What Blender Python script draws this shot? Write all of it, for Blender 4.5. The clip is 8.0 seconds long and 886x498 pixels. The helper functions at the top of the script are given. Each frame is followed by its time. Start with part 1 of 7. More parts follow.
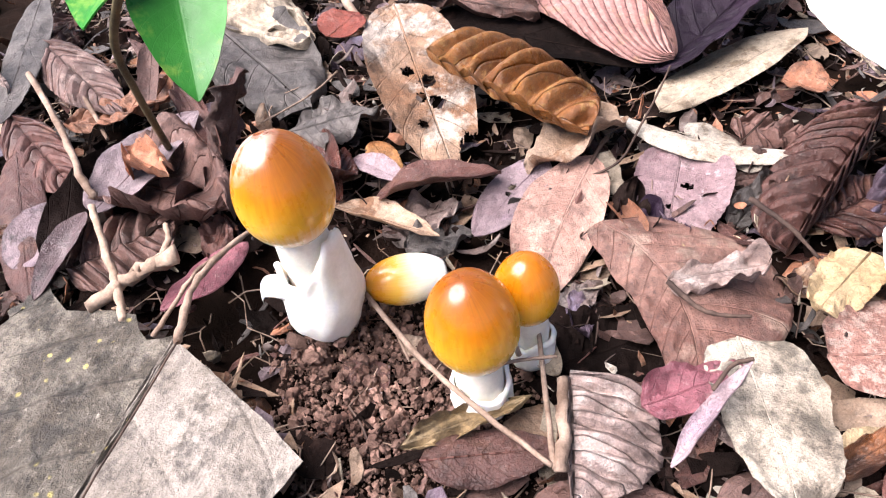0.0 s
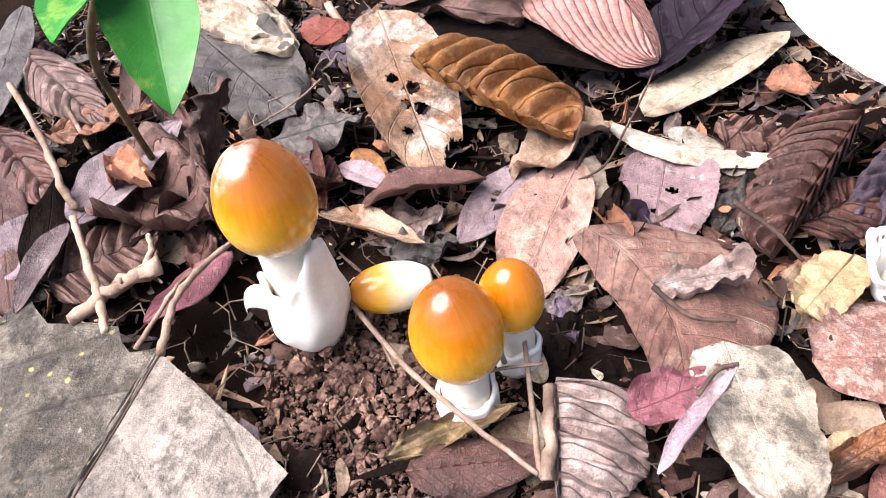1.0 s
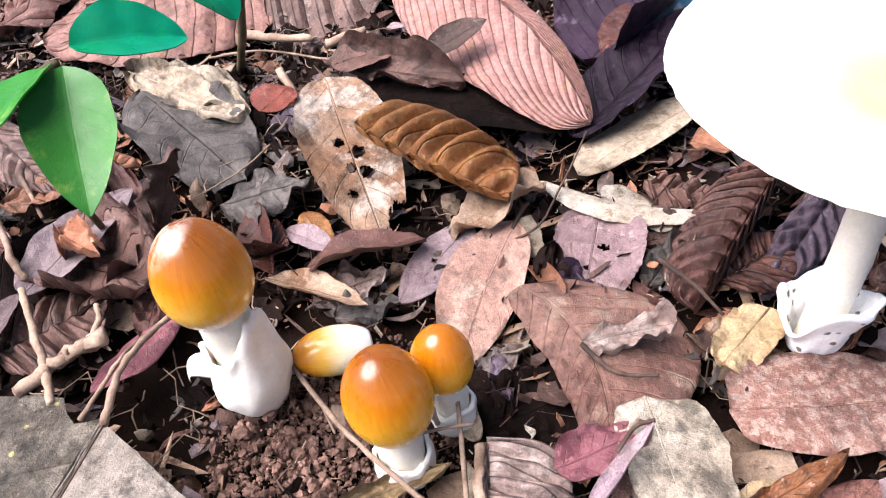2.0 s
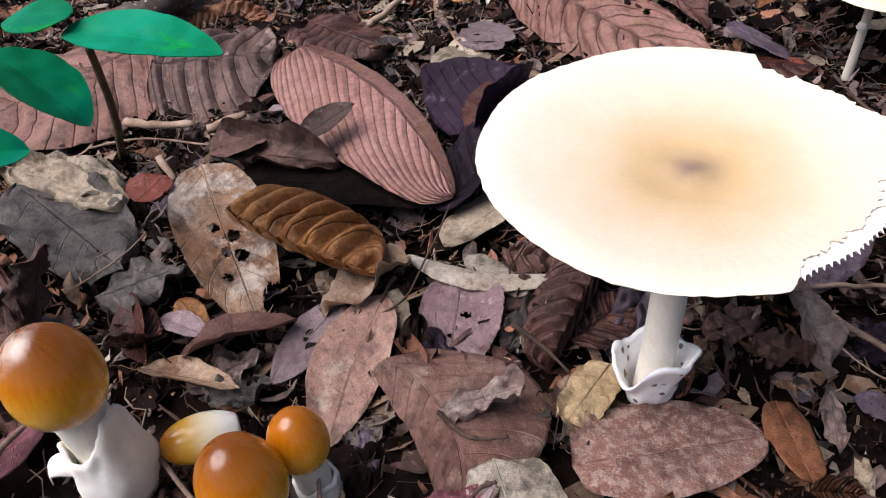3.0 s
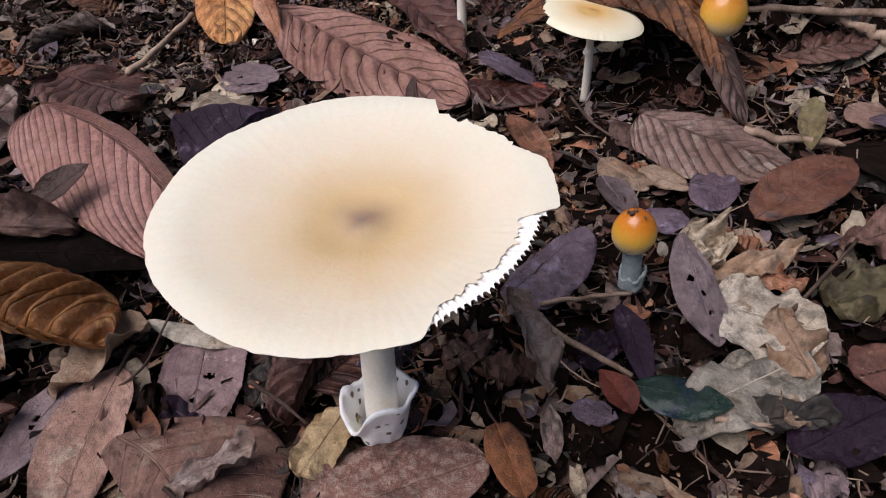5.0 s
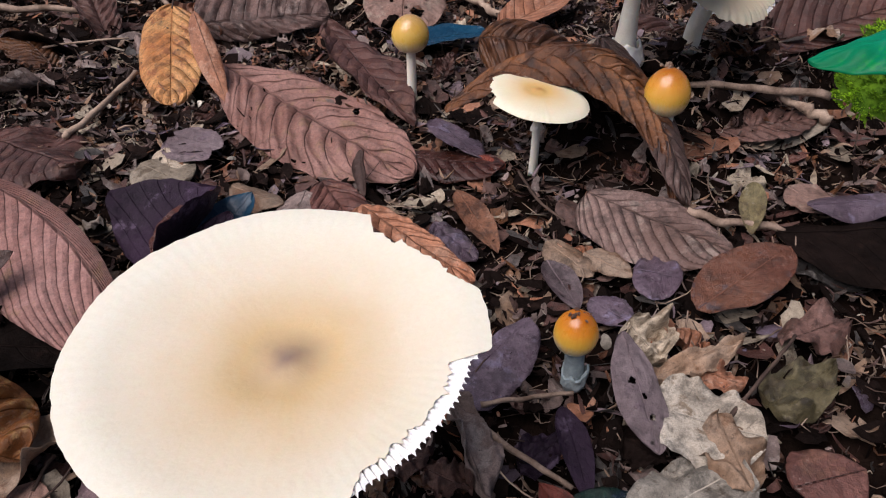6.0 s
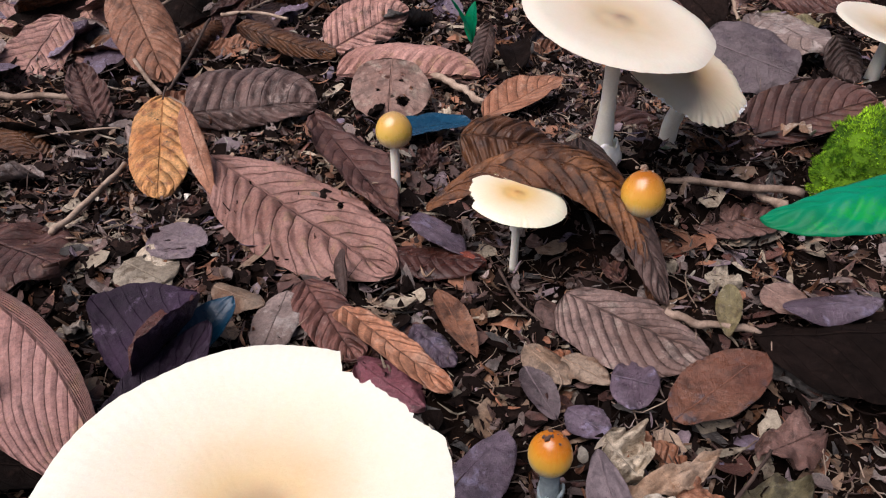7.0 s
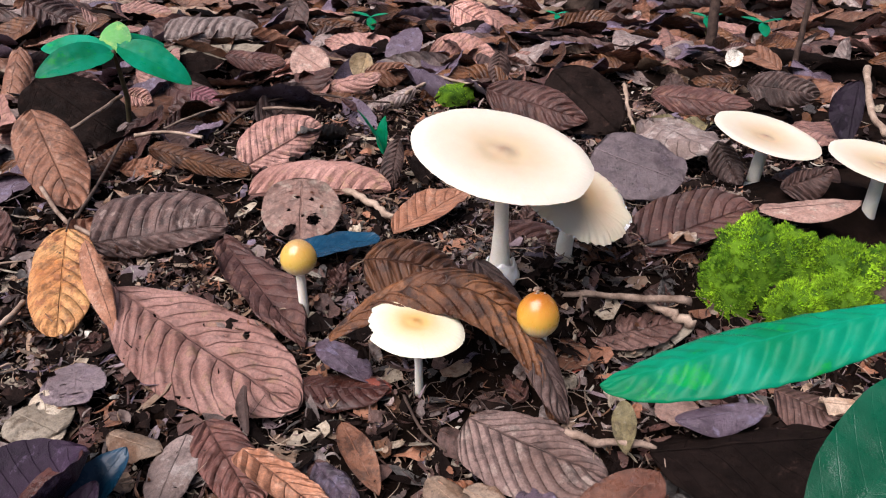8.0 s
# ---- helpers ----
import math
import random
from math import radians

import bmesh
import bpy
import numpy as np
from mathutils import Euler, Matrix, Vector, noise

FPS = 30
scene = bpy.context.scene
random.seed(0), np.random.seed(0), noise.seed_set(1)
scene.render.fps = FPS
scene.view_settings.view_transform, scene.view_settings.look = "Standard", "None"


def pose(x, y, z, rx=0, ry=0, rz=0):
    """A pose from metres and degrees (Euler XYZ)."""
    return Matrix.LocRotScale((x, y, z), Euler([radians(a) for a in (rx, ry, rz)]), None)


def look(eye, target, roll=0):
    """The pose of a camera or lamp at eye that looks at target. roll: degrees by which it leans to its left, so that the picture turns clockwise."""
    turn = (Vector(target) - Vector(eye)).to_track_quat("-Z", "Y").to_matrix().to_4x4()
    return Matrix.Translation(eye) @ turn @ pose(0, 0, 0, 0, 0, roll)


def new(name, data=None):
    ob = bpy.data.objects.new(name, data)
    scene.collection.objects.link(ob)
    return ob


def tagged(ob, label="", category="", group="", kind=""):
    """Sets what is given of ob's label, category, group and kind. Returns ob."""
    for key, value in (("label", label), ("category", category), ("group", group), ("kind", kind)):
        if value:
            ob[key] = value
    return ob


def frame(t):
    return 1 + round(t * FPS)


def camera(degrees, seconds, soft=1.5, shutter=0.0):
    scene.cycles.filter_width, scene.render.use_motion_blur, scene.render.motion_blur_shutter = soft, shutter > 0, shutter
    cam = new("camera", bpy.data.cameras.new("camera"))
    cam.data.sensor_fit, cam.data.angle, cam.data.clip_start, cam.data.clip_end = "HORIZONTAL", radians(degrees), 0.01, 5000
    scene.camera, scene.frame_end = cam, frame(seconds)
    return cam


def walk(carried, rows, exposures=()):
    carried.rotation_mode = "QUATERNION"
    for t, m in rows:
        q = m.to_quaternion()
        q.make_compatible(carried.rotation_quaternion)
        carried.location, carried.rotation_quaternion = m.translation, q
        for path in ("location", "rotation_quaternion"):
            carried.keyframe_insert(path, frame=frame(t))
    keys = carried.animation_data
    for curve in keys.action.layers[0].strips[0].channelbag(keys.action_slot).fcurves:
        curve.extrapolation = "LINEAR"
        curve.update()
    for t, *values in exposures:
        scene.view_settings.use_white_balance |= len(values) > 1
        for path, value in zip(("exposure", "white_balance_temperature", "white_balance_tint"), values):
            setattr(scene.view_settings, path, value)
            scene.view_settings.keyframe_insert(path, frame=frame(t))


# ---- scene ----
cam = camera(64.13, 8.0, soft=1.1)
PATH = [
    (0, (-0.11849, -0.12786, 0.17454), (-0.14147, 0.07291, -0.04719), -8.78),
    (0.5, (-0.11781, -0.12675, 0.17353), (-0.14024, 0.07325, -0.04895), -8.91),
    (1, (-0.11643, -0.12640, 0.17447), (-0.13577, 0.07549, -0.04659), -8.72),
    (1.5, (-0.10925, -0.12626, 0.17860), (-0.12371, 0.08026, -0.03852), -8.72),
    (1.7, (-0.10663, -0.12680, 0.18115), (-0.11850, 0.08221, -0.03373), -8.28),
    (2.8, (-0.08391, -0.13223, 0.19570), (-0.07192, 0.09174, -0.00354), -6.92),
    (3, (-0.07683, -0.13516, 0.19812), (-0.05417, 0.09019, 0.00139), -6.15),
    (3.5, (-0.05962, -0.13971, 0.20225), (-0.01688, 0.08606, 0.00937), -5.86),
    (4, (-0.04251, -0.14215, 0.20289), (0.02461, 0.07814, 0.01062), -4.23),
    (4.2, (-0.03777, -0.14464, 0.20310), (0.04168, 0.07177, 0.01112), -3.23),
    (5.3, (-0.02532, -0.14048, 0.20559), (0.05417, 0.07357, 0.01101), -3.13),
    (5.5, (-0.02253, -0.13717, 0.21102), (0.06058, 0.07695, 0.01803), -3.05),
    (6, (-0.01110, -0.12461, 0.22378), (0.08598, 0.08843, 0.03619), -0.20),
    (6.5, (-0.00507, -0.12215, 0.23719), (0.09879, 0.09739, 0.06107), 0.61),
    (7, (0.00216, -0.11596, 0.24726), (0.10639, 0.10804, 0.07708), -0.03),
    (7.5, (0.01551, -0.11554, 0.26547), (0.13717, 0.11342, 0.11455), 0.28),
    (8, (0.02744, -0.12088, 0.27472), (0.16129, 0.10755, 0.13365), -0.17),
]
walk(cam, [(t, look(eye, target, roll)) for t, eye, target, roll in PATH],
     exposures=[(0.0, 2.68), (1.7, 2.6), (2.8, 1.42), (3.5, 0.95), (4.2, 0.76), (5.3, 0.80), (6.5, 0.95), (7.2, 1.17), (8.0, 1.48)])

# ---- daylight: bright overcast sky over a gap in the canopy ----
world = bpy.data.worlds.new("sky")
scene.world = world
world.use_nodes = True
wn = world.node_tree
sky = wn.nodes.new("ShaderNodeTexSky")
sky.sky_type = "NISHITA"
sky.sun_disc = False
sky.air_density, sky.dust_density, sky.ozone_density = 0.6, 3.0, 0.4
sky.sun_elevation = radians(60)
sky.sun_rotation = radians(-98)
wn.links.new(sky.outputs[0], wn.nodes["Background"].inputs[0])
wn.nodes["Background"].inputs[1].default_value = 0.04
sun = new("sun", bpy.data.lights.new("sun", "SUN"))
sun.data.energy, sun.data.angle, sun.data.color = 2.15, radians(55), (1.0, 0.93, 0.97)
sun.matrix_world = look((math.sin(radians(-98)) * 2.0, math.cos(radians(-98)) * 2.0, 2.0 * math.tan(radians(60))), (0, 0, 0))


# ---- materials ----
def nodes_of(name):
    mat = bpy.data.materials.new(name)
    mat.use_nodes = True
    nt = mat.node_tree
    return mat, nt, nt.nodes["Principled BSDF"]


def add(nt, kind, **sets):
    n = nt.nodes.new(kind)
    for key, value in sets.items():
        if key == "operation":
            n.operation = value
        elif key == "data_type":
            n.data_type = value
        elif key == "blend_type":
            n.blend_type = value
        elif key == "feature":
            n.feature = value
    return n


def calc(nt, op, a, b=None, c=None):
    n = add(nt, "ShaderNodeMath", operation=op)
    for k, v in enumerate((a, b, c)):
        if v is None:
            continue
        if isinstance(v, (int, float)):
            n.inputs[k].default_value = v
        else:
            nt.links.new(v, n.inputs[k])
    return n.outputs[0]


def mix(nt, fac, a, b, how="MIX"):
    n = add(nt, "ShaderNodeMix", data_type="RGBA", blend_type=how)
    for sock, v in ((n.inputs[0], fac), (n.inputs[6], a), (n.inputs[7], b)):
        if isinstance(v, (int, float)):
            sock.default_value = v
        elif isinstance(v, tuple):
            sock.default_value = (*v, 1)
        else:
            nt.links.new(v, sock)
    return n.outputs[2]


def grain(nt, vec, scale, detail=4, rough=0.6):
    n = add(nt, "ShaderNodeTexNoise")
    n.inputs["Scale"].default_value = scale
    n.inputs["Detail"].default_value = detail
    n.inputs["Roughness"].default_value = rough
    nt.links.new(vec, n.inputs["Vector"])
    return n.outputs["Fac"]


def span(nt, val, lo, hi, a=0.0, b=1.0):
    n = add(nt, "ShaderNodeMapRange")
    nt.links.new(val, n.inputs[0])
    for k, v in enumerate((lo, hi, a, b)):
        n.inputs[k + 1].default_value = v
    return n.outputs[0]


def bump(nt, height, strength, dist, bsdf):
    n = add(nt, "ShaderNodeBump")
    n.inputs["Strength"].default_value = strength
    n.inputs["Distance"].default_value = dist
    nt.links.new(height, n.inputs["Height"])
    nt.links.new(n.outputs[0], bsdf.inputs["Normal"])


def shifted(nt):
    """Object coordinates moved by a random step for each object, so that no two things wear one pattern."""
    tc, oi = add(nt, "ShaderNodeTexCoord"), add(nt, "ShaderNodeObjectInfo")
    n = add(nt, "ShaderNodeVectorMath", operation="ADD")
    nt.links.new(tc.outputs["Object"], n.inputs[0])
    nt.links.new(calc(nt, "MULTIPLY", oi.outputs["Random"], 3.7), n.inputs[1])
    return n.outputs[0], oi.outputs["Random"]


LEAF_MATS, LEAF_KINDS = {}, {}


def leaf_mat(key, dark, light, vein, nv=9, rough=0.55, blotch=None, amount=0.5, vein_amount=0.7, spots=None, coat=0.0, slant=0.45, spec=0.45, tex=1.0, bscale=75, depth=1.0, ribw=1.0, plain=False):
    """A leaf's skin by its own lengthwise (u) and crosswise (v) coordinates: midrib, side veins, net, stains."""
    LEAF_KINDS[key] = dict(dark=dark, light=light, vein=vein, nv=nv, rough=rough, blotch=blotch, amount=amount, vein_amount=vein_amount, spots=spots, coat=coat, slant=slant, spec=spec, tex=tex, bscale=bscale, depth=depth, ribw=ribw)
    mat, nt, b = nodes_of(key)
    uv = add(nt, "ShaderNodeUVMap")
    sep = add(nt, "ShaderNodeSeparateXYZ")
    nt.links.new(uv.outputs[0], sep.inputs[0])
    u, v = sep.outputs[0], sep.outputs[1]
    av = calc(nt, "ABSOLUTE", calc(nt, "MULTIPLY_ADD", v, 2.0, -1.0))
    co, rnd = shifted(nt)
    wob = calc(nt, "MULTIPLY", calc(nt, "SUBTRACT", grain(nt, co, 40, 2), 0.5), 0.02)
    phase = calc(nt, "MULTIPLY", calc(nt, "ADD", calc(nt, "SUBTRACT", u, calc(nt, "MULTIPLY", calc(nt, "MULTIPLY", av, calc(nt, "MULTIPLY_ADD", av, 0.3, 0.7)), slant * 0.5)), wob), float(nv))
    saw = calc(nt, "ABSOLUTE", calc(nt, "SUBTRACT", calc(nt, "FRACT", phase), 0.5))
    side = span(nt, saw, 0.006, 0.040, 1.0, 0.0)
    side = calc(nt, "MULTIPLY", side, span(nt, grain(nt, co, 45, 3), 0.3, 0.6, 0.35, 1.0))
    rib = span(nt, av, 0.010 * ribw, 0.038 * ribw, 1.0, 0.0)
    veins = calc(nt, "MAXIMUM", calc(nt, "MULTIPLY", side, 0.6), rib)
    big = span(nt, grain(nt, co, 28, 5), 0.36, 0.64)
    fine = calc(nt, "ADD", calc(nt, "MULTIPLY", grain(nt, co, 420, 5, 0.75), 0.6), calc(nt, "MULTIPLY", grain(nt, co, 1900, 3, 0.7), 0.4))
    vor = add(nt, "ShaderNodeTexVoronoi", feature="DISTANCE_TO_EDGE")
    vor.inputs["Scale"].default_value = 900
    nt.links.new(co, vor.inputs["Vector"])
    net = span(nt, vor.outputs["Distance"], 0.0, 0.12, 1.0, 0.0)
    col = mix(nt, big, dark, light)
    if blotch:
        st = span(nt, grain(nt, co, bscale, 6, 0.7), 0.62 - 0.22 * amount, 0.68 - 0.18 * amount)
        col = mix(nt, calc(nt, "MULTIPLY", st, 0.85), col, blotch)
    if spots:
        vs = add(nt, "ShaderNodeTexVoronoi")
        vs.inputs["Scale"].default_value = 190
        nt.links.new(co, vs.inputs["Vector"])
        keep = span(nt, grain(nt, co, 55, 2), 0.5, 0.56)
        col = mix(nt, calc(nt, "MULTIPLY", span(nt, calc(nt, "ADD", vs.outputs["Distance"], calc(nt, "MULTIPLY", grain(nt, co, 300, 3), 0.35)), 0.26, 0.36, 1.0, 0.0), keep), col, spots)
    bold = span(nt, calc(nt, "FRACT", calc(nt, "MULTIPLY", rnd, 7.31)), 0.0, 1.0, 0.3 if vein_amount < 0.75 else 0.85, 1.0)
    bold = calc(nt, "MULTIPLY", bold, span(nt, grain(nt, co, 60, 3), 0.32, 0.58, 0.45 if vein_amount < 0.75 else 0.75, 1.0))
    col = mix(nt, calc(nt, "MULTIPLY", calc(nt, "MULTIPLY", veins, bold), min(1.0, vein_amount * 0.95)), col, vein)
    col = mix(nt, calc(nt, "MULTIPLY", net, 0.12 * vein_amount), col, vein)
    tone = calc(nt, "MULTIPLY", span(nt, fine, 0.34, 0.66, 1 - 0.45 * tex, 1 + 0.45 * tex), span(nt, rnd, 0.0, 1.0, 0.50 * depth, 0.95 * depth))
    if tex > 0.5 and light[0] > 0.05:
        rot = calc(nt, "MULTIPLY", span(nt, grain(nt, co, 85, 6, 0.72), 0.50, 0.60), span(nt, calc(nt, "FRACT", calc(nt, "MULTIPLY", rnd, 13.7)), 0.0, 1.0, 0.15, 0.6))
        fleck = span(nt, grain(nt, co, 650, 2, 0.5), 0.66, 0.72, 0.0, 0.5)
        tone = calc(nt, "MULTIPLY", tone, calc(nt, "SUBTRACT", 1.0, calc(nt, "MAXIMUM", rot, fleck)))
        pale = calc(nt, "MULTIPLY", span(nt, grain(nt, co, 480, 4, 0.7), 0.60, 0.68), span(nt, grain(nt, co, 40, 2), 0.45, 0.6, 0.0, 0.35))
        col = mix(nt, pale, col, (0.60, 0.52, 0.45))
    piece = add(nt, "ShaderNodeNewGeometry")
    tone = calc(nt, "MULTIPLY", tone, span(nt, piece.outputs["Random Per Island"], 0.0, 1.0, 0.62, 1.22))
    cmb = add(nt, "ShaderNodeCombineXYZ")
    for k in range(3):
        nt.links.new(tone, cmb.inputs[k])
    col = mix(nt, 1.0, col, cmb.outputs[0], "MULTIPLY")
    nt.links.new(col, b.inputs["Base Color"])
    nt.links.new(span(nt, grain(nt, co, 130, 3), 0.3, 0.7, max(rough - 0.24, 0.1), min(rough + 0.10, 1.0)), b.inputs["Roughness"])
    b.inputs["Coat Weight"].default_value = coat
    b.inputs["Coat Roughness"].default_value = 0.25
    pillow = calc(nt, "MULTIPLY", calc(nt, "POWER", calc(nt, "MULTIPLY", saw, 2.0), 0.55), (0.0 if plain else 0.9 if vein_amount > 0.55 else 0.0))
    h = calc(nt, "ADD", calc(nt, "ADD", pillow, calc(nt, "MULTIPLY", veins, -0.9 * min(1.0, vein_amount * 1.3))), calc(nt, "ADD", calc(nt, "ADD", calc(nt, "MULTIPLY", fine, 0.5), calc(nt, "MULTIPLY", grain(nt, co, 110, 4), 0.9)), calc(nt, "MULTIPLY", net, 0.06)))
    b.inputs["Specular IOR Level"].default_value = spec
    h = calc(nt, "ADD", h, calc(nt, "MULTIPLY", grain(nt, co, 48, 3), 2.2 if tex > 0.5 else 0.0))
    bump(nt, h, tex, 0.0017 if tex > 0.5 else 0.0009, b)
    LEAF_MATS[key] = mat
    return mat


def plain_skin(key, width=0.0):
    """Small leaves and scraps of a kind have the same colours with hardly any relief of veins."""
    if width > 0.031 or "green" in key:
        return LEAF_MATS[key]
    small = key + "_small"
    if small not in LEAF_MATS:
        kind = dict(LEAF_KINDS[key])
        kind["vein_amount"] *= 0.35
        leaf_mat(small, plain=True, **kind)
    return LEAF_MATS[small]



leaf_mat("leaf_pink", (0.34, 0.158, 0.122), (0.53, 0.285, 0.235), (0.085, 0.032, 0.025), 12, 0.6, (0.42, 0.24, 0.15), 0.3, 0.8, depth=1.28)
leaf_mat("leaf_pink_pale", (0.32, 0.175, 0.135), (0.46, 0.295, 0.235), (0.14, 0.065, 0.05), 11, 0.55, (0.5, 0.38, 0.30), 0.3, 0.5, depth=1.12)
leaf_mat("leaf_pink_half", (0.37, 0.175, 0.145), (0.52, 0.28, 0.245), (0.075, 0.028, 0.022), 13, 0.6, (0.44, 0.25, 0.16), 0.25, 0.85, slant=1.3)
leaf_mat("leaf_pod", (0.44, 0.14, 0.05), (0.56, 0.22, 0.09), (0.22, 0.065, 0.025), 6, 0.55, (0.2, 0.06, 0.02), 0.25, 0.12, depth=1.30)
leaf_mat("leaf_redbrown", (0.080, 0.031, 0.024), (0.165, 0.070, 0.055), (0.04, 0.013, 0.009), 10, 0.5, (0.20, 0.095, 0.065), 0.3, 0.6, depth=1.12)
leaf_mat("leaf_brown", (0.112, 0.053, 0.041), (0.215, 0.118, 0.096), (0.055, 0.024, 0.015), 9, 0.6, (0.07, 0.032, 0.022), 0.4)
leaf_mat("leaf_russet", (0.26, 0.10, 0.05), (0.36, 0.165, 0.095), (0.09, 0.032, 0.018), 8, 0.55, (0.42, 0.23, 0.15), 0.3, 0.6, depth=1.25)
leaf_mat("leaf_golden", (0.26, 0.088, 0.018), (0.46, 0.19, 0.05), (0.12, 0.036, 0.008), 8, 0.45, (0.50, 0.27, 0.09), 0.35, 0.6, bscale=220, depth=1.15)
leaf_mat("leaf_dark_golden", (0.11, 0.036, 0.013), (0.29, 0.115, 0.042), (0.04, 0.013, 0.006), 14, 0.45, (0.055, 0.02, 0.010), 0.45, 0.75, spec=0.5)
leaf_mat("leaf_tan", (0.33, 0.195, 0.115), (0.55, 0.40, 0.29), (0.25, 0.13, 0.07), 9, 0.65, (0.22, 0.10, 0.045), 0.45, 0.4, bscale=50)
leaf_mat("leaf_cream", (0.42, 0.33, 0.235), (0.62, 0.52, 0.395), (0.27, 0.19, 0.13), 8, 0.75, (0.24, 0.17, 0.11), 0.4, 0.22, bscale=140)
leaf_mat("leaf_grey", (0.075, 0.062, 0.056), (0.18, 0.157, 0.143), (0.055, 0.043, 0.037), 8, 0.55, (0.055, 0.046, 0.042), 0.6, 0.4)
leaf_mat("leaf_mauve", (0.13, 0.08, 0.085), (0.25, 0.17, 0.175), (0.08, 0.045, 0.045), 8, 0.42, (0.32, 0.25, 0.25), 0.25, 0.15, spec=0.45)
leaf_mat("leaf_greypink", (0.24, 0.165, 0.14), (0.38, 0.28, 0.25), (0.09, 0.055, 0.045), 9, 0.6, (0.48, 0.40, 0.36), 0.45, 0.7, depth=1.10)
leaf_mat("leaf_purple", (0.115, 0.073, 0.10), (0.225, 0.165, 0.212), (0.07, 0.042, 0.075), 8, 0.45, (0.30, 0.25, 0.36), 0.3, 0.25, spec=0.4)
leaf_mat("leaf_lilac", (0.21, 0.145, 0.155), (0.37, 0.28, 0.295), (0.13, 0.08, 0.085), 9, 0.5, (0.24, 0.17, 0.20), 0.35, 0.22, spots=(0.03, 0.018, 0.016))
leaf_mat("leaf_magenta", (0.17, 0.05, 0.065), (0.26, 0.095, 0.115), (0.12, 0.04, 0.045), 7, 0.5)
leaf_mat("leaf_plum", (0.014, 0.007, 0.015), (0.036, 0.019, 0.038), (0.012, 0.006, 0.010), 8, 0.5, (0.10, 0.07, 0.11), 0.12, 0.5, spec=0.2)
# Taken down to black because it also stands in for shaded hollows and gaps.
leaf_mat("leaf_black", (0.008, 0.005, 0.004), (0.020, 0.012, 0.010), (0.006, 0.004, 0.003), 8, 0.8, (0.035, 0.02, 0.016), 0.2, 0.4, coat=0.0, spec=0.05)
leaf_mat("leaf_darkred", (0.075, 0.022, 0.014), (0.14, 0.038, 0.024), (0.045, 0.014, 0.010), 8, 0.4, coat=0.2)
leaf_mat("leaf_scarlet", (0.32, 0.055, 0.032), (0.42, 0.10, 0.06), (0.5, 0.2, 0.13), 10, 0.5)
leaf_mat("leaf_orange", (0.50, 0.19, 0.055), (0.64, 0.34, 0.13), (0.17, 0.058, 0.02), 9, 0.55, (0.34, 0.12, 0.045), 0.4, 0.6, spots=(0.04, 0.02, 0.012), depth=1.40)
leaf_mat("leaf_yellow", (0.36, 0.24, 0.11), (0.52, 0.39, 0.23), (0.26, 0.15, 0.05), 8, 0.6, (0.30, 0.18, 0.08), 0.25, 0.4, spots=(0.05, 0.03, 0.02))
leaf_mat("leaf_olive", (0.17, 0.13, 0.055), (0.27, 0.23, 0.12), (0.13, 0.095, 0.04), 8, 0.55, (0.10, 0.07, 0.035), 0.4, 0.2)
leaf_mat("leaf_smooth", (0.30, 0.10, 0.055), (0.44, 0.185, 0.11), (0.06, 0.025, 0.017), 8, 0.42, (0.20, 0.15, 0.17), 0.25, 0.12, spec=0.45)
leaf_mat("leaf_mottled", (0.22, 0.10, 0.075), (0.31, 0.165, 0.13), (0.17, 0.072, 0.05), 8, 0.8, (0.46, 0.325, 0.27), 0.62, 0.12, bscale=330)
leaf_mat("leaf_umber", (0.062, 0.033, 0.026), (0.17, 0.10, 0.084), (0.045, 0.025, 0.02), 10, 0.5, (0.30, 0.22, 0.19), 0.25, 0.7, depth=1.22)
leaf_mat("leaf_slab", (0.18, 0.152, 0.125), (0.31, 0.27, 0.232), (0.20, 0.165, 0.135), 6, 0.8, (0.19, 0.16, 0.13), 0.4, 0.3, bscale=60, ribw=0.3)
leaf_mat("leaf_slab_dark", (0.06, 0.050, 0.037), (0.21, 0.182, 0.145), (0.06, 0.047, 0.035), 7, 0.8, (0.065, 0.052, 0.038), 0.6, 0.55, ribw=0.3, bscale=95, spots=(0.50, 0.42, 0.14), tex=1.5)
leaf_mat("leaf_tan_rust", (0.28, 0.135, 0.065), (0.46, 0.31, 0.21), (0.17, 0.075, 0.035), 8, 0.6, (0.68, 0.58, 0.49), 0.6, 0.35, bscale=42)
leaf_mat("leaf_green", (0.002, 0.20, 0.07), (0.003, 0.32, 0.18), (0.010, 0.40, 0.24), 14, 0.45, (0.006, 0.36, 0.06), 0.2, 0.35, coat=0.0, spec=0.10, tex=0.15)
leaf_mat("leaf_russet_pink", (0.22, 0.10, 0.075), (0.36, 0.195, 0.15), (0.10, 0.042, 0.03), 8, 0.6, (0.44, 0.30, 0.23), 0.35, 0.4)
leaf_mat("leaf_bleached", (0.44, 0.37, 0.29), (0.70, 0.64, 0.55), (0.30, 0.22, 0.16), 8, 0.8, (0.24, 0.17, 0.11), 0.28, 0.2, bscale=160, depth=1.12)
leaf_mat("leaf_beige", (0.34, 0.28, 0.21), (0.62, 0.55, 0.45), (0.20, 0.14, 0.09), 7, 0.75, (0.32, 0.26, 0.20), 0.4, 0.2, bscale=60)
leaf_mat("leaf_fan", (0.18, 0.105, 0.085), (0.33, 0.215, 0.185), (0.055, 0.03, 0.022), 10, 0.6, (0.42, 0.32, 0.27), 0.3, 0.85, slant=0.8)
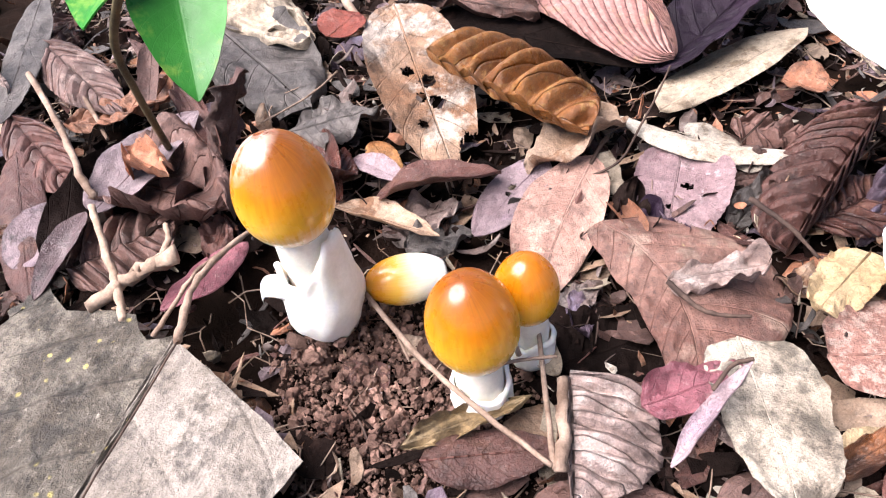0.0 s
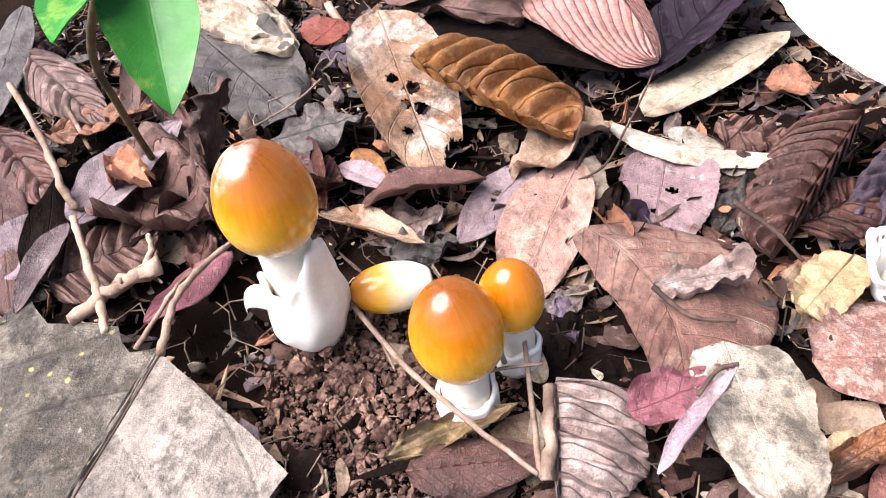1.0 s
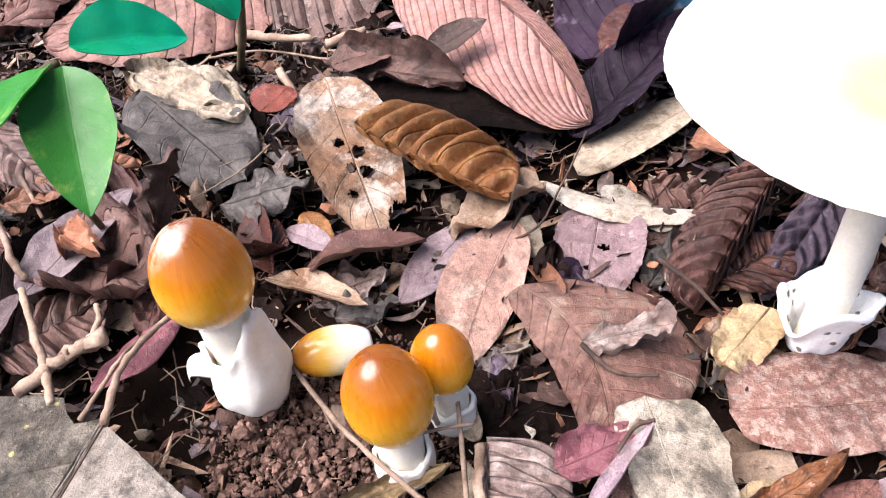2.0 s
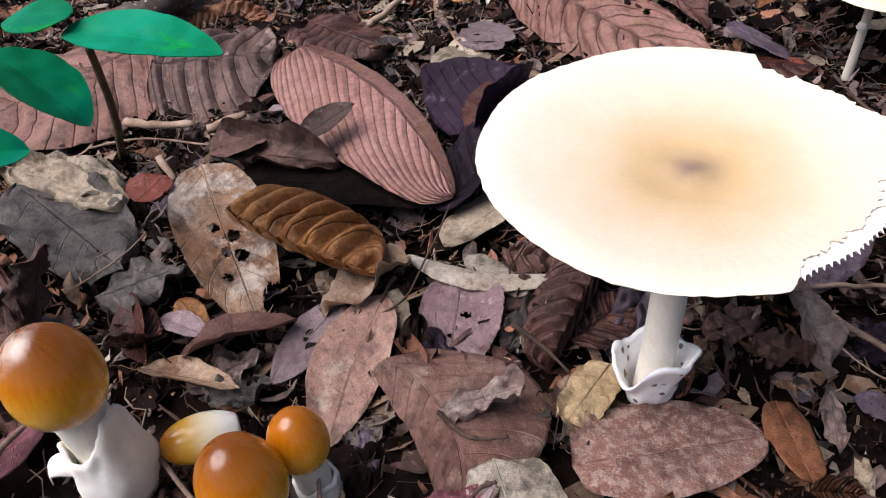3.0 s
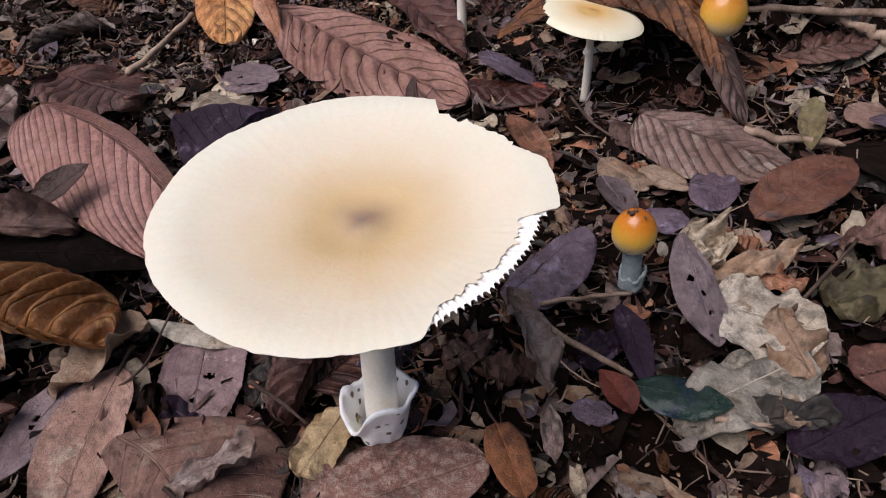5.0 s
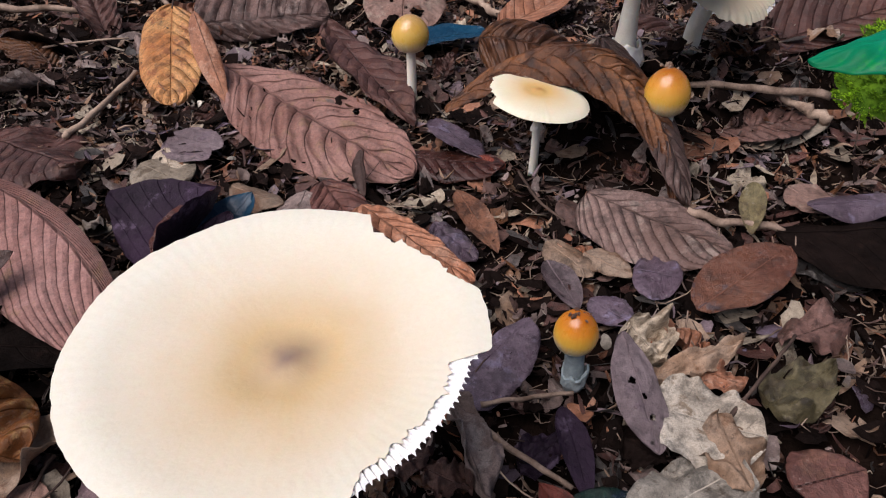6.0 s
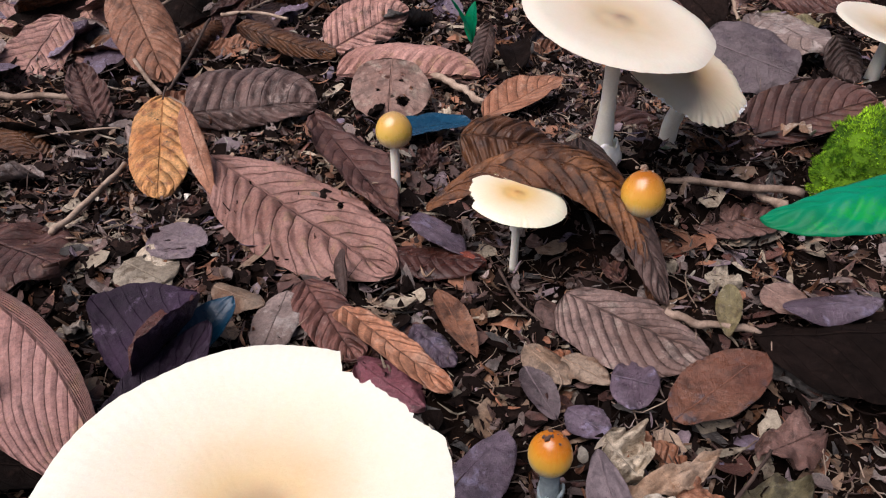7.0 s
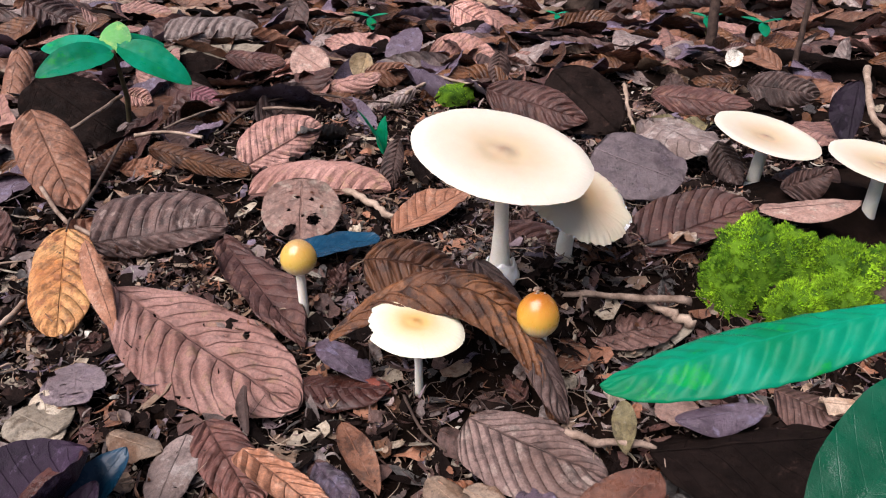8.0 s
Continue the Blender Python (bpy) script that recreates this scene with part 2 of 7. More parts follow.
leaf_mat("leaf_green_dark", (0.005, 0.018, 0.014), (0.008, 0.036, 0.020), (0.012, 0.05, 0.03), 9, 0.3, (0.008, 0.018, 0.04), 0.35, 0.25, coat=0.3)
leaf_mat("leaf_blue", (0.004, 0.028, 0.060), (0.008, 0.052, 0.10), (0.015, 0.07, 0.10), 9, 0.32, spec=0.35, tex=0.4)
leaf_mat("leaf_green_young", (0.02, 0.20, 0.02), (0.07, 0.34, 0.05), (0.13, 0.42, 0.10), 9, 0.42, (0.20, 0.40, 0.06), 0.3, 0.3, spec=0.2, tex=0.2)
leaf_mat("leaf_green_deep", (0.003, 0.07, 0.032), (0.005, 0.12, 0.06), (0.01, 0.15, 0.08), 9, 0.4, vein_amount=0.25, spec=0.3, tex=0.25)


def solid_mat(key, dark, light, scale, rough, fine=500, bump_d=0.0005, bump_s=0.6, sss=0.0, islands=0.0, spec=0.25, mottle=0.25):
    mat, nt, b = nodes_of(key)
    co, rnd = shifted(nt)
    f = grain(nt, co, fine, 5, 0.7)
    col = mix(nt, span(nt, grain(nt, co, scale, 5), 0.36, 0.64), dark, light)
    tone = span(nt, f, 0.3, 0.7, 1 - mottle, 1 + mottle)
    if islands:
        geo = add(nt, "ShaderNodeNewGeometry")
        tone = calc(nt, "MULTIPLY", tone, span(nt, geo.outputs["Random Per Island"], 0.0, 1.0, 1.0 - islands, 1.0 + islands))
    cmb = add(nt, "ShaderNodeCombineXYZ")
    for k in range(3):
        nt.links.new(tone, cmb.inputs[k])
    nt.links.new(mix(nt, 1.0, col, cmb.outputs[0], "MULTIPLY"), b.inputs["Base Color"])
    b.inputs["Roughness"].default_value = rough
    b.inputs["Specular IOR Level"].default_value = spec
    if sss:
        b.inputs["Subsurface Weight"].default_value = sss
        b.inputs["Subsurface Radius"].default_value = (1.0, 0.7, 0.4)
        b.inputs["Subsurface Scale"].default_value = 0.003
    bump(nt, f, bump_s, bump_d, b)
    return mat


def speckled(key, dark, light, speck):
    """Pale skin with scattered small dark holes and dirt."""
    mat = solid_mat(key, dark, light, 80, 0.75, 700, 0.0004, 0.5, 0.15, mottle=0.08)
    nt = mat.node_tree
    b = nt.nodes["Principled BSDF"]
    src = b.inputs["Base Color"].links[0].from_socket
    co, rnd = shifted(nt)
    vs = add(nt, "ShaderNodeTexVoronoi")
    vs.inputs["Scale"].default_value = 210
    nt.links.new(co, vs.inputs["Vector"])
    dots = calc(nt, "MULTIPLY", span(nt, calc(nt, "ADD", vs.outputs["Distance"], calc(nt, "MULTIPLY", grain(nt, co, 400, 2), 0.3)), 0.33, 0.40, 1.0, 0.0), span(nt, grain(nt, co, 90, 2), 0.42, 0.50))
    nt.links.new(mix(nt, dots, src, speck), b.inputs["Base Color"])
    return mat


# Soil brown pushed near black so gaps between leaves read as deep shade.
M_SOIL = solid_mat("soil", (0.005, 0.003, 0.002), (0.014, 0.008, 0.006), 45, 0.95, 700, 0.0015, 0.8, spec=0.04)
M_CLUMP = solid_mat("soil_crumb", (0.07, 0.036, 0.027), (0.27, 0.165, 0.128), 90, 0.95, 1500, 0.0011, 1.0, islands=0.5)
M_TWIG = solid_mat("twig_bark", (0.13, 0.085, 0.06), (0.33, 0.24, 0.185), 90, 0.85, 900, 0.0008)
M_TWIG_PALE = solid_mat("twig_pale", (0.24, 0.165, 0.12), (0.44, 0.33, 0.25), 90, 0.85, 900, 0.0008)
M_TWIG_DARK = solid_mat("twig_dark", (0.035, 0.022, 0.018), (0.10, 0.065, 0.05), 90, 0.8, 900, 0.0008)
M_STEM_GREEN = solid_mat("seedling_stem", (0.035, 0.03, 0.016), (0.10, 0.08, 0.04), 90, 0.6, 900, 0.0004)
M_STIPE = solid_mat("stipe_cream", (0.82, 0.76, 0.64), (0.90, 0.86, 0.76), 70, 0.7, 800, 0.0003, 0.4, 0.2, mottle=0.07)
# Bluish grey puts the shade on the amber mushroom into its stem and sac colour.
M_STIPE_SHADED = solid_mat("stipe_shaded", (0.20, 0.24, 0.25), (0.36, 0.42, 0.43), 150, 0.7, 700, 0.0004, 0.5, 0.1, mottle=0.12)
M_VOLVA = solid_mat("volva_white", (0.84, 0.80, 0.72), (0.93, 0.90, 0.84), 80, 0.75, 700, 0.0004, 0.4, 0.2, mottle=0.05)
M_VOLVA_SPECK = speckled("volva_specked", (0.86, 0.87, 0.88), (0.95, 0.95, 0.95), (0.16, 0.13, 0.12))
M_GILL = solid_mat("gill_white", (0.82, 0.81, 0.79), (0.92, 0.91, 0.89), 120, 0.8, 900, 0.0003, 0.4, 0.1)
M_LICHEN = speckled("lichened_bark", (0.05, 0.038, 0.03), (0.12, 0.095, 0.08), (0.34, 0.33, 0.29))
M_BARK = solid_mat("log_bark", (0.028, 0.019, 0.014), (0.09, 0.062, 0.047), 40, 0.95, 500, 0.002, 0.9)
# Low greens of moss and bed are darkened as shade between the shoots.
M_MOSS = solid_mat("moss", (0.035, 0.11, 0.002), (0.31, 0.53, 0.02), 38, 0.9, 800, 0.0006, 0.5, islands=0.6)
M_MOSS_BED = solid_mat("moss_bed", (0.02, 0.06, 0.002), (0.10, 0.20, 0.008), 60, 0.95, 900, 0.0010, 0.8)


def flat_cap_mat(key, radius, centre, ring, rim):
    """Cap skin coloured by the way out from the cap's middle, as the mushroom grows."""
    mat, nt, b = nodes_of(key)
    tc = add(nt, "ShaderNodeTexCoord")
    sep = add(nt, "ShaderNodeSeparateXYZ")
    nt.links.new(tc.outputs["Object"], sep.inputs[0])
    r = calc(nt, "SQRT", calc(nt, "ADD", calc(nt, "POWER", sep.outputs[0], 2.0), calc(nt, "POWER", sep.outputs[1], 2.0)))
    wob = calc(nt, "MULTIPLY", calc(nt, "SUBTRACT", grain(nt, tc.outputs["Object"], 45, 3), 0.5), 0.3)
    q = calc(nt, "ADD", calc(nt, "DIVIDE", r, radius), wob)
    ramp = add(nt, "ShaderNodeValToRGB")
    nt.links.new(q, ramp.inputs[0])
    el = ramp.color_ramp.elements
    el[0].position, el[0].color = 0.0, (*centre, 1)
    el[1].position, el[1].color = 0.95, (*rim, 1)
    for pos, c in ((0.10, tuple(0.4 * centre[k] + 0.6 * ring[k] for k in range(3))), (0.24, ring), (0.62, tuple(0.35 * ring[k] + 0.65 * rim[k] for k in range(3)))):
        e = el.new(pos)
        e.color = (*c, 1)
    f = grain(nt, tc.outputs["Object"], 700, 4, 0.7)
    nt.links.new(mix(nt, span(nt, f, 0.35, 0.7, 0.0, 0.10), ramp.outputs[0], tuple(0.8 * k for k in ring)), b.inputs["Base Color"])
    b.inputs["Roughness"].default_value = 0.55
    b.inputs["Subsurface Weight"].default_value = 0.12
    b.inputs["Subsurface Scale"].default_value = 0.003
    bump(nt, f, 0.35, 0.0003, b)
    return mat


def egg_mat(key, lo, hi, top, mid, low, rim, patch=True):
    """Young cap: dark at the crown, yellow then cream towards the edge; streaked along its meridians."""
    mat, nt, b = nodes_of(key)
    tc = add(nt, "ShaderNodeTexCoord")
    sep = add(nt, "ShaderNodeSeparateXYZ")
    nt.links.new(tc.outputs["Object"], sep.inputs[0])
    ang = calc(nt, "ARCTAN2", sep.outputs[1], sep.outputs[0])
    cmb = add(nt, "ShaderNodeCombineXYZ")
    nt.links.new(calc(nt, "MULTIPLY", ang, 6.0), cmb.inputs[0])
    nt.links.new(calc(nt, "MULTIPLY", sep.outputs[2], 40.0), cmb.inputs[1])
    streak = grain(nt, cmb.outputs[0], 2.2, 4)
    q = calc(nt, "ADD", span(nt, sep.outputs[2], lo, hi), calc(nt, "MULTIPLY", calc(nt, "SUBTRACT", streak, 0.5), 0.30))
    ramp = add(nt, "ShaderNodeValToRGB")
    nt.links.new(q, ramp.inputs[0])
    el = ramp.color_ramp.elements
    el[0].position, el[0].color = 0.02, (*rim, 1)
    el[1].position, el[1].color = 1.0, (*top, 1)
    for pos, c in ((0.36, low), (0.70, mid)):
        e = el.new(pos)
        e.color = (*c, 1)
    col = ramp.outputs[0]
    if patch:
        lean = calc(nt, "ADD", sep.outputs[2], calc(nt, "MULTIPLY", calc(nt, "SUBTRACT", sep.outputs[1], sep.outputs[0]), 0.55))
        pt = calc(nt, "MULTIPLY", span(nt, grain(nt, tc.outputs["Object"], 140, 4), 0.42, 0.56), span(nt, lean, 0.0135, 0.0175))
        col = mix(nt, calc(nt, "MULTIPLY", pt, 0.75), col, (0.62, 0.50, 0.42))
    nt.links.new(col, b.inputs["Base Color"])
    nt.links.new(span(nt, grain(nt, tc.outputs["Object"], 160, 3), 0.3, 0.7, 0.22, 0.36), b.inputs["Roughness"])
    b.inputs["Coat Weight"].default_value = 0.4
    b.inputs["Coat Roughness"].default_value = 0.22
    b.inputs["Subsurface Weight"].default_value = 0.1
    b.inputs["Subsurface Scale"].default_value = 0.003
    bump(nt, grain(nt, tc.outputs["Object"], 500, 4), 0.25, 0.0003, b)
    return mat


M_EGG = egg_mat("young_cap_orange", -0.016, 0.017, (0.15, 0.038, 0.002), (0.52, 0.165, 0.003), (0.86, 0.46, 0.03), (0.93, 0.86, 0.66), False)
M_EGG_VEIL = egg_mat("young_cap_orange_veiled", -0.016, 0.017, (0.15, 0.038, 0.002), (0.52, 0.165, 0.003), (0.86, 0.46, 0.03), (0.93, 0.86, 0.66), True)
M_EGG_SMALL = egg_mat("young_cap_amber", -0.0065, 0.0105, (0.36, 0.09, 0.006), (0.64, 0.22, 0.01), (0.78, 0.46, 0.07), (0.80, 0.70, 0.45), False)
M_EGG_YELLOW = egg_mat("young_cap_yellow", -0.010, 0.014, (0.40, 0.25, 0.11), (0.62, 0.36, 0.07), (0.70, 0.47, 0.10), (0.78, 0.68, 0.46), False)
M_EGG_BUTTON = egg_mat("young_cap_button", -0.010, 0.014, (0.36, 0.11, 0.012), (0.62, 0.27, 0.03), (0.72, 0.42, 0.07), (0.78, 0.66, 0.42), False)
M_CAP_BIG = flat_cap_mat("open_cap_cream", 0.054, (0.23, 0.155, 0.12), (0.56, 0.40, 0.21), (0.76, 0.70, 0.59))
M_CAP_PALE = flat_cap_mat("open_cap_ivory", 0.052, (0.28, 0.19, 0.13), (0.50, 0.38, 0.24), (0.66, 0.59, 0.49))
M_CAP_BROWN = flat_cap_mat("open_cap_browned", 0.042, (0.26, 0.15, 0.08), (0.50, 0.33, 0.17), (0.70, 0.60, 0.45))
M_CAP_SMALL = flat_cap_mat("open_cap_small", 0.027, (0.42, 0.22, 0.06), (0.62, 0.40, 0.15), (0.80, 0.72, 0.55))


# ---- builders ----
def mesh_of(name, verts, faces, mat, smooth=True, uvs=None):
    me = bpy.data.meshes.new(name)
    me.from_pydata(verts, [], faces)
    if uvs is not None:
        layer = me.uv_layers.new(name="UVMap")
        idx = np.empty(len(me.loops), dtype=np.int32)
        me.loops.foreach_get("vertex_index", idx)
        layer.data.foreach_set("uv", np.asarray(uvs, dtype=np.float32)[idx].ravel())
    if smooth:
        me.polygons.foreach_set("use_smooth", [True] * len(me.polygons))
    me.materials.append(mat)
    me.update()
    return me


def part(name, me, parent, label=""):
    ob = new(name, me)
    ob.parent = parent
    return tagged(ob, label)


def ground_height(x, y):
    """The litter bed: nearly level, with a low mound under the mossy log and a hollow round the young mushrooms."""
    q = min(1.0, max(0.0, (x - 0.20) / 0.06)) * min(1.0, max(0.0, (0.75 - x) / 0.15))
    z = 0.042 * q * q * (3 - 2 * q) * math.exp(-(((y - 0.215) / 0.070) ** 2))
    z -= 0.006 * math.exp(-(((x + 0.145) / 0.05) ** 2) - ((y - 0.0) / 0.05) ** 2)
    z += 0.030 * (noise.noise(Vector((x * 2.1, y * 2.1, 4.0)))) * min(1.0, max(0.0, math.hypot(x - 0.1, y - 0.1) - 0.35) * 2)
    z -= 0.012 * math.exp(-(((x + 0.212) / 0.020) ** 2) - ((y - 0.016) / 0.018) ** 2)
    return z - 0.009


def leaf_mesh(length, width, mat, shape=(0.85, 0.7), bend=0.0, curl=0.0, fold=0.0, corr=0.0, nv=9, slant=0.35, wave=0.0, halves=(1.0, 1.0),
              tear=0.0, cut=(0.0, 1.0), holes=(), shape2=None, twist=0.0, hook=0.0, sweep=0.0, rake=(0.0, 0.0), calm=False, seed=0, res=None, thick=0.0003):
    """A leaf blade along +x with its face up. bend: arch along it; curl: roll of the cross-section (radians, plus is a trough);
    fold: slope of the halves off the midrib; corr: height of the swellings between side veins; hook: how much the tip turns up; sweep: sideways bow of the midrib;
    tear: raggedness of the margin; cut: stretch that is left of it; rake: slant of the cut on either half; holes: (u, v, radius) eaten through."""
    ns, nw = res or ((max(36, nv * 12), 28) if corr else (30, 14))
    if holes or tear > 0.25:
        ns, nw = (max(ns, 120), 52) if holes else (max(ns, 64), 28)
    off = Vector((seed * 7.13 + 0.5, seed * 3.71, 1.7))
    wave, corr = (wave, corr) if calm else (wave * 1.2 + 0.065 * width, corr * 2.3)
    top, uv, spine = [], [], []
    for i in range(ns + 1):
        for j in range(nw + 1):
            v = 2.0 * j / nw - 1.0
            s0, s1 = cut
            if tear:
                s0 += (0.05 * tear + 0.10 * tear * noise.noise(Vector((v * 4.0, 3.0, seed)))) if s0 > 0 else 0
                s1 += (0.10 * tear * noise.noise(Vector((v * 4.0, 9.0, seed)))) if s1 < 1 else 0
            s0 += rake[0 if v < 0 else 1] * abs(v)
            s0 += 0.045 * tear * noise.noise(Vector((v * 24.0, 5.0, seed))) if s0 > 0.1 else 0.0
            s = s0 + (s1 - s0) * i / ns
            form = shape2 if shape2 and v < 0 else shape
            half = width * 0.5 * max(0.0, math.sin(math.pi * min(1.0, max(0.0, s)) ** form[0])) ** form[1] * halves[0 if v < 0 else 1]
            half *= 1.0 + 0.07 * noise.noise(Vector((s * 4.0, 1.0 if v < 0 else 7.0, seed))) + (0.015 + 0.22 * min(0.3, tear)) * noise.noise(Vector((s * 27.0, 1.0 if v < 0 else 7.0, seed)))
            if tear:
                bite = max(0.0, noise.noise(Vector((s * 7.0, 2.0 if v < 0 else 5.0, seed * 1.3))) + 0.1)
                bite += 0.35 * max(0.0, noise.noise(Vector((s * 31.0, 2.0 if v < 0 else 5.0, seed * 1.3))))
                half *= 1.0 - min(0.6, 0.32 * tear * bite)
            half = max(half, 0.0002)
            y, z = v * half, 0.0
            if curl:
                k = curl * half / (width * 0.5)
                a = v * k
                if abs(k) > 1e-3:
                    y, z = half * math.sin(a) / k, half * (1 - math.cos(a)) / k
            z += abs(v) * half * fold
            x = length * s
            if corr:
                ph = nv * (s - slant * 0.5 * abs(v) * (0.7 + 0.3 * abs(v)))
                z += corr * (0.5 + 0.5 * math.cos(2 * math.pi * ph)) ** 0.6 * min(1.0, 3.0 * (1.0 - abs(v)) + 0.25) * min(1.0, 6 * abs(v)) * (0.5 + 0.5 * math.sin(math.pi * s))
            if wave:
                z += wave * abs(v) * (noise.noise(Vector((s * 4.0, v * 1.5, seed)) + off) + 0.5 * noise.noise(Vector((s * 9.0, v * 3.0, seed)) + off))
            z += 0.0006 * noise.noise(Vector((x * 160, y * 160, seed)))
            if not calm:
                z += 0.022 * width * noise.noise(Vector((x * 55, y * 55, seed + 3.0)))
            z += length * hook * max(0.0, s - 0.6) ** 2 / 0.16
            if twist:
                a = twist * (s - 0.5)
                y, z = y * math.cos(a) - z * math.sin(a), y * math.sin(a) + z * math.cos(a)
            y += length * sweep * 4.0 * s * (1.0 - s)
            if abs(bend) > 1e-3:
                rad = length * 0.5 / math.sin(bend / 2)
                a = bend * (s - 0.5)
                x, z = length * 0.5 + (rad + z) * math.sin(a), (rad + z) * math.cos(a) - rad * math.cos(bend / 2)
            if j == nw // 2 and i % 2 == 0:
                spine.append((x, y, z, s))
            top.append((x, y, z))
            uv.append((s, 0.5 * v + 0.5))
    faces = []
    w = nw + 1
    kept = {}
    for i in range(ns):
        for j in range(nw):
            s, v = (i + 0.5) / ns, 2.0 * (j + 0.5) / nw - 1.0
            gone = False
            for hu, hv, hr in holes:
                d = math.hypot((s - hu) * length, (v - hv) * width * 0.5)
                if d < hr * (1.0 + 0.5 * noise.noise(Vector((s * 40, v * 15, seed)))):
                    gone = True
            if not gone:
                kept[(i, j)] = True
                faces.append((i * w + j, (i + 1) * w + j, (i + 1) * w + j + 1, i * w + j + 1))
    n = len(top)
    under = [(x, y, z - thick) for x, y, z in top]
    low = [tuple(n + k for k in reversed(f)) for f in faces]
    rims = []
    for (i, j) in kept:
        a, b, c, d = i * w + j, (i + 1) * w + j, (i + 1) * w + j + 1, i * w + j + 1
        for di, dj, p, q in ((-1, 0, d, a), (1, 0, b, c), (0, -1, a, b), (0, 1, c, d)):
            if (i + di, j + dj) not in kept:
                rims.append((q, p, n + p, n + q))
    me = mesh_of("leaf", top + under, faces + low + rims, LEAF_MATS[mat] if corr else plain_skin(mat, width), True, uv + uv)
    me.set_sharp_from_angle(angle=radians(80))
    return me, spine


def midrib_mesh(spine, radius, mat):
    """The raised rib along the middle of a blade, tapering to its tip."""
    verts, faces, uvs = [], [], []
    for x, y, z, s in spine:
        r = radius * (1.05 - 0.8 * s)
        for a in (0.0, 1.05, 2.09, 3.14, 4.71):
            verts.append((x, y + r * math.cos(a), z + r * 0.7 * math.sin(a)))
            uvs.append((s, 0.5))
    for k in range(len(spine) - 1):
        for j in range(5):
            faces.append((5 * k + j, 5 * (k + 1) + j, 5 * (k + 1) + (j + 1) % 5, 5 * k + (j + 1) % 5))
    return mesh_of("midrib", verts, faces, LEAF_MATS[mat], True, uvs)


def aim(base, tip, roll=0.0):
    """The pose with +x from base to tip and the face turned up, then rolled about the axis."""
    b, t = Vector(base), Vector(tip)
    ax = (t - b).normalized()
    sd = Vector((0, 0, 1)).cross(ax)
    sd = sd.normalized() if sd.length > 1e-4 else Vector((0, 1, 0))
    up = ax.cross(sd)
    m = Matrix((ax, sd, up)).transposed().to_4x4()
    return Matrix.Translation(b) @ m @ Matrix.Rotation(radians(roll), 4, "X")


SEED = [0]


def leaf(label, base, tip, width, mat, roll=0.0, stalk=0.0, name="dead_leaf", category="leaf", group="", **kw):
    SEED[0] += 1
    kw.setdefault("seed", SEED[0])
    length = (Vector(tip) - Vector(base)).length
    me, spine = leaf_mesh(length, width, mat, **kw)
    ob = new(name, me)
    ob.matrix_world = aim(base, tip, roll)
    tagged(ob, label, category, group)
    if width > 0.016:
        part("midrib", midrib_mesh(spine, 0.0003 + 0.0035 * width, mat), ob)
    if stalk:
        part("petiole", tube_mesh([(0.004, 0, 0.0002), (-stalk * 0.5, 0.001, 0.0006), (-stalk, 0.002, 0.0)], [0.0007, 0.0008, 0.0011], LEAF_MATS[mat] if name == "green_leaf" else M_TWIG_DARK), ob)
    return ob


def tube_mesh(points, radii, mat, sides=8, rough=0.12, seed=1):
    """A tapered, slightly knobbly rod along points."""
    pts = [Vector(p) for p in points]
    fine, rr = [], []
    for k in range(len(pts) - 1):
        p0, p1, p2, p3 = pts[max(k - 1, 0)], pts[k], pts[k + 1], pts[min(k + 2, len(pts) - 1)]
        for q in range(6):
            t = q / 6
            fine.append(0.5 * ((2 * p1) + (p2 - p0) * t + (2 * p0 - 5 * p1 + 4 * p2 - p3) * t * t + (3 * p1 - p0 - 3 * p2 + p3) * t ** 3))
            rr.append(radii[k] * (1 - t) + radii[k + 1] * t)
    fine.append(pts[-1])
    rr.append(radii[-1])
    fine = [p + Vector((noise.noise(Vector((k * 0.45, seed, 1))), noise.noise(Vector((k * 0.45, seed, 5))), noise.noise(Vector((k * 0.45, seed, 9))))) * (rr[k] * rough * 3.2) for k, p in enumerate(fine)]
    verts, faces = [], []
    ref = Vector((0.31, 0.22, 0.93))
    for k, p in enumerate(fine):
        d = (fine[min(k + 1, len(fine) - 1)] - fine[max(k - 1, 0)]).normalized()
        a = d.cross(ref).normalized()
        b = d.cross(a)
        for s in range(sides):
            an = 2 * math.pi * s / sides
            r = rr[k] * (1 + rough * noise.noise(Vector((k * 0.7, s * 1.3, seed))) * 2)
            verts.append(p + r * (math.cos(an) * a + math.sin(an) * b))
    for k in range(len(fine) - 1):
        for s in range(sides):
            faces.append((k * sides + s, k * sides + (s + 1) % sides, (k + 1) * sides + (s + 1) % sides, (k + 1) * sides + s))
    faces.append(tuple(range(sides - 1, -1, -1)))
    faces.append(tuple((len(fine) - 1) * sides + s for s in range(sides)))
    return mesh_of("rod", [tuple(v) for v in verts], faces, mat)


def twig(label, points, r0, r1, mat=None, name="twig", rough=0.22):
    SEED[0] += 1
    o = Vector(points[0])
    n = len(points)
    me = tube_mesh([Vector(p) - o for p in points], [r0 + (r1 - r0) * k / (n - 1) for k in range(n)], mat or M_TWIG, 7, rough, SEED[0])
    ob = new(name, me)
    ob.location = o
    return tagged(ob, label, "twig")


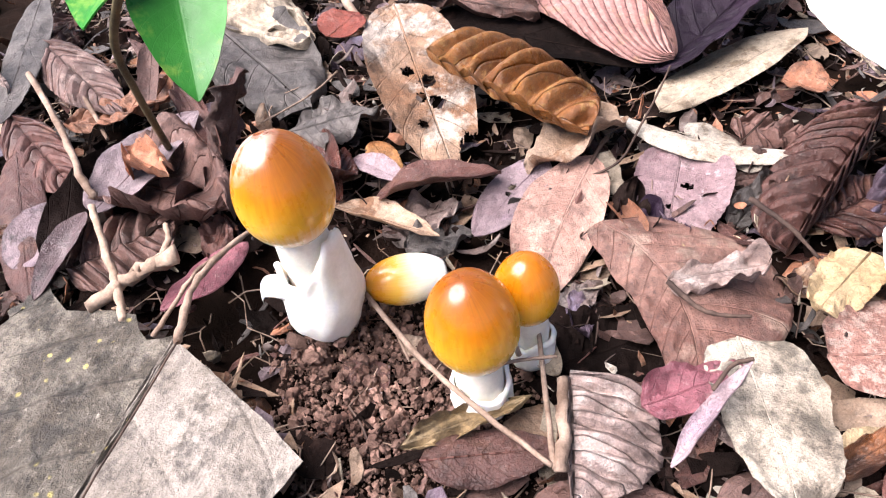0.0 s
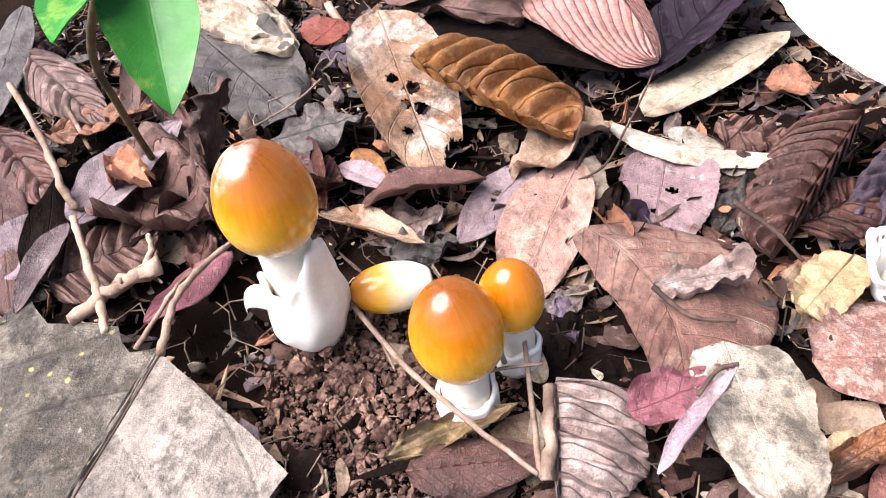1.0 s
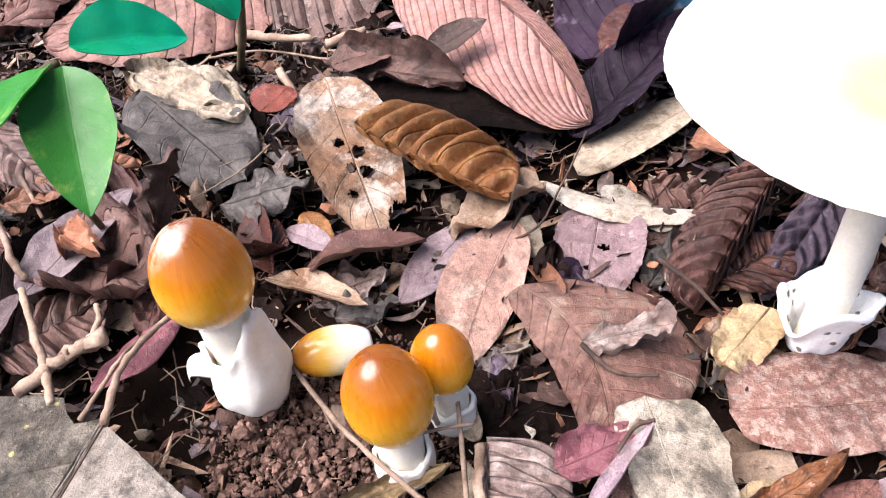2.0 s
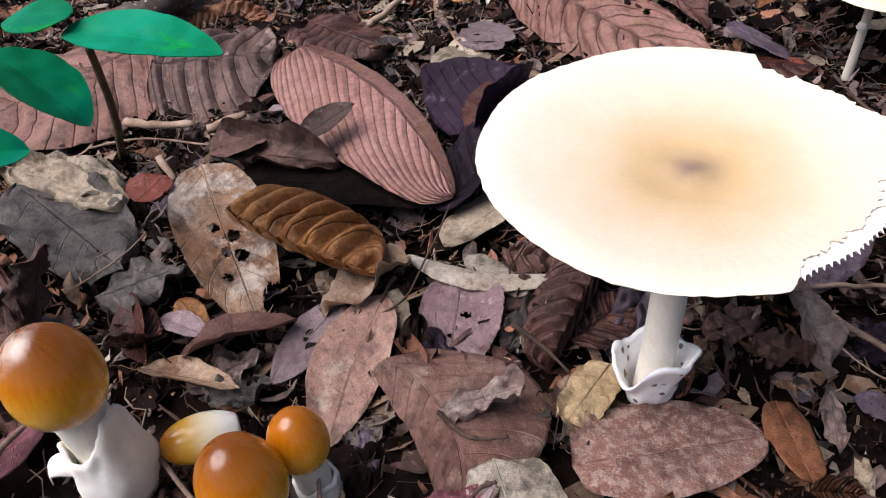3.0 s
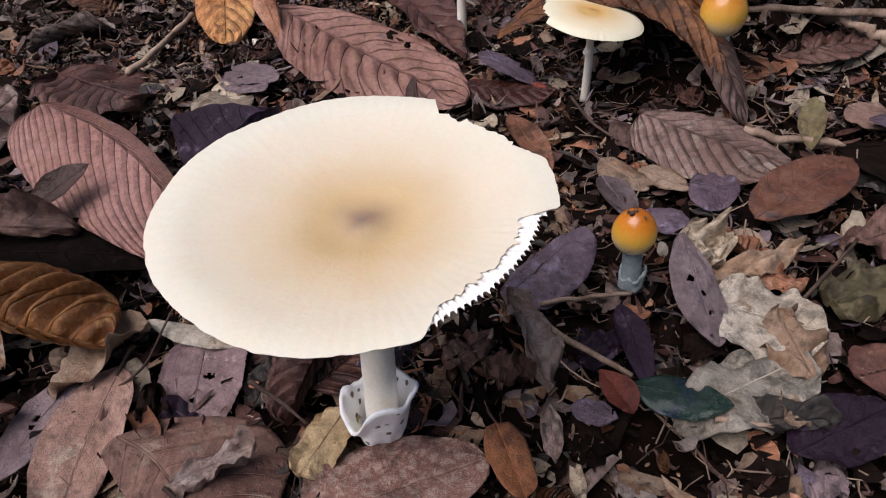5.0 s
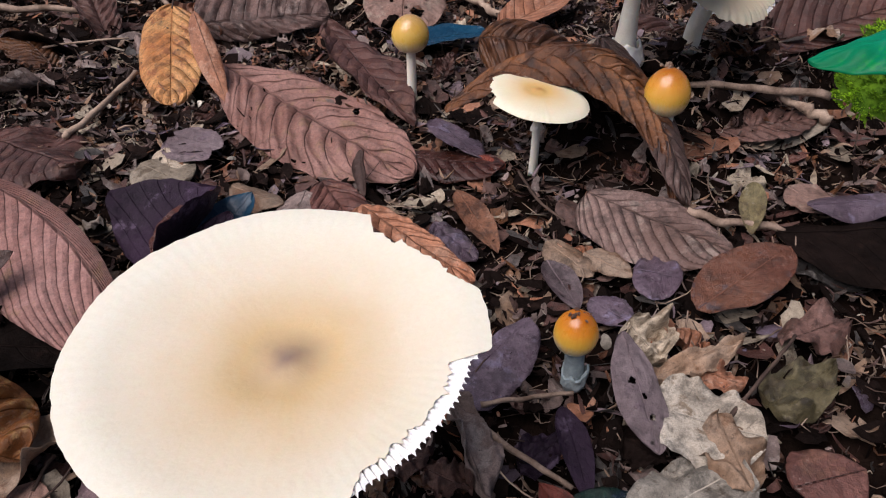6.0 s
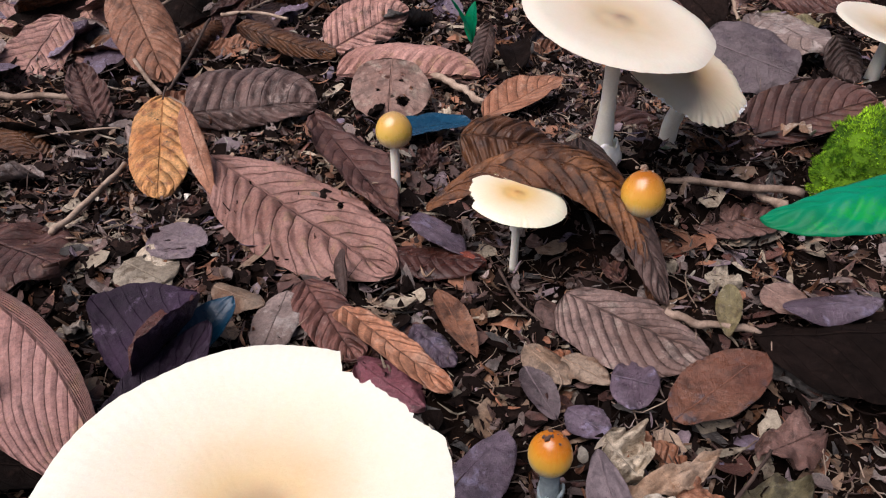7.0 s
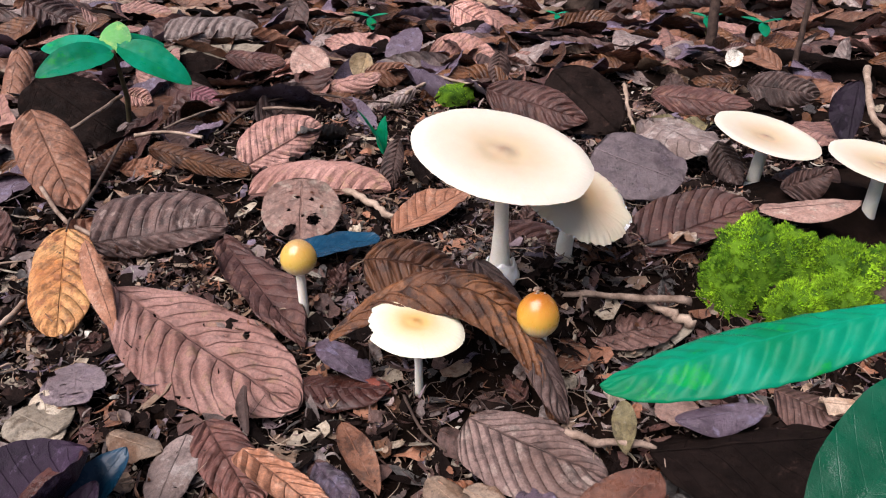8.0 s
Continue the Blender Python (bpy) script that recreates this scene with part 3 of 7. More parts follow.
def lathe_mesh(name, profile, mat, segs=40, wobble=0.0, seed=0, ripple=None):
    """A body of revolution from (radius, height) pairs; ripple(angle, row) scales the radius."""
    verts, faces = [], []
    for k, (r, z) in enumerate(profile):
        for s in range(segs):
            a = 2 * math.pi * s / segs
            q = r * (1 + wobble * noise.noise(Vector((math.cos(a) * 1.3, math.sin(a) * 1.3, z * 60 + seed))))
            if ripple:
                q *= ripple(a, k)
            verts.append((q * math.cos(a), q * math.sin(a), z))
    for k in range(len(profile) - 1):
        for s in range(segs):
            faces.append((k * segs + s, k * segs + (s + 1) % segs, (k + 1) * segs + (s + 1) % segs, (k + 1) * segs + s))
    faces.append(tuple(range(segs - 1, -1, -1)))
    faces.append(tuple((len(profile) - 1) * segs + s for s in range(segs)))
    return mesh_of(name, verts, faces, mat)


def thing(name, label, category, m, group=""):
    ob = new(name)
    ob.empty_display_size = 0.01
    ob.matrix_world = m
    return tagged(ob, label, category, group)

# ---- ground: one sheet of humus, darkened as shade, out to the horizon ----
def ground_sheet():
    xs = [-40, -12, -4, -1.6] + [-1.0 + 0.0125 * k for k in range(0, 50)] + [-0.375 + 0.006 * k for k in range(0, 160)] + [0.585 + 0.0125 * k for k in range(0, 50)] + [1.8, 4, 12, 40]
    ys = [-40, -12, -4, -1.2] + [-0.5 + 0.0125 * k for k in range(0, 27)] + [-0.1625 + 0.006 * k for k in range(0, 115)] + [0.5275 + 0.0125 * k for k in range(0, 79)] + [2.2, 4, 12, 40]
    verts = []
    for y in ys:
        for x in xs:
            near = abs(x) < 1.7 and -1 < y < 1.6
            z = ground_height(x, y) if near else -0.006
            if near:
                z += 0.0045 * noise.noise(Vector((x * 38, y * 38, 0))) + 0.0025 * noise.noise(Vector((x * 95, y * 95, 2))) + 0.002 * noise.noise(Vector((x * 210, y * 210, 5)))
            verts.append((x, y, z))
    w = len(xs)
    faces = [(j * w + i, j * w + i + 1, (j + 1) * w + i + 1, (j + 1) * w + i) for j in range(len(ys) - 1) for i in range(w - 1)]
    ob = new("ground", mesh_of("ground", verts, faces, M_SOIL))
    return tagged(ob, "brown humus soil of the forest floor, darkened as painted shade", "ground", kind="structure")


ground_sheet()


# ---- mushrooms ----
def volva_mesh(r0, r1, height, seed, lobes=0.25, flare=0.0, thick=0.0012, lobe_at=None, mat=None, notch=None):
    """A torn sac: bulb below, open lobed rim above."""
    segs, rows = 56, 12
    verts, faces = [], []
    def ring(k, inner):
        t = k / rows
        for s in range(segs):
            a = 2 * math.pi * s / segs
            c = Vector((math.cos(a) * 1.2, math.sin(a) * 1.2, seed))
            h = height * (1 + lobes * noise.noise(c) * 1.6 + 0.25 * lobes * noise.noise(c * 4))
            if lobe_at is not None:
                h *= 0.8 + 0.45 * max(0.0, math.cos(a - radians(lobe_at))) ** 2
            if notch is not None:
                h *= 1.0 - 0.3 * math.exp(-((math.atan2(math.sin(a - radians(notch)), math.cos(a - radians(notch))) / 0.4) ** 2))
            r = r0 * (0.55 + 0.45 * math.sin(min(1, t * 2.2) * math.pi / 2)) * (1 - t) + r1 * t + flare * max(0, t - 0.7)
            r *= 1 + 0.10 * noise.noise(Vector((math.cos(a) * 2, math.sin(a) * 2, t * 3 + seed)))
            r += 0.0005 * noise.noise(Vector((a * 3, t * 9, seed)))
            r -= thick if inner else 0
            verts.append((r * math.cos(a), r * math.sin(a), h * t + (0.0 if not inner else 0.0005)))
    for k in range(rows + 1):
        ring(k, False)
    for k in range(rows, 1, -1):
        ring(k, True)
    n = len(verts) // segs
    for k in range(n - 1):
        for s in range(segs):
            faces.append((k * segs + s, k * segs + (s + 1) % segs, (k + 1) * segs + (s + 1) % segs, (k + 1) * segs + s))
    faces.append(tuple(range(segs - 1, -1, -1)))
    return mesh_of("volva", verts, faces, mat or M_VOLVA)


def egg_mesh(rx, rz, mat, cut=-0.82, blunt=1.0, seed=0):
    """A closed young cap: an egg with an inrolled lower edge, about its own middle."""
    prof = []
    rows = 30
    a0 = math.asin(cut)
    for k in range(rows + 1):
        a = math.pi / 2 + (a0 - math.pi / 2) * k / rows
        taper = 1.0 - 0.08 * math.sin(a) * blunt
        prof.append((max(0.0001, rx * math.cos(a) * taper), rz * math.sin(a)))
    r, z = prof[-1]
    prof += [(r * 0.86, z - 0.0006), (r * 0.6, z + 0.0004)]
    return lathe_mesh("cap", prof[::-1], mat, 64, 0.02, seed)


def tiny_lumps(place, radius, count, size, seed, flat=0.4):
    """Crumbs on a patch, joined."""
    rnd = random.Random(seed)
    verts, faces = [], []
    for _ in range(count):
        a, r = rnd.uniform(0, 2 * math.pi), radius * math.sqrt(rnd.random())
        x, y = place[0] + r * math.cos(a), place[1] + r * math.sin(a)
        s = size * (0.35 + 2.0 * rnd.random() ** 4)
        lump(verts, faces, (x, y, place[2] + s * flat), s, rnd)
    return verts, faces


def lump(verts, faces, at, s, rnd):
    o = len(verts)
    rows, segs = 5, 7
    q = Euler((rnd.uniform(0, 6), rnd.uniform(0, 6), rnd.uniform(0, 6))).to_matrix()
    sx, sy, sz = rnd.uniform(0.7, 1.2), rnd.uniform(0.7, 1.2), rnd.uniform(0.6, 1.0)
    for k in range(1, rows):
        for j in range(segs):
            a, b = math.pi * k / rows, 2 * math.pi * j / segs
            v = Vector((sx * math.sin(a) * math.cos(b), sy * math.sin(a) * math.sin(b), sz * math.cos(a))) * s * rnd.uniform(0.5, 1.3)
            verts.append(tuple(q @ v + Vector(at)))
    verts.append(tuple(q @ Vector((0, 0, s * sz)) + Vector(at)))
    verts.append(tuple(q @ Vector((0, 0, -s * sz)) + Vector(at)))
    t, b = len(verts) - 2, len(verts) - 1
    for j in range(segs):
        faces.append((t, o + j, o + (j + 1) % segs))
        for k in range(rows - 2):
            faces.append((o + k * segs + j, o + (k + 1) * segs + j, o + (k + 1) * segs + (j + 1) % segs, o + k * segs + (j + 1) % segs))
        faces.append((o + (rows - 2) * segs + j, b, o + (rows - 2) * segs + (j + 1) % segs))


def open_cap(name, radius, mat, parent, at, tilt=(0, 0, 0), dish=0.1, rim_drop=0.03, cuts=(), gill_cuts=(), striae=90, ragged=0.01, seed=0, gills=110, thick=0.05, label="", oval=1.0, off=(0.0, 0.0)):
    """An open cap about its middle: dished skin with a grooved margin, and a fan of gills below it.
    cuts: (from, to, depth) in degrees and parts of the radius, eaten out of the skin; gill_cuts: out of the gills."""
    def reach(a, some, rag=1.0, bite=1.0):
        d = math.degrees(a) % 360
        r = 1.0 + ragged * rag * (noise.noise(Vector((math.cos(a) * 2, math.sin(a) * 2, seed))) * 2 + 0.8 * noise.noise(Vector((a * 14, 0, seed))))
        for lo, hi, depth in some:
            span_ = (hi - lo) % 360
            q = ((d - lo) % 360) / span_
            if q <= 1:
                edge = min(1.0, q * span_ / 10.0, (1 - q) * span_ / 5.0)
                r -= depth * edge * (0.8 + bite * (0.30 * noise.noise(Vector((d * 0.16, 3, seed))) + 0.16 * noise.noise(Vector((d * 0.6, 8, seed)))))
        ox, oy = off
        return radius * r * (1 + (oval - 1) * abs(math.sin(a))) + ox * math.cos(a) + oy * math.sin(a)
    def height(q):
        return radius * (dish * q * q - rim_drop * max(0.0, q - 0.8) ** 2 / 0.04 + 0.018 * math.exp(-(q / 0.09) ** 2) - 0.02 * math.exp(-((q - 0.16) / 0.1) ** 2))
    rows, segs = 26, 300
    verts, faces = [(0, 0, height(0))], []
    for k in range(1, rows + 1):
        q = (k / rows) ** 0.8
        for s in range(segs):
            a = 2 * math.pi * s / segs
            r = reach(a, cuts)
            stri = 0.0013 * radius * math.cos(striae * a) * max(0.0, q - 0.72) / 0.28
            full = reach(a, ())
            verts.append((q * r * math.cos(a), q * r * math.sin(a), height(q * r / full) + stri + 0.00015 * noise.noise(Vector((q * r * math.cos(a) * 90, q * r * math.sin(a) * 90, seed)))))
    for k in range(rows, 0, -2):
        q = (k / rows) ** 0.8
        for s in range(segs):
            a = 2 * math.pi * s / segs
            r, full = reach(a, cuts), reach(a, ())
            verts.append((q * r * math.cos(a) * 0.997, q * r * math.sin(a) * 0.997, height(q * r / full) - radius * (0.006 + 1.6 * thick * (1 - q) ** 2)))
    n = (len(verts) - 1) // segs
    for s in range(segs):
        faces.append((0, 1 + s, 1 + (s + 1) % segs))
    for k in range(n - 1):
        for s in range(segs):
            i, j = 1 + k * segs, 1 + (k + 1) * segs
            faces.append((i + s, j + s, j + (s + 1) % segs, i + (s + 1) % segs))
    skin_mesh = mesh_of(name, verts, faces, mat)
    skin_mesh.set_sharp_from_angle(angle=radians(50))
    cap = part(name, skin_mesh, parent, label)
    cap.matrix_local = pose(*at, *tilt)
    verts, faces = [], []
    pleats, m = gills * 4, 18
    for g in range(pleats):
        a = 2 * math.pi * (g + 0.25 * noise.noise(Vector((g * 1.7, 0, seed)))) / pleats
        edge = g % 4 == 0
        full = reach(a, ())
        r1 = reach(a, gill_cuts, 0.5, 0.25) * (0.972 + 0.012 * noise.noise(Vector((g // 4 * 2.3, 1, seed))))
        bare = reach(a, cuts) < 0.97 * full
        if bare and not edge:
            r1 -= 0.014 * radius
        elif edge and not bare:
            r1 -= 0.016 * radius
        for k in range(m + 1):
            q = 0.12 + (r1 / full - 0.12) * (k / m) ** 0.6
            skin = min(1.0, max(0.0, (q - reach(a, cuts) / full + 0.06) / 0.03))
            zt = height(q) - radius * (0.006 + 1.6 * thick * (1 - q) ** 2) * (1 - skin) - radius * 0.0078 * skin
            deep = 0.07 * math.sin(math.pi * min(1, 0.12 + 0.86 * q)) + 0.006
            short = 1.0 if g // 4 % 2 == 0 or q > 0.5 else 0.35
            verts.append((q * full * math.cos(a), q * full * math.sin(a), zt - radius * deep * ((0.6 * short if edge else 0.03))))
    w = m + 1
    for g in range(pleats):
        h = (g + 1) % pleats
        faces += [(g * w + k, g * w + k + 1, h * w + k + 1, h * w + k) for k in range(w - 1)]
    gl = part("gills", mesh_of("gills", verts, faces, M_GILL, smooth=False), cap, "white crowded gills")
    tagged(gl, kind="stuff")
    return cap


def stem(parent, points, r0, r1, label="", mat=None):
    n = len(points)
    return part("stem", tube_mesh(points, [r0 + (r1 - r0) * k / (n - 1) for k in range(n)], mat or M_STIPE, 18, 0.02, 3), parent, label)


# the large cream mushroom
big = thing("mushroom", "large cream mushroom with eaten cap rim and white volva", "mushroom", pose(0, 0, -0.002), "open mushrooms")
stem(big, [(0.0, 0.0, 0.002), (0.001, 0.000, 0.03), (0.003, 0.003, 0.06), (0.004, 0.005, 0.084)], 0.0056, 0.0050, "pale cream smooth stem")
part("volva", volva_mesh(0.0072, 0.0112, 0.027, 4.0, 0.16, 0.006, 0.0011, 285, M_VOLVA_SPECK, 205), big, "torn white sac with dark specks")
open_cap("cap", 0.0545, M_CAP_BIG, big, (0.004, 0.005, 0.0895), (1.0, -1.0, 0), 0.13, 0.035, cuts=((24, 48, 0.18), (358, 32, 0.14), (268, 334, 0.21)), gill_cuts=((24, 48, 0.21), (358, 32, 0.17), (268, 334, 0.075)), ragged=0.012, seed=2, gills=150, label="cream cap with grey-brown middle and bitten edge", off=(0.0, 0.0045))


def young(name, label, base, rx, rz, zc, cap_mat, stem_r, volva=None, lean=(0, 0), blunt=1.0, seed=0, group="young mushrooms", stem_mat=None):
    ob = thing(name, label, "mushroom", pose(*base), group)
    lx, ly = lean
    stem(ob, [(0, 0, 0.0), (lx * 0.5, ly * 0.5, zc * 0.5), (lx, ly, zc - rz * 0.6)], stem_r * 1.1, stem_r, "white stem", stem_mat)
    cap = part("cap", egg_mesh(rx, rz, cap_mat, -0.82, blunt, seed), ob, "")
    cap.matrix_local = pose(lx, ly, zc, math.degrees(-ly / max(zc, 0.01)), math.degrees(lx / max(zc, 0.01)), seed * 40)
    if volva:
        part("volva", volva_mesh(*volva), ob, "torn white sac")
    return ob


young("young_mushroom", "young orange mushroom with egg-shaped cap and white volva", (-0.1715, 0.0050, -0.003), 0.0131, 0.0168, 0.0585, M_EGG_VEIL, 0.0074, (0.0138, 0.0100, 0.036, 1.0, 0.22, 0.0010, 0.0010, -20), (-0.0005, -0.0005), seed=1)
def flap(parent, at, turn):
    """A tongue of the torn sac that folds outward."""
    verts, faces = [], []
    for i in range(9):
        for j in range(7):
            s, v = i / 8, j / 3 - 1
            w = 0.0046 * (1 - 0.55 * s ** 2) * (1 + 0.12 * noise.noise(Vector((s * 5, v, 2))))
            verts.append((0.0085 * math.sin(1.5 * s), v * w, 0.0045 * math.sin(2.6 * s) - 0.004 * s * s - 0.0022 * v * v))
    for i in range(8):
        for j in range(6):
            faces.append((i * 7 + j, (i + 1) * 7 + j, (i + 1) * 7 + j + 1, i * 7 + j + 1))
    n = len(verts)
    verts += [(x, y, z - 0.0008) for x, y, z in verts]
    faces += [tuple(n + k for k in reversed(f)) for f in faces]
    rim = [k for k in range(7)] + [i * 7 + 6 for i in range(1, 9)] + [56 + k for k in range(5, -1, -1)] + [i * 7 for i in range(7, 0, -1)]
    faces += [(rim[k], rim[(k + 1) % len(rim)], n + rim[(k + 1) % len(rim)], n + rim[k]) for k in range(len(rim))]
    f = part("sac_flap", mesh_of("sac_flap", verts, faces, M_VOLVA), parent, "white torn tongue folded outward")
    f.matrix_local = pose(*at, 0, 0, turn)


first = bpy.data.objects["young_mushroom"]
flap(first, (-0.0085, -0.002, 0.0225), 190)
young("young_mushroom", "young glossy orange mushroom with closed cap by twigs", (-0.1255, -0.0265, -0.002), 0.0118, 0.0162, 0.0345, M_EGG, 0.0062, (0.0094, 0.0080, 0.012, 2.0, 0.2, 0.001), (-0.0005, 0.0025), seed=2)
young("young_mushroom", "smaller young orange mushroom behind its twin", (-0.1107, -0.0120, -0.003), 0.0088, 0.0120, 0.0310, M_EGG, 0.0052, (0.0078, 0.0066, 0.012, 3.0, 0.2, 0.001), (-0.001, 0.001), seed=3)
peel = new("cap_fragment", egg_mesh(0.0080, 0.0138, egg_mat("torn_cap_skin", -0.008, 0.010, (0.52, 0.20, 0.01), (0.74, 0.42, 0.05), (0.90, 0.80, 0.55), (0.92, 0.89, 0.82), False), -0.8, -0.5, 5))
peel.matrix_world = Matrix.Translation((-0.1465, 0.0120, 0.0075)) @ Matrix.Rotation(radians(14), 4, "Z") @ Matrix.Rotation(radians(-82), 4, "Y")
tagged(peel, "torn orange and white cap piece lying on soil", "mushroom", "young mushrooms")
amber = young("young_mushroom", "little amber mushroom with crumbs on its cap", (0.1165, 0.0275, -0.002), 0.0086, 0.0098, 0.0300, M_EGG_SMALL, 0.0038, (0.0052, 0.0050, 0.010, 5.0, 0.6, 0.0008, 0.001, None, M_STIPE_SHADED), (-0.001, 0.002), seed=5, stem_mat=M_STIPE_SHADED)
young("young_mushroom", "small yellow mushroom with rounded cap on thin stem", (0.155, 0.290, -0.001), 0.0122, 0.0125, 0.0465, M_EGG_YELLOW, 0.0030, None, (0.0, 0.0), seed=6)
button = young("young_mushroom", "orange-yellow mushroom button with debris on top", (0.2495, 0.1490, 0.024), 0.0125, 0.0140, 0.0235, M_EGG_BUTTON, 0.0058, None, (0.0, 0.0), seed=7)

sm = thing("mushroom", "small cream mushroom with chipped cap and thin stem", "mushroom", pose(0.186, 0.179, -0.006), "open mushrooms")
stem(sm, [(0, 0, 0), (-0.001, -0.002, 0.025), (-0.004, -0.006, 0.050)], 0.0026, 0.0021, "thin white stem")
open_cap("cap", 0.0290, M_CAP_SMALL, sm, (-0.005, -0.007, 0.0590), (3, 8, 0), -0.10, 0.05, cuts=((120, 185, 0.14),), gill_cuts=((120, 185, 0.14),), striae=60, ragged=0.015, seed=5, gills=70)
ring = part("stem_ring", lathe_mesh("stem_ring", [(0.0023, 0.0), (0.0040, -0.003), (0.0036, -0.0032), (0.0022, -0.001)], M_STIPE, 24, 0.5, 4), sm, "torn ring")
ring.location = (-0.0022, -0.0035, 0.036)

b2 = thing("mushroom", "large pale mushroom behind the golden leaf", "mushroom", pose(0.262, 0.206, 0.036), "open mushrooms")
part("stem", tube_mesh([(0, 0, 0), (-0.002, -0.002, 0.018), (-0.004, -0.005, 0.045), (-0.006, -0.007, 0.09)], [0.0100, 0.0066, 0.0046, 0.0040], M_STIPE, 18, 0.02, 3), b2, "white stem widening to the foot")
part("volva", volva_mesh(0.0150, 0.0092, 0.016, 8.0, 0.25, 0.001), b2, "ragged white sac")
open_cap("cap", 0.0545, M_CAP_PALE, b2, (-0.005, -0.006, 0.095), (13, 4, 0), 0.02, 0.05, ragged=0.012, seed=7, label="broad cream cap with darker middle")

b3 = thing("mushroom", "tilted cream mushroom with wavy cap under its neighbour", "mushroom", pose(0.322, 0.214, 0.034), "open mushrooms")
stem(b3, [(0, 0, 0), (-0.002, -0.004, 0.02), (0.002, -0.012, 0.046)], 0.0060, 0.0050)
open_cap("cap", 0.041, M_CAP_BROWN, b3, (-0.006, -0.016, 0.057), (24, 9, 0), -0.05, 0.06, cuts=((300, 350, 0.10), (200, 240, 0.08)), ragged=0.06, seed=9, striae=50, gills=80)

b4 = thing("mushroom", "pale mushroom with dark-centred cap in the back", "mushroom", pose(0.575, 0.255, 0.012), "open mushrooms")
stem(b4, [(0, 0, 0), (0.002, -0.002, 0.03), (0.004, -0.003, 0.048)], 0.0062, 0.0050)
open_cap("cap", 0.047, M_CAP_PALE, b4, (0.004, -0.003, 0.055), (11, 5, 0), 0.10, 0.05, cuts=((330, 30, -0.12),), ragged=0.014, seed=11)

b5 = thing("mushroom", "pale flat mushroom near the mossy log", "mushroom", pose(0.612, 0.165, 0.001), "open mushrooms")
stem(b5, [(0, 0, 0), (0.0, 0.0, 0.03), (0.0, 0.0, 0.056)], 0.0062, 0.0048)
open_cap("cap", 0.043, M_CAP_PALE, b5, (0.0, 0.0, 0.062), (9, 3, 0), 0.08, 0.04, ragged=0.014, seed=13)


def crumbs_on(ob, at, spread, count, size, mat, seed):
    """Bits of litter that a cap carried up with it."""
    rnd = random.Random(seed)
    for _ in range(count):
        verts, faces = [], []
        lump(verts, faces, (0, 0, 0), size * rnd.uniform(0.5, 1.3), rnd)
        p = part("debris", mesh_of("debris", verts, faces, mat, False), ob)
        p.location = (at[0] + rnd.gauss(0, spread), at[1] + rnd.gauss(0, spread), at[2] - rnd.uniform(0, 0.0008))


crumbs_on(amber, (-0.001, 0.002, 0.0396), 0.0022, 9, 0.0011, M_CLUMP, 3)
crumbs_on(button, (0.001, 0.001, 0.0372), 0.003, 5, 0.0018, M_TWIG_PALE, 4)

# ---- mossy log ----
log = thing("mossy_log", "fallen log coated with bright green moss", "log", pose(0, 0, 0))
part("log_body", tube_mesh([(0.420, 0.150, 0.006), (0.45, 0.133, 0.006), (0.52, 0.090, 0.006), (0.66, 0.01, 0.004)], [0.014, 0.020, 0.024, 0.026], M_BARK, 28, 0.14, 5), log, "dark rotten bark")
CUSHIONS = [(0.442, 0.152, 0.034, 0.030, 0.056), (0.418, 0.148, 0.022, 0.022, 0.036), (0.470, 0.140, 0.030, 0.026, 0.050), (0.495, 0.112, 0.034, 0.028, 0.044), (0.474, 0.100, 0.028, 0.024, 0.030), (0.446, 0.112, 0.026, 0.020, 0.027), (0.535, 0.090, 0.040, 0.032, 0.040), (0.590, 0.055, 0.045, 0.035, 0.038)]


def cushion_at(c, an, el, seed):
    """A point and its outward direction on one domed moss cushion, lumpy all over."""
    x, y, rx, ry, h = c
    d = Vector((math.cos(an) * math.cos(el), math.sin(an) * math.cos(el), math.sin(el)))
    q = 1.0 + 0.16 * noise.noise(d * 2.6 + Vector((seed, 0, 0))) + 0.09 * noise.noise(d * 7.0 + Vector((0, seed, 0)))
    return Vector((x + rx * d.x * q, y + ry * d.y * q, h * d.z * q)), Vector((d.x / rx, d.y / ry, d.z / h)).normalized()


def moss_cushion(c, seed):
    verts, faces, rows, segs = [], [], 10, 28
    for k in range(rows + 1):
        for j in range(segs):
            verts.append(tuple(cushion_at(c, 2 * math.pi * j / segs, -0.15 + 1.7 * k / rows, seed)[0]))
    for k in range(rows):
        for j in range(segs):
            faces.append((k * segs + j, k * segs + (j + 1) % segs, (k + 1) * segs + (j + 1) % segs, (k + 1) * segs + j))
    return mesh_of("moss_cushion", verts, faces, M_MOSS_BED)


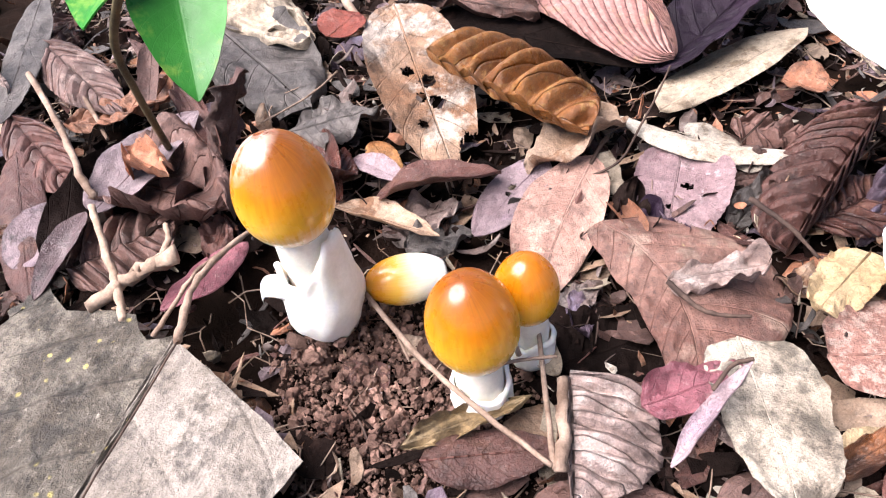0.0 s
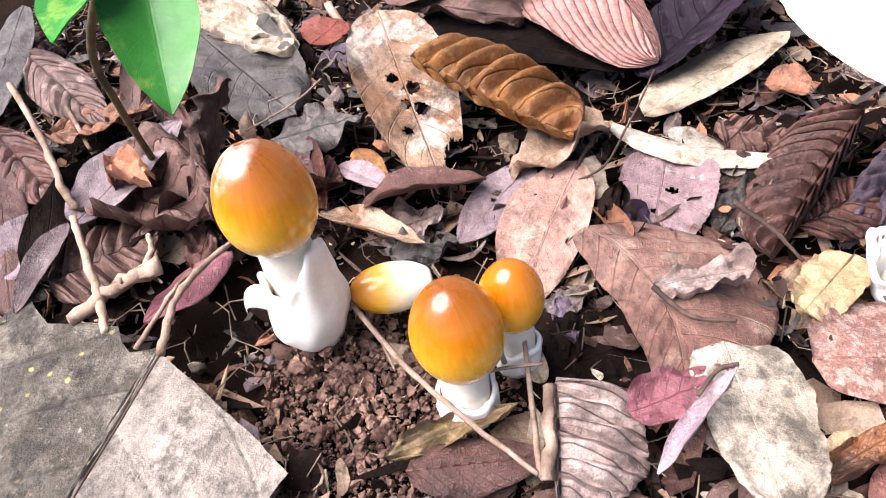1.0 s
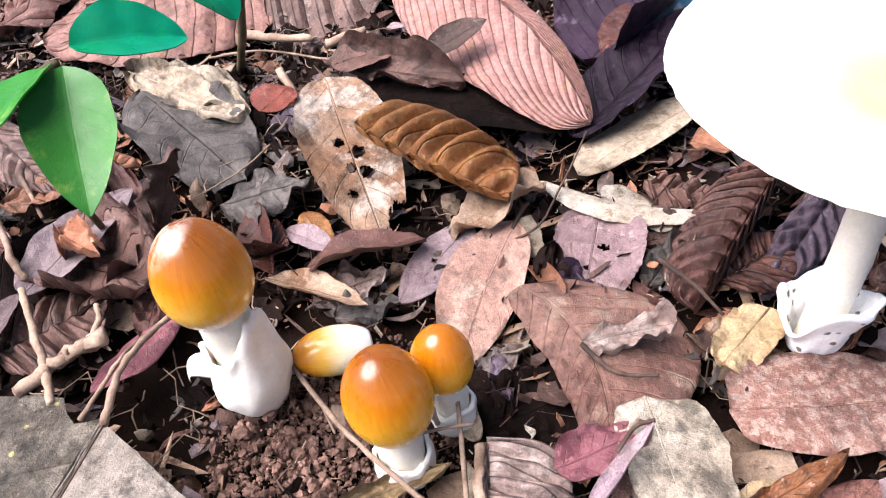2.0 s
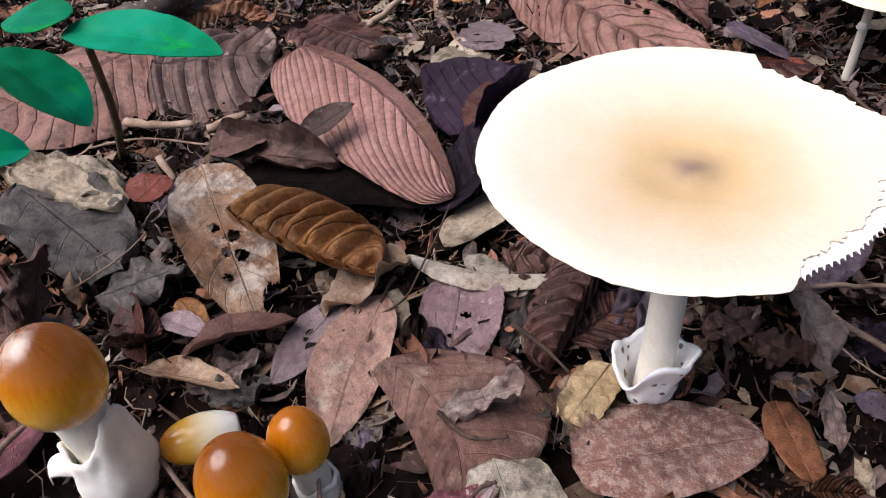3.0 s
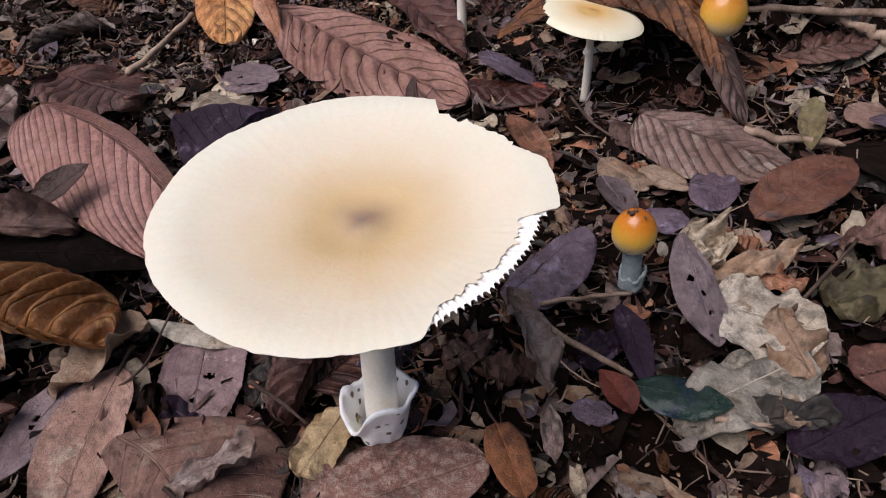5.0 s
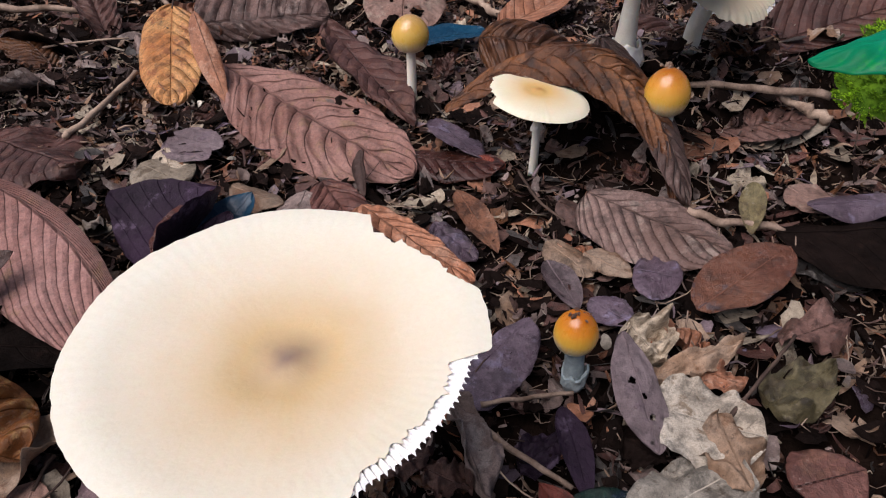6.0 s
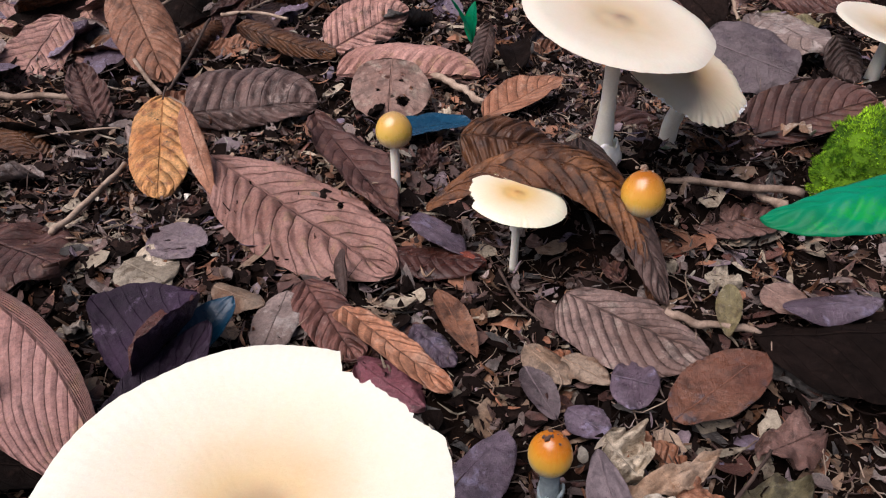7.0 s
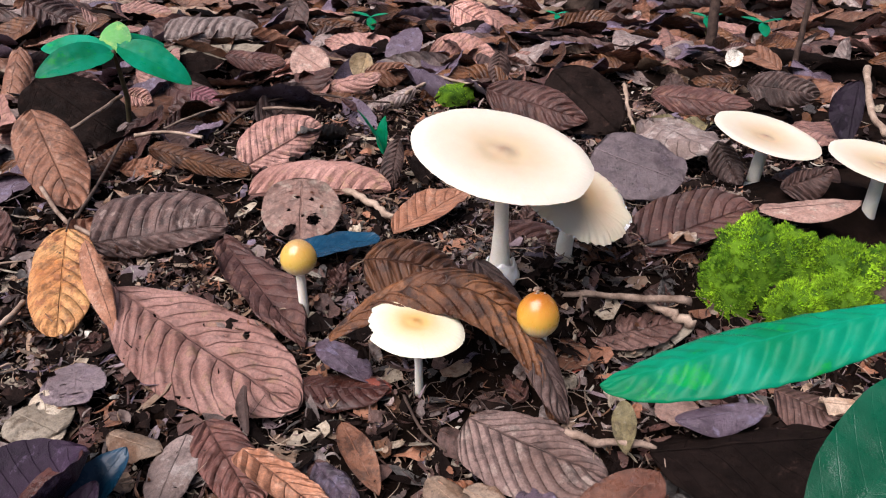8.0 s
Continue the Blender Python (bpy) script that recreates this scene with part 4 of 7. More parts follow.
def moss_tufts(c, seed, count):
    rnd = random.Random(seed)
    verts, faces = [], []
    for _ in range(count):
        p, n = cushion_at(c, rnd.uniform(0, 2 * math.pi), math.asin(rnd.uniform(-0.1, 1.0)), seed)
        clump = noise.noise(p * 210) + 0.5 * noise.noise(p * 520)
        if clump < -0.42:
            continue
        h = rnd.uniform(0.0008, 0.0022) * (1.0 + 0.8 * clump)
        d = (n + Vector((rnd.gauss(0, 0.38), rnd.gauss(0, 0.38), rnd.gauss(0.15, 0.35)))).normalized()
        e = d.cross(Vector((rnd.random(), rnd.random(), rnd.random()))).normalized() * rnd.uniform(0.00025, 0.0006)
        f = d.cross(e).normalized() * e.length
        o = len(verts)
        p = p + n * 0.0022 * max(-0.2, clump)
        for q in (p + e, p - 0.5 * e + 0.87 * f, p - 0.5 * e - 0.87 * f):
            verts.append(tuple(q - n * 0.0006))
        verts.append(tuple(p + d * h))
        faces += [(o, o + 1, o + 3), (o + 1, o + 2, o + 3), (o + 2, o, o + 3)]
    return mesh_of("moss_tufts", verts, faces, M_MOSS, smooth=False)


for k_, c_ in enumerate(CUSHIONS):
    bed = part("moss_cushion", moss_cushion(c_, 20 + k_), log, "domed moss cushion, darkened as shade under bright green shoots")
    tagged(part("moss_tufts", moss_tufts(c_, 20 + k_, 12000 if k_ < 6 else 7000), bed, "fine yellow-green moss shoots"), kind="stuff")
tuft = thing("moss_clump", "small clump of bright moss in the back litter", "moss", pose(0.518, 0.683, 0.002))
part("moss_cushion", moss_cushion((0, 0, 0.026, 0.020, 0.022), 31), tuft)
tagged(part("moss_tufts", moss_tufts((0, 0, 0.026, 0.020, 0.022), 31, 1500), tuft), kind="stuff")


# ---- slender tree at the back of the clearing ----
tree = thing("tree", "slender dark tree trunk at the back of the clearing", "tree", pose(1.15, 1.18, -0.02))
part("trunk", tube_mesh([(0, 0, 0), (0.01, 0.0, 0.25), (0.0, 0.01, 0.7), (0.02, 0.0, 1.6)], [0.05, 0.036, 0.032, 0.026], M_BARK, 20, 0.12, 9), tree, "dark rough bark")


# ---- living plants ----
def green_blade(parent, base, tip, width, roll=0.0, mat="leaf_green", **kw):
    SEED[0] += 1
    length = (Vector(tip) - Vector(base)).length
    kw.setdefault("shape", (0.9, 0.65))
    kw["calm"] = True
    ob = part("leaf_blade", leaf_mesh(length, width, mat, seed=SEED[0], **kw)[0], parent)
    ob.matrix_local = parent.matrix_world.inverted() @ aim(base, tip, roll)
    return ob


sd = thing("seedling", "green seedling with oval leaves over the litter", "seedling", pose(-0.2427, 0.0867, -0.0040))
part("stem", tube_mesh([(0.0000, 0.0000, 0.0000), (0.0168, -0.0325, 0.0549), (0.0310, -0.0558, 0.0885), (0.0555, -0.0826, 0.1183), (0.0697, -0.0943, 0.1291)], [0.00130, 0.00120, 0.00110, 0.00100, 0.00090], M_STEM_GREEN, 10, 0.08, 31), sd, "brown-green stem")
green_blade(sd, (-0.1684, -0.0138, 0.1275), (-0.1630, -0.0374, 0.1126), 0.0150, roll=-8, curl=0.25, fold=0.25, bend=0.2, shape=(0.8, 0.8), mat="leaf_green_young")
green_blade(sd, (-0.1748, -0.0086, 0.1249), (-0.1763, -0.0352, 0.1253), 0.0140, roll=12, fold=0.3, bend=0.25, shape=(0.8, 0.8), mat="leaf_green_young")
sd = thing("seedling", "green seedling with pointed oval leaves on thin stem", "seedling", pose(-0.2119, 0.2184, -0.0060))
part("stem", tube_mesh([(0.0000, 0.0000, 0.0000), (0.0241, -0.0511, 0.0519), (0.0443, -0.1021, 0.1037)], [0.00220, 0.00180, 0.00140], M_STEM_GREEN, 10, 0.08, 32), sd, "brown-green stem")
green_blade(sd, (-0.1710, 0.1080, 0.1084), (-0.1198, 0.0953, 0.0985), 0.0260, roll=6, fold=0.2, bend=0.3)
green_blade(sd, (-0.1856, 0.0867, 0.1136), (-0.1619, 0.0750, 0.0908), 0.0270, roll=-10, fold=0.2, bend=0.3)
green_blade(sd, (-0.1661, 0.1115, 0.1134), (-0.1901, 0.1131, 0.1124), 0.0220, roll=-6, bend=0.3)
green_blade(sd, (-0.1977, 0.0767, 0.1190), (-0.1853, 0.0661, 0.1064), 0.0250, roll=-14, bend=0.2)
green_blade(sd, (-0.1890, 0.0286, 0.1109), (-0.1667, 0.0431, 0.1028), 0.0200, roll=20, fold=0.4, bend=0.2)
sd = thing("seedling", "green sapling with long narrow wavy-margined leaf", "seedling", pose(0.4000, -0.1000, -0.0040))
part("stem", tube_mesh([(0.0000, 0.0000, 0.0000), (-0.0694, 0.0186, 0.0902), (-0.1587, 0.0371, 0.1803)], [0.00300, 0.00230, 0.00160], M_STEM_GREEN, 10, 0.08, 33), sd, "brown-green stem")
green_blade(sd, (0.2270, -0.0560, 0.1760), (0.1437, -0.0087, 0.1485), 0.0245, roll=-4, fold=-0.45, bend=0.25, corr=0.0012, nv=14, shape=(1.25, 0.55), slant=0.2)
green_blade(sd, (0.1485, -0.0722, 0.1436), (0.2166, -0.0659, 0.1661), 0.0280, roll=10, fold=0.2, bend=0.2, mat="leaf_green_deep")
sd = thing("seedling", "young green seedling with four spreading leaves", "seedling", pose(0.1151, 0.7602, 0.0000))
part("stem", tube_mesh([(0.0000, 0.0000, 0.0000), (0.0030, -0.0125, 0.0520), (-0.0020, -0.0250, 0.1041)], [0.00350, 0.00285, 0.00220], M_STEM_GREEN, 10, 0.08, 34), sd, "brown-green stem")
green_blade(sd, (0.1129, 0.7350, 0.1029), (0.0325, 0.7159, 0.0894), 0.0400, roll=-32, fold=0.2, bend=0.5, shape=(0.8, 0.7))
green_blade(sd, (0.1131, 0.7352, 0.1041), (0.0457, 0.7705, 0.1075), 0.0360, roll=-30, bend=0.5)
green_blade(sd, (0.1186, 0.7354, 0.1083), (0.1822, 0.6960, 0.0663), 0.0420, roll=32, fold=0.2, bend=0.5, shape=(0.8, 0.7))
green_blade(sd, (0.1186, 0.7354, 0.1083), (0.1704, 0.7579, 0.1010), 0.0340, roll=30, bend=0.4)
green_blade(sd, (0.1141, 0.7345, 0.1011), (0.1266, 0.7589, 0.1301), 0.0340, bend=0.3, mat="leaf_green_young")
sd = thing("seedling", "green two-leaved sprout in the leaf litter", "seedling", pose(0.3380, 0.5342, 0.0050))
part("stem", tube_mesh([(0.0000, 0.0000, -0.0100), (0.0000, 0.0000, -0.0040), (0.0000, 0.0000, 0.0000)], [0.00160, 0.00145, 0.00130], M_STEM_GREEN, 10, 0.08, 35), sd, "brown-green stem")
green_blade(sd, (0.3380, 0.5342, 0.0050), (0.3166, 0.5504, 0.0542), 0.0200, roll=20, fold=0.3, bend=0.3, shape=(0.95,0.8))
green_blade(sd, (0.3380, 0.5342, 0.0050), (0.3466, 0.5451, 0.0447), 0.0200, roll=-40, fold=0.3, bend=0.3, shape=(0.95,0.8))
sd = thing("seedling", "small green seedling among dead leaves far back", "seedling", pose(0.6008, 1.1272, 0.0050))
part("stem", tube_mesh([(0.0000, 0.0000, -0.0060), (-0.0001, -0.0022, 0.0165), (-0.0002, -0.0044, 0.0330)], [0.00160, 0.00140, 0.00120], M_STEM_GREEN, 10, 0.08, 36), sd, "brown-green stem")
green_blade(sd, (0.6006, 1.1228, 0.0380), (0.5731, 1.1476, 0.0460), 0.0198, bend=0.4)
green_blade(sd, (0.6006, 1.1228, 0.0380), (0.6318, 1.1089, 0.0428), 0.0198, bend=0.4)
green_blade(sd, (0.6006, 1.1228, 0.0380), (0.5938, 1.0997, 0.0186), 0.0180, bend=0.4)
sd = thing("seedling", "small green seedling among dead leaves far back", "seedling", pose(0.9548, 1.0132, 0.0050))
part("stem", tube_mesh([(0.0000, 0.0000, -0.0060), (-0.0025, -0.0018, 0.0118), (-0.0050, -0.0036, 0.0237)], [0.00160, 0.00140, 0.00120], M_STEM_GREEN, 10, 0.08, 37), sd, "brown-green stem")
green_blade(sd, (0.9498, 1.0096, 0.0287), (0.9366, 1.0340, 0.0327), 0.0132, bend=0.4)
green_blade(sd, (0.9498, 1.0096, 0.0287), (0.9682, 0.9953, 0.0329), 0.0132, bend=0.4)
green_blade(sd, (0.9498, 1.0096, 0.0287), (0.9390, 0.9894, 0.0161), 0.0120, bend=0.4)
sd = thing("seedling", "small green seedling among dead leaves far back", "seedling", pose(1.1736, 0.7017, 0.0050))
part("stem", tube_mesh([(0.0000, 0.0000, -0.0060), (-0.0035, 0.0015, 0.0172), (-0.0071, 0.0030, 0.0344)], [0.00160, 0.00140, 0.00120], M_STEM_GREEN, 10, 0.08, 38), sd, "brown-green stem")
green_blade(sd, (1.1665, 0.7047, 0.0394), (1.1532, 0.7410, 0.0449), 0.0220, bend=0.4)
green_blade(sd, (1.1665, 0.7047, 0.0394), (1.1857, 0.6798, 0.0472), 0.0220, bend=0.4)
green_blade(sd, (1.1665, 0.7047, 0.0394), (1.1526, 0.6832, 0.0193), 0.0200, bend=0.4)
sd = thing("seedling", "small green seedling among dead leaves far back", "seedling", pose(1.1550, 0.8133, 0.0050))
part("stem", tube_mesh([(0.0000, 0.0000, -0.0060), (-0.0034, 0.0002, 0.0147), (-0.0068, 0.0004, 0.0295)], [0.00160, 0.00140, 0.00120], M_STEM_GREEN, 10, 0.08, 39), sd, "brown-green stem")
green_blade(sd, (1.1482, 0.8137, 0.0345), (1.1358, 0.8450, 0.0392), 0.0176, bend=0.4)
green_blade(sd, (1.1482, 0.8137, 0.0345), (1.1665, 0.7929, 0.0408), 0.0176, bend=0.4)
green_blade(sd, (1.1482, 0.8137, 0.0345), (1.1351, 0.7932, 0.0177), 0.0160, bend=0.4)
sd = thing("seedling", "small green seedling among dead leaves far back", "seedling", pose(0.6484, 0.4078, 0.0050))
part("stem", tube_mesh([(0.0000, 0.0000, -0.0060), (-0.0031, -0.0019, 0.0052), (-0.0062, -0.0037, 0.0104)], [0.00160, 0.00140, 0.00120], M_STEM_GREEN, 10, 0.08, 40), sd, "brown-green stem")
green_blade(sd, (0.6422, 0.4041, 0.0154), (0.6442, 0.4170, 0.0136), 0.0077, bend=0.4)
green_blade(sd, (0.6422, 0.4041, 0.0154), (0.6474, 0.3989, 0.0174), 0.0077, bend=0.4)
green_blade(sd, (0.6422, 0.4041, 0.0154), (0.6276, 0.3892, 0.0163), 0.0070, bend=0.4)

# ---- litter pieces ----

# litter round the young mushrooms
leaf("big tan leaf with eaten holes and torn end", (-0.1560, 0.1560, 0.0210), (-0.1320, 0.0680, -0.0010), 0.0417, "leaf_tan_rust", curl=0.55, shape=(0.8, 0.5), tear=0.06, holes=((0.42, -0.2, 0.0026), (0.50, 0.10, 0.0032), (0.58, -0.12, 0.0024), (0.62, 0.16, 0.0036), (0.72, -0.3, 0.0022), (0.9, 0.75, 0.007)))
leaf("curled golden-brown leaf with swollen ribs", (-0.1400, 0.1120, 0.0220), (-0.0840, 0.0710, 0.0100), 0.0400, "leaf_golden", halves=(0.10, 1.90), sweep=-0.052, roll=14, curl=-0.42, corr=0.0034, nv=7, bend=0.35, shape=(0.75, 0.4), slant=0.25)
leaf("crumpled tan leaf tip folded over", (-0.0698, 0.0836, 0.0060), (-0.1064, 0.0622, 0.0030), 0.0274, "leaf_tan", roll=25, fold=0.5, wave=0.006, shape=(0.6, 0.6))
leaf("pinkish brown leaf with clear midrib and fine veins", (-0.0820, 0.0660, 0.0040), (-0.1080, 0.0050, -0.0020), 0.0298, "leaf_pink_pale", halves=(1.13, 0.87), sweep=-0.027, shape=(0.85, 0.65), curl=0.2, nv=11, stalk=0.010)
leaf("dull purple leaf with a pale eaten patch", (-0.0990, 0.0690, 0.0030), (-0.1260, 0.0350, 0.0000), 0.0193, "leaf_lilac", shape=(0.85, 0.6), holes=((0.42, -0.2, 0.0016), (0.5, -0.1, 0.0012)))
leaf("lobed purple leaf with slit holes", (-0.0500, 0.0690, 0.0030), (-0.0640, 0.0270, -0.0030), 0.0342, "leaf_mauve", halves=(0.87, 1.13), shape=(0.7, 0.45), tear=0.12, curl=0.4, holes=((0.4, 0.2, 0.0016), (0.62, -0.1, 0.0012)))
leaf("pale cream leaf strip with torn margin", (-0.0700, 0.0850, 0.0060), (-0.0100, 0.0570, 0.0060), 0.0125, "leaf_bleached", sweep=-0.11, curl=-0.7, tear=0.14, shape=(0.95, 0.55))
leaf("pale leaf fragment lying beside the cream strip", (-0.0450, 0.0820, 0.0030), (-0.0270, 0.0540, 0.0030), 0.0144, "leaf_bleached", tear=0.2, shape=(0.8, 0.45), curl=-0.4)
leaf("dry tan leaf with smooth surface", (-0.0540, 0.0900, 0.0040), (0.0090, 0.1230, 0.0120), 0.0275, "leaf_cream", halves=(0.60, 1.40), curl=-0.4, shape=(0.95, 0.55))
leaf("dark plum leaf with glossy face", (-0.0523, 0.1084, 0.0080), (0.0101, 0.1592, 0.0320), 0.0406, "leaf_plum", roll=-14, curl=0.9, shape=(0.9, 0.6), bend=-0.3, corr=0.0006)
leaf("large pink-brown ribbed leaf, arched over the litter", (-0.1080, 0.2660, 0.0220), (-0.0450, 0.1100, 0.0140), 0.0520, "leaf_pink_half", halves=(1.7, 0.3), sweep=0.07, roll=3, curl=-0.35, corr=0.0003, nv=13, shape=(0.8, 0.45), bend=0.25, slant=1.3)
leaf("crumpled brown leaf with its edge standing up", (-0.1600, 0.1860, 0.0120), (-0.0940, 0.1500, 0.0140), 0.0228, "leaf_brown", halves=(0.45, 1.55), roll=24, curl=0.9, wave=0.010, tear=0.2, shape=(0.8, 0.5))
leaf("dry torn leaf flap curling upward", (-0.1130, 0.1710, 0.0160), (-0.0810, 0.1670, 0.0340), 0.0160, "leaf_umber", roll=30, curl=0.8, tear=0.1)
# Black leaf laid in to paint the shaded hollow under the ribbed leaf.
leaf("near-black leaf filling the shaded hollow under ribbed leaf", (-0.1430, 0.1670, 0.0060), (-0.0470, 0.1170, 0.0060), 0.0386, "leaf_black", curl=0.6, shape=(0.8, 0.4))
leaf("broad grey leaf with dark stains", (-0.2519, 0.1845, 0.0100), (-0.1910, 0.1122, 0.0020), 0.0529, "leaf_grey", shape=(0.9, 0.5), curl=0.4, wave=0.008, tear=0.2)
leaf("mottled tan leaf edge above the grey leaf", (-0.2606, 0.1983, 0.0130), (-0.1946, 0.1534, 0.0080), 0.0244, "leaf_cream", roll=15, wave=0.008, tear=0.35, shape=(0.9, 0.4))
leaf("small round brick-red leaf", (-0.1836, 0.1361, 0.0200), (-0.1707, 0.1503, 0.0220), 0.0245, "leaf_scarlet", shape=(0.95, 0.5), curl=0.4)
leaf("ribbed dark red-brown leaf, half", (0.0134, 0.0667, 0.0140), (-0.0305, 0.0165, 0.0020), 0.0294, "leaf_redbrown", halves=(1.75, 0.2), corr=0.0026, nv=9, curl=-0.5, shape=(0.85, 0.5), slant=0.5)
leaf("purplish leaf half under the big mushroom", (0.0380, 0.0637, 0.0100), (-0.0069, 0.0204, 0.0000), 0.0176, "leaf_purple", corr=0.0014, nv=8, wave=0.004)
leaf("broad russet-pink leaf lying flat with dark midrib", (-0.0840, 0.0320, 0.0060), (-0.0700, -0.0350, 0.0080), 0.0506, "leaf_russet_pink", halves=(0.52, 1.48), sweep=0.144, shape=(0.75, 0.42), nv=8, curl=-0.3, corr=0.0005)
leaf("pale brown leaf scrap with ragged edge", (-0.0697, 0.0022, 0.0110), (-0.0408, 0.0057, 0.0110), 0.0123, "leaf_greypink", tear=0.45, wave=0.006, shape=(0.9, 0.4))
leaf("purple-red leaf lying half rolled", (-0.0846, -0.0368, 0.0090), (-0.0576, -0.0300, 0.0130), 0.0153, "leaf_magenta", curl=0.5, wave=0.005, shape=(0.8, 0.6))
leaf("rolled grey-lilac leaf edge with curled stalk", (-0.0594, -0.0340, 0.0240), (-0.0814, -0.0548, 0.0120), 0.0066, "leaf_lilac", roll=30, curl=1.2, shape=(1.2, 0.7))
leaf("mottled red-brown leaf with pale scurf", (-0.0340, -0.0240, 0.0080), (0.0270, -0.0260, 0.0060), 0.0349, "leaf_mottled", halves=(0.83, 1.17), shape=(0.8, 0.42), curl=-0.3)
leaf("dark brown leaf with rolled margin", (-0.0448, -0.0565, 0.0070), (-0.0105, -0.0416, 0.0120), 0.0104, "leaf_dark_golden", curl=-1.3, wave=0.006)
leaf("ochre decayed leaf corner", (-0.0403, -0.0510, 0.0050), (-0.0266, -0.0452, 0.0060), 0.0089, "leaf_yellow", tear=0.35)
leaf("dull red-brown leaf under the mottled one", (-0.0326, -0.0656, 0.0020), (-0.0025, -0.0460, 0.0030), 0.0181, "leaf_redbrown", curl=-0.4)
leaf("dark brown leaf lying low between others", (-0.0701, -0.0585, 0.0020), (-0.0405, -0.0654, 0.0030), 0.0208, "leaf_umber", curl=-0.3)
leaf("brown leaf below the ribbed one", (-0.1143, -0.0577, 0.0020), (-0.0753, -0.0626, 0.0030), 0.0178, "leaf_brown", curl=-0.4, tear=0.15)
leaf("pale beige torn leaf with dark midrib", (-0.0570, -0.0200, 0.0130), (-0.0560, -0.0660, 0.0130), 0.0270, "leaf_beige", halves=(0.81, 1.19), sweep=0.011, shape=(0.65, 0.28), tear=0.16, nv=7, wave=0.003)
leaf("yellow spotted leaf piece by the white volva", (-0.0100, 0.0100, 0.0080), (-0.0310, -0.0090, 0.0080), 0.0175, "leaf_yellow", tear=0.3, shape=(0.65, 0.28), wave=0.003)
leaf("small orange-tan curled leaf cup", (-0.0785, 0.0447, 0.0020), (-0.0722, 0.0253, 0.0050), 0.0123, "leaf_russet", curl=1.6, shape=(0.8, 0.4))
leaf("small ochre scrap of dead leaf", (-0.0669, 0.0221, 0.0050), (-0.0611, 0.0120, 0.0050), 0.0096, "leaf_yellow", tear=0.3, shape=(0.8, 0.4))
leaf("corrugated grey-pink leaf with deep ribs", (-0.1020, -0.0280, 0.0100), (-0.1050, -0.0610, 0.0100), 0.0244, "leaf_greypink", halves=(0.1, 1.9), corr=0.0014, nv=6, shape=(0.75, 0.3), tear=0.12, slant=0.2, curl=-0.15, wave=0.004)
leaf("smooth red-brown leaf, half buried", (-0.1423, -0.0463, 0.0040), (-0.1063, -0.0454, 0.0060), 0.0168, "leaf_redbrown", curl=-0.5, shape=(0.8, 0.6))
leaf("yellowish decayed leaf strip", (-0.1473, -0.0426, 0.0050), (-0.1121, -0.0307, 0.0070), 0.0077, "leaf_yellow", roll=15, curl=0.8, tear=0.3, wave=0.005)
leaf("pale scrap of leaf under the caps", (-0.1102, -0.0080, 0.0020), (-0.1042, -0.0226, 0.0030), 0.0087, "leaf_cream", shape=(0.8, 0.5), curl=0.4)
slab = leaf("great grey-white decayed leaf with thick dark midrib", (-0.1955, 0.0564, 0.0100), (-0.2400, -0.0974, 0.0120), 0.1120, "leaf_slab", shape=(0.8, 0.5), corr=0.0006, nv=6, tear=0.05, wave=0.002, calm=True, halves=(0.02, 1.0), slant=0.3, curl=-0.06, cut=(0.42, 1.0), rake=(0.0, 0.16), holes=((0.62, 0.25, 0.003),))
part("leaf_half", leaf_mesh(0.1600, 0.1120, "leaf_slab_dark", seed=91, shape=(0.8, 0.5), corr=0.0009, nv=9, tear=0.55, wave=0.002, calm=True, halves=(1.15, 0.02), slant=0.3, curl=-0.10, cut=(0.38, 1.0), rake=(-0.03, 0.0), res=(90, 130))[0], slab, "darker mottled half with fringed edge")
leaf("mauve leaf end lying on litter", (-0.2531, 0.0881, 0.0040), (-0.2287, 0.1150, 0.0050), 0.0305, "leaf_lilac", curl=-0.4, shape=(0.8, 0.6))
leaf("narrow magenta-purple dead leaf", (-0.2034, 0.0361, 0.0040), (-0.2261, 0.0075, 0.0050), 0.0151, "leaf_magenta", curl=-0.5, shape=(0.9, 0.7), bend=0.2)
leaf("tan ribbed leaf with torn side", (-0.2660, 0.0293, 0.0030), (-0.2317, 0.0473, 0.0040), 0.0391, "leaf_brown", corr=0.0018, nv=6, shape=(0.85, 0.45), tear=0.2)
leaf("mauve-grey leaf at the edge of the clearing", (-0.2843, 0.0292, 0.0060), (-0.2731, 0.0634, 0.0050), 0.0284, "leaf_lilac", curl=0.4)
leaf("narrow dark leaf with curled edges", (-0.1603, 0.0554, 0.0020), (-0.1153, 0.0571, 0.0080), 0.0252, "leaf_redbrown", roll=-25, curl=0.9, bend=0.3)
leaf("tan rolled strip of leaf", (-0.1756, 0.0530, 0.0020), (-0.1377, 0.0352, 0.0010), 0.0166, "leaf_tan", roll=-20, curl=1.1, tear=0.2)
leaf("dark red leaf folded upright", (-0.1846, 0.0924, 0.0040), (-0.1727, 0.0539, 0.0030), 0.0164, "leaf_darkred", roll=35, fold=0.6)
leaf("dark red scrap of folded leaf", (-0.1835, 0.0626, 0.0040), (-0.1668, 0.0630, 0.0070), 0.0386, "leaf_darkred", roll=-30, fold=0.4)
leaf("grey-brown leaf with crinkled surface", (-0.1991, 0.0952, 0.0030), (-0.1616, 0.1013, 0.0080), 0.0336, "leaf_grey", wave=0.008, tear=0.2, curl=-0.5)
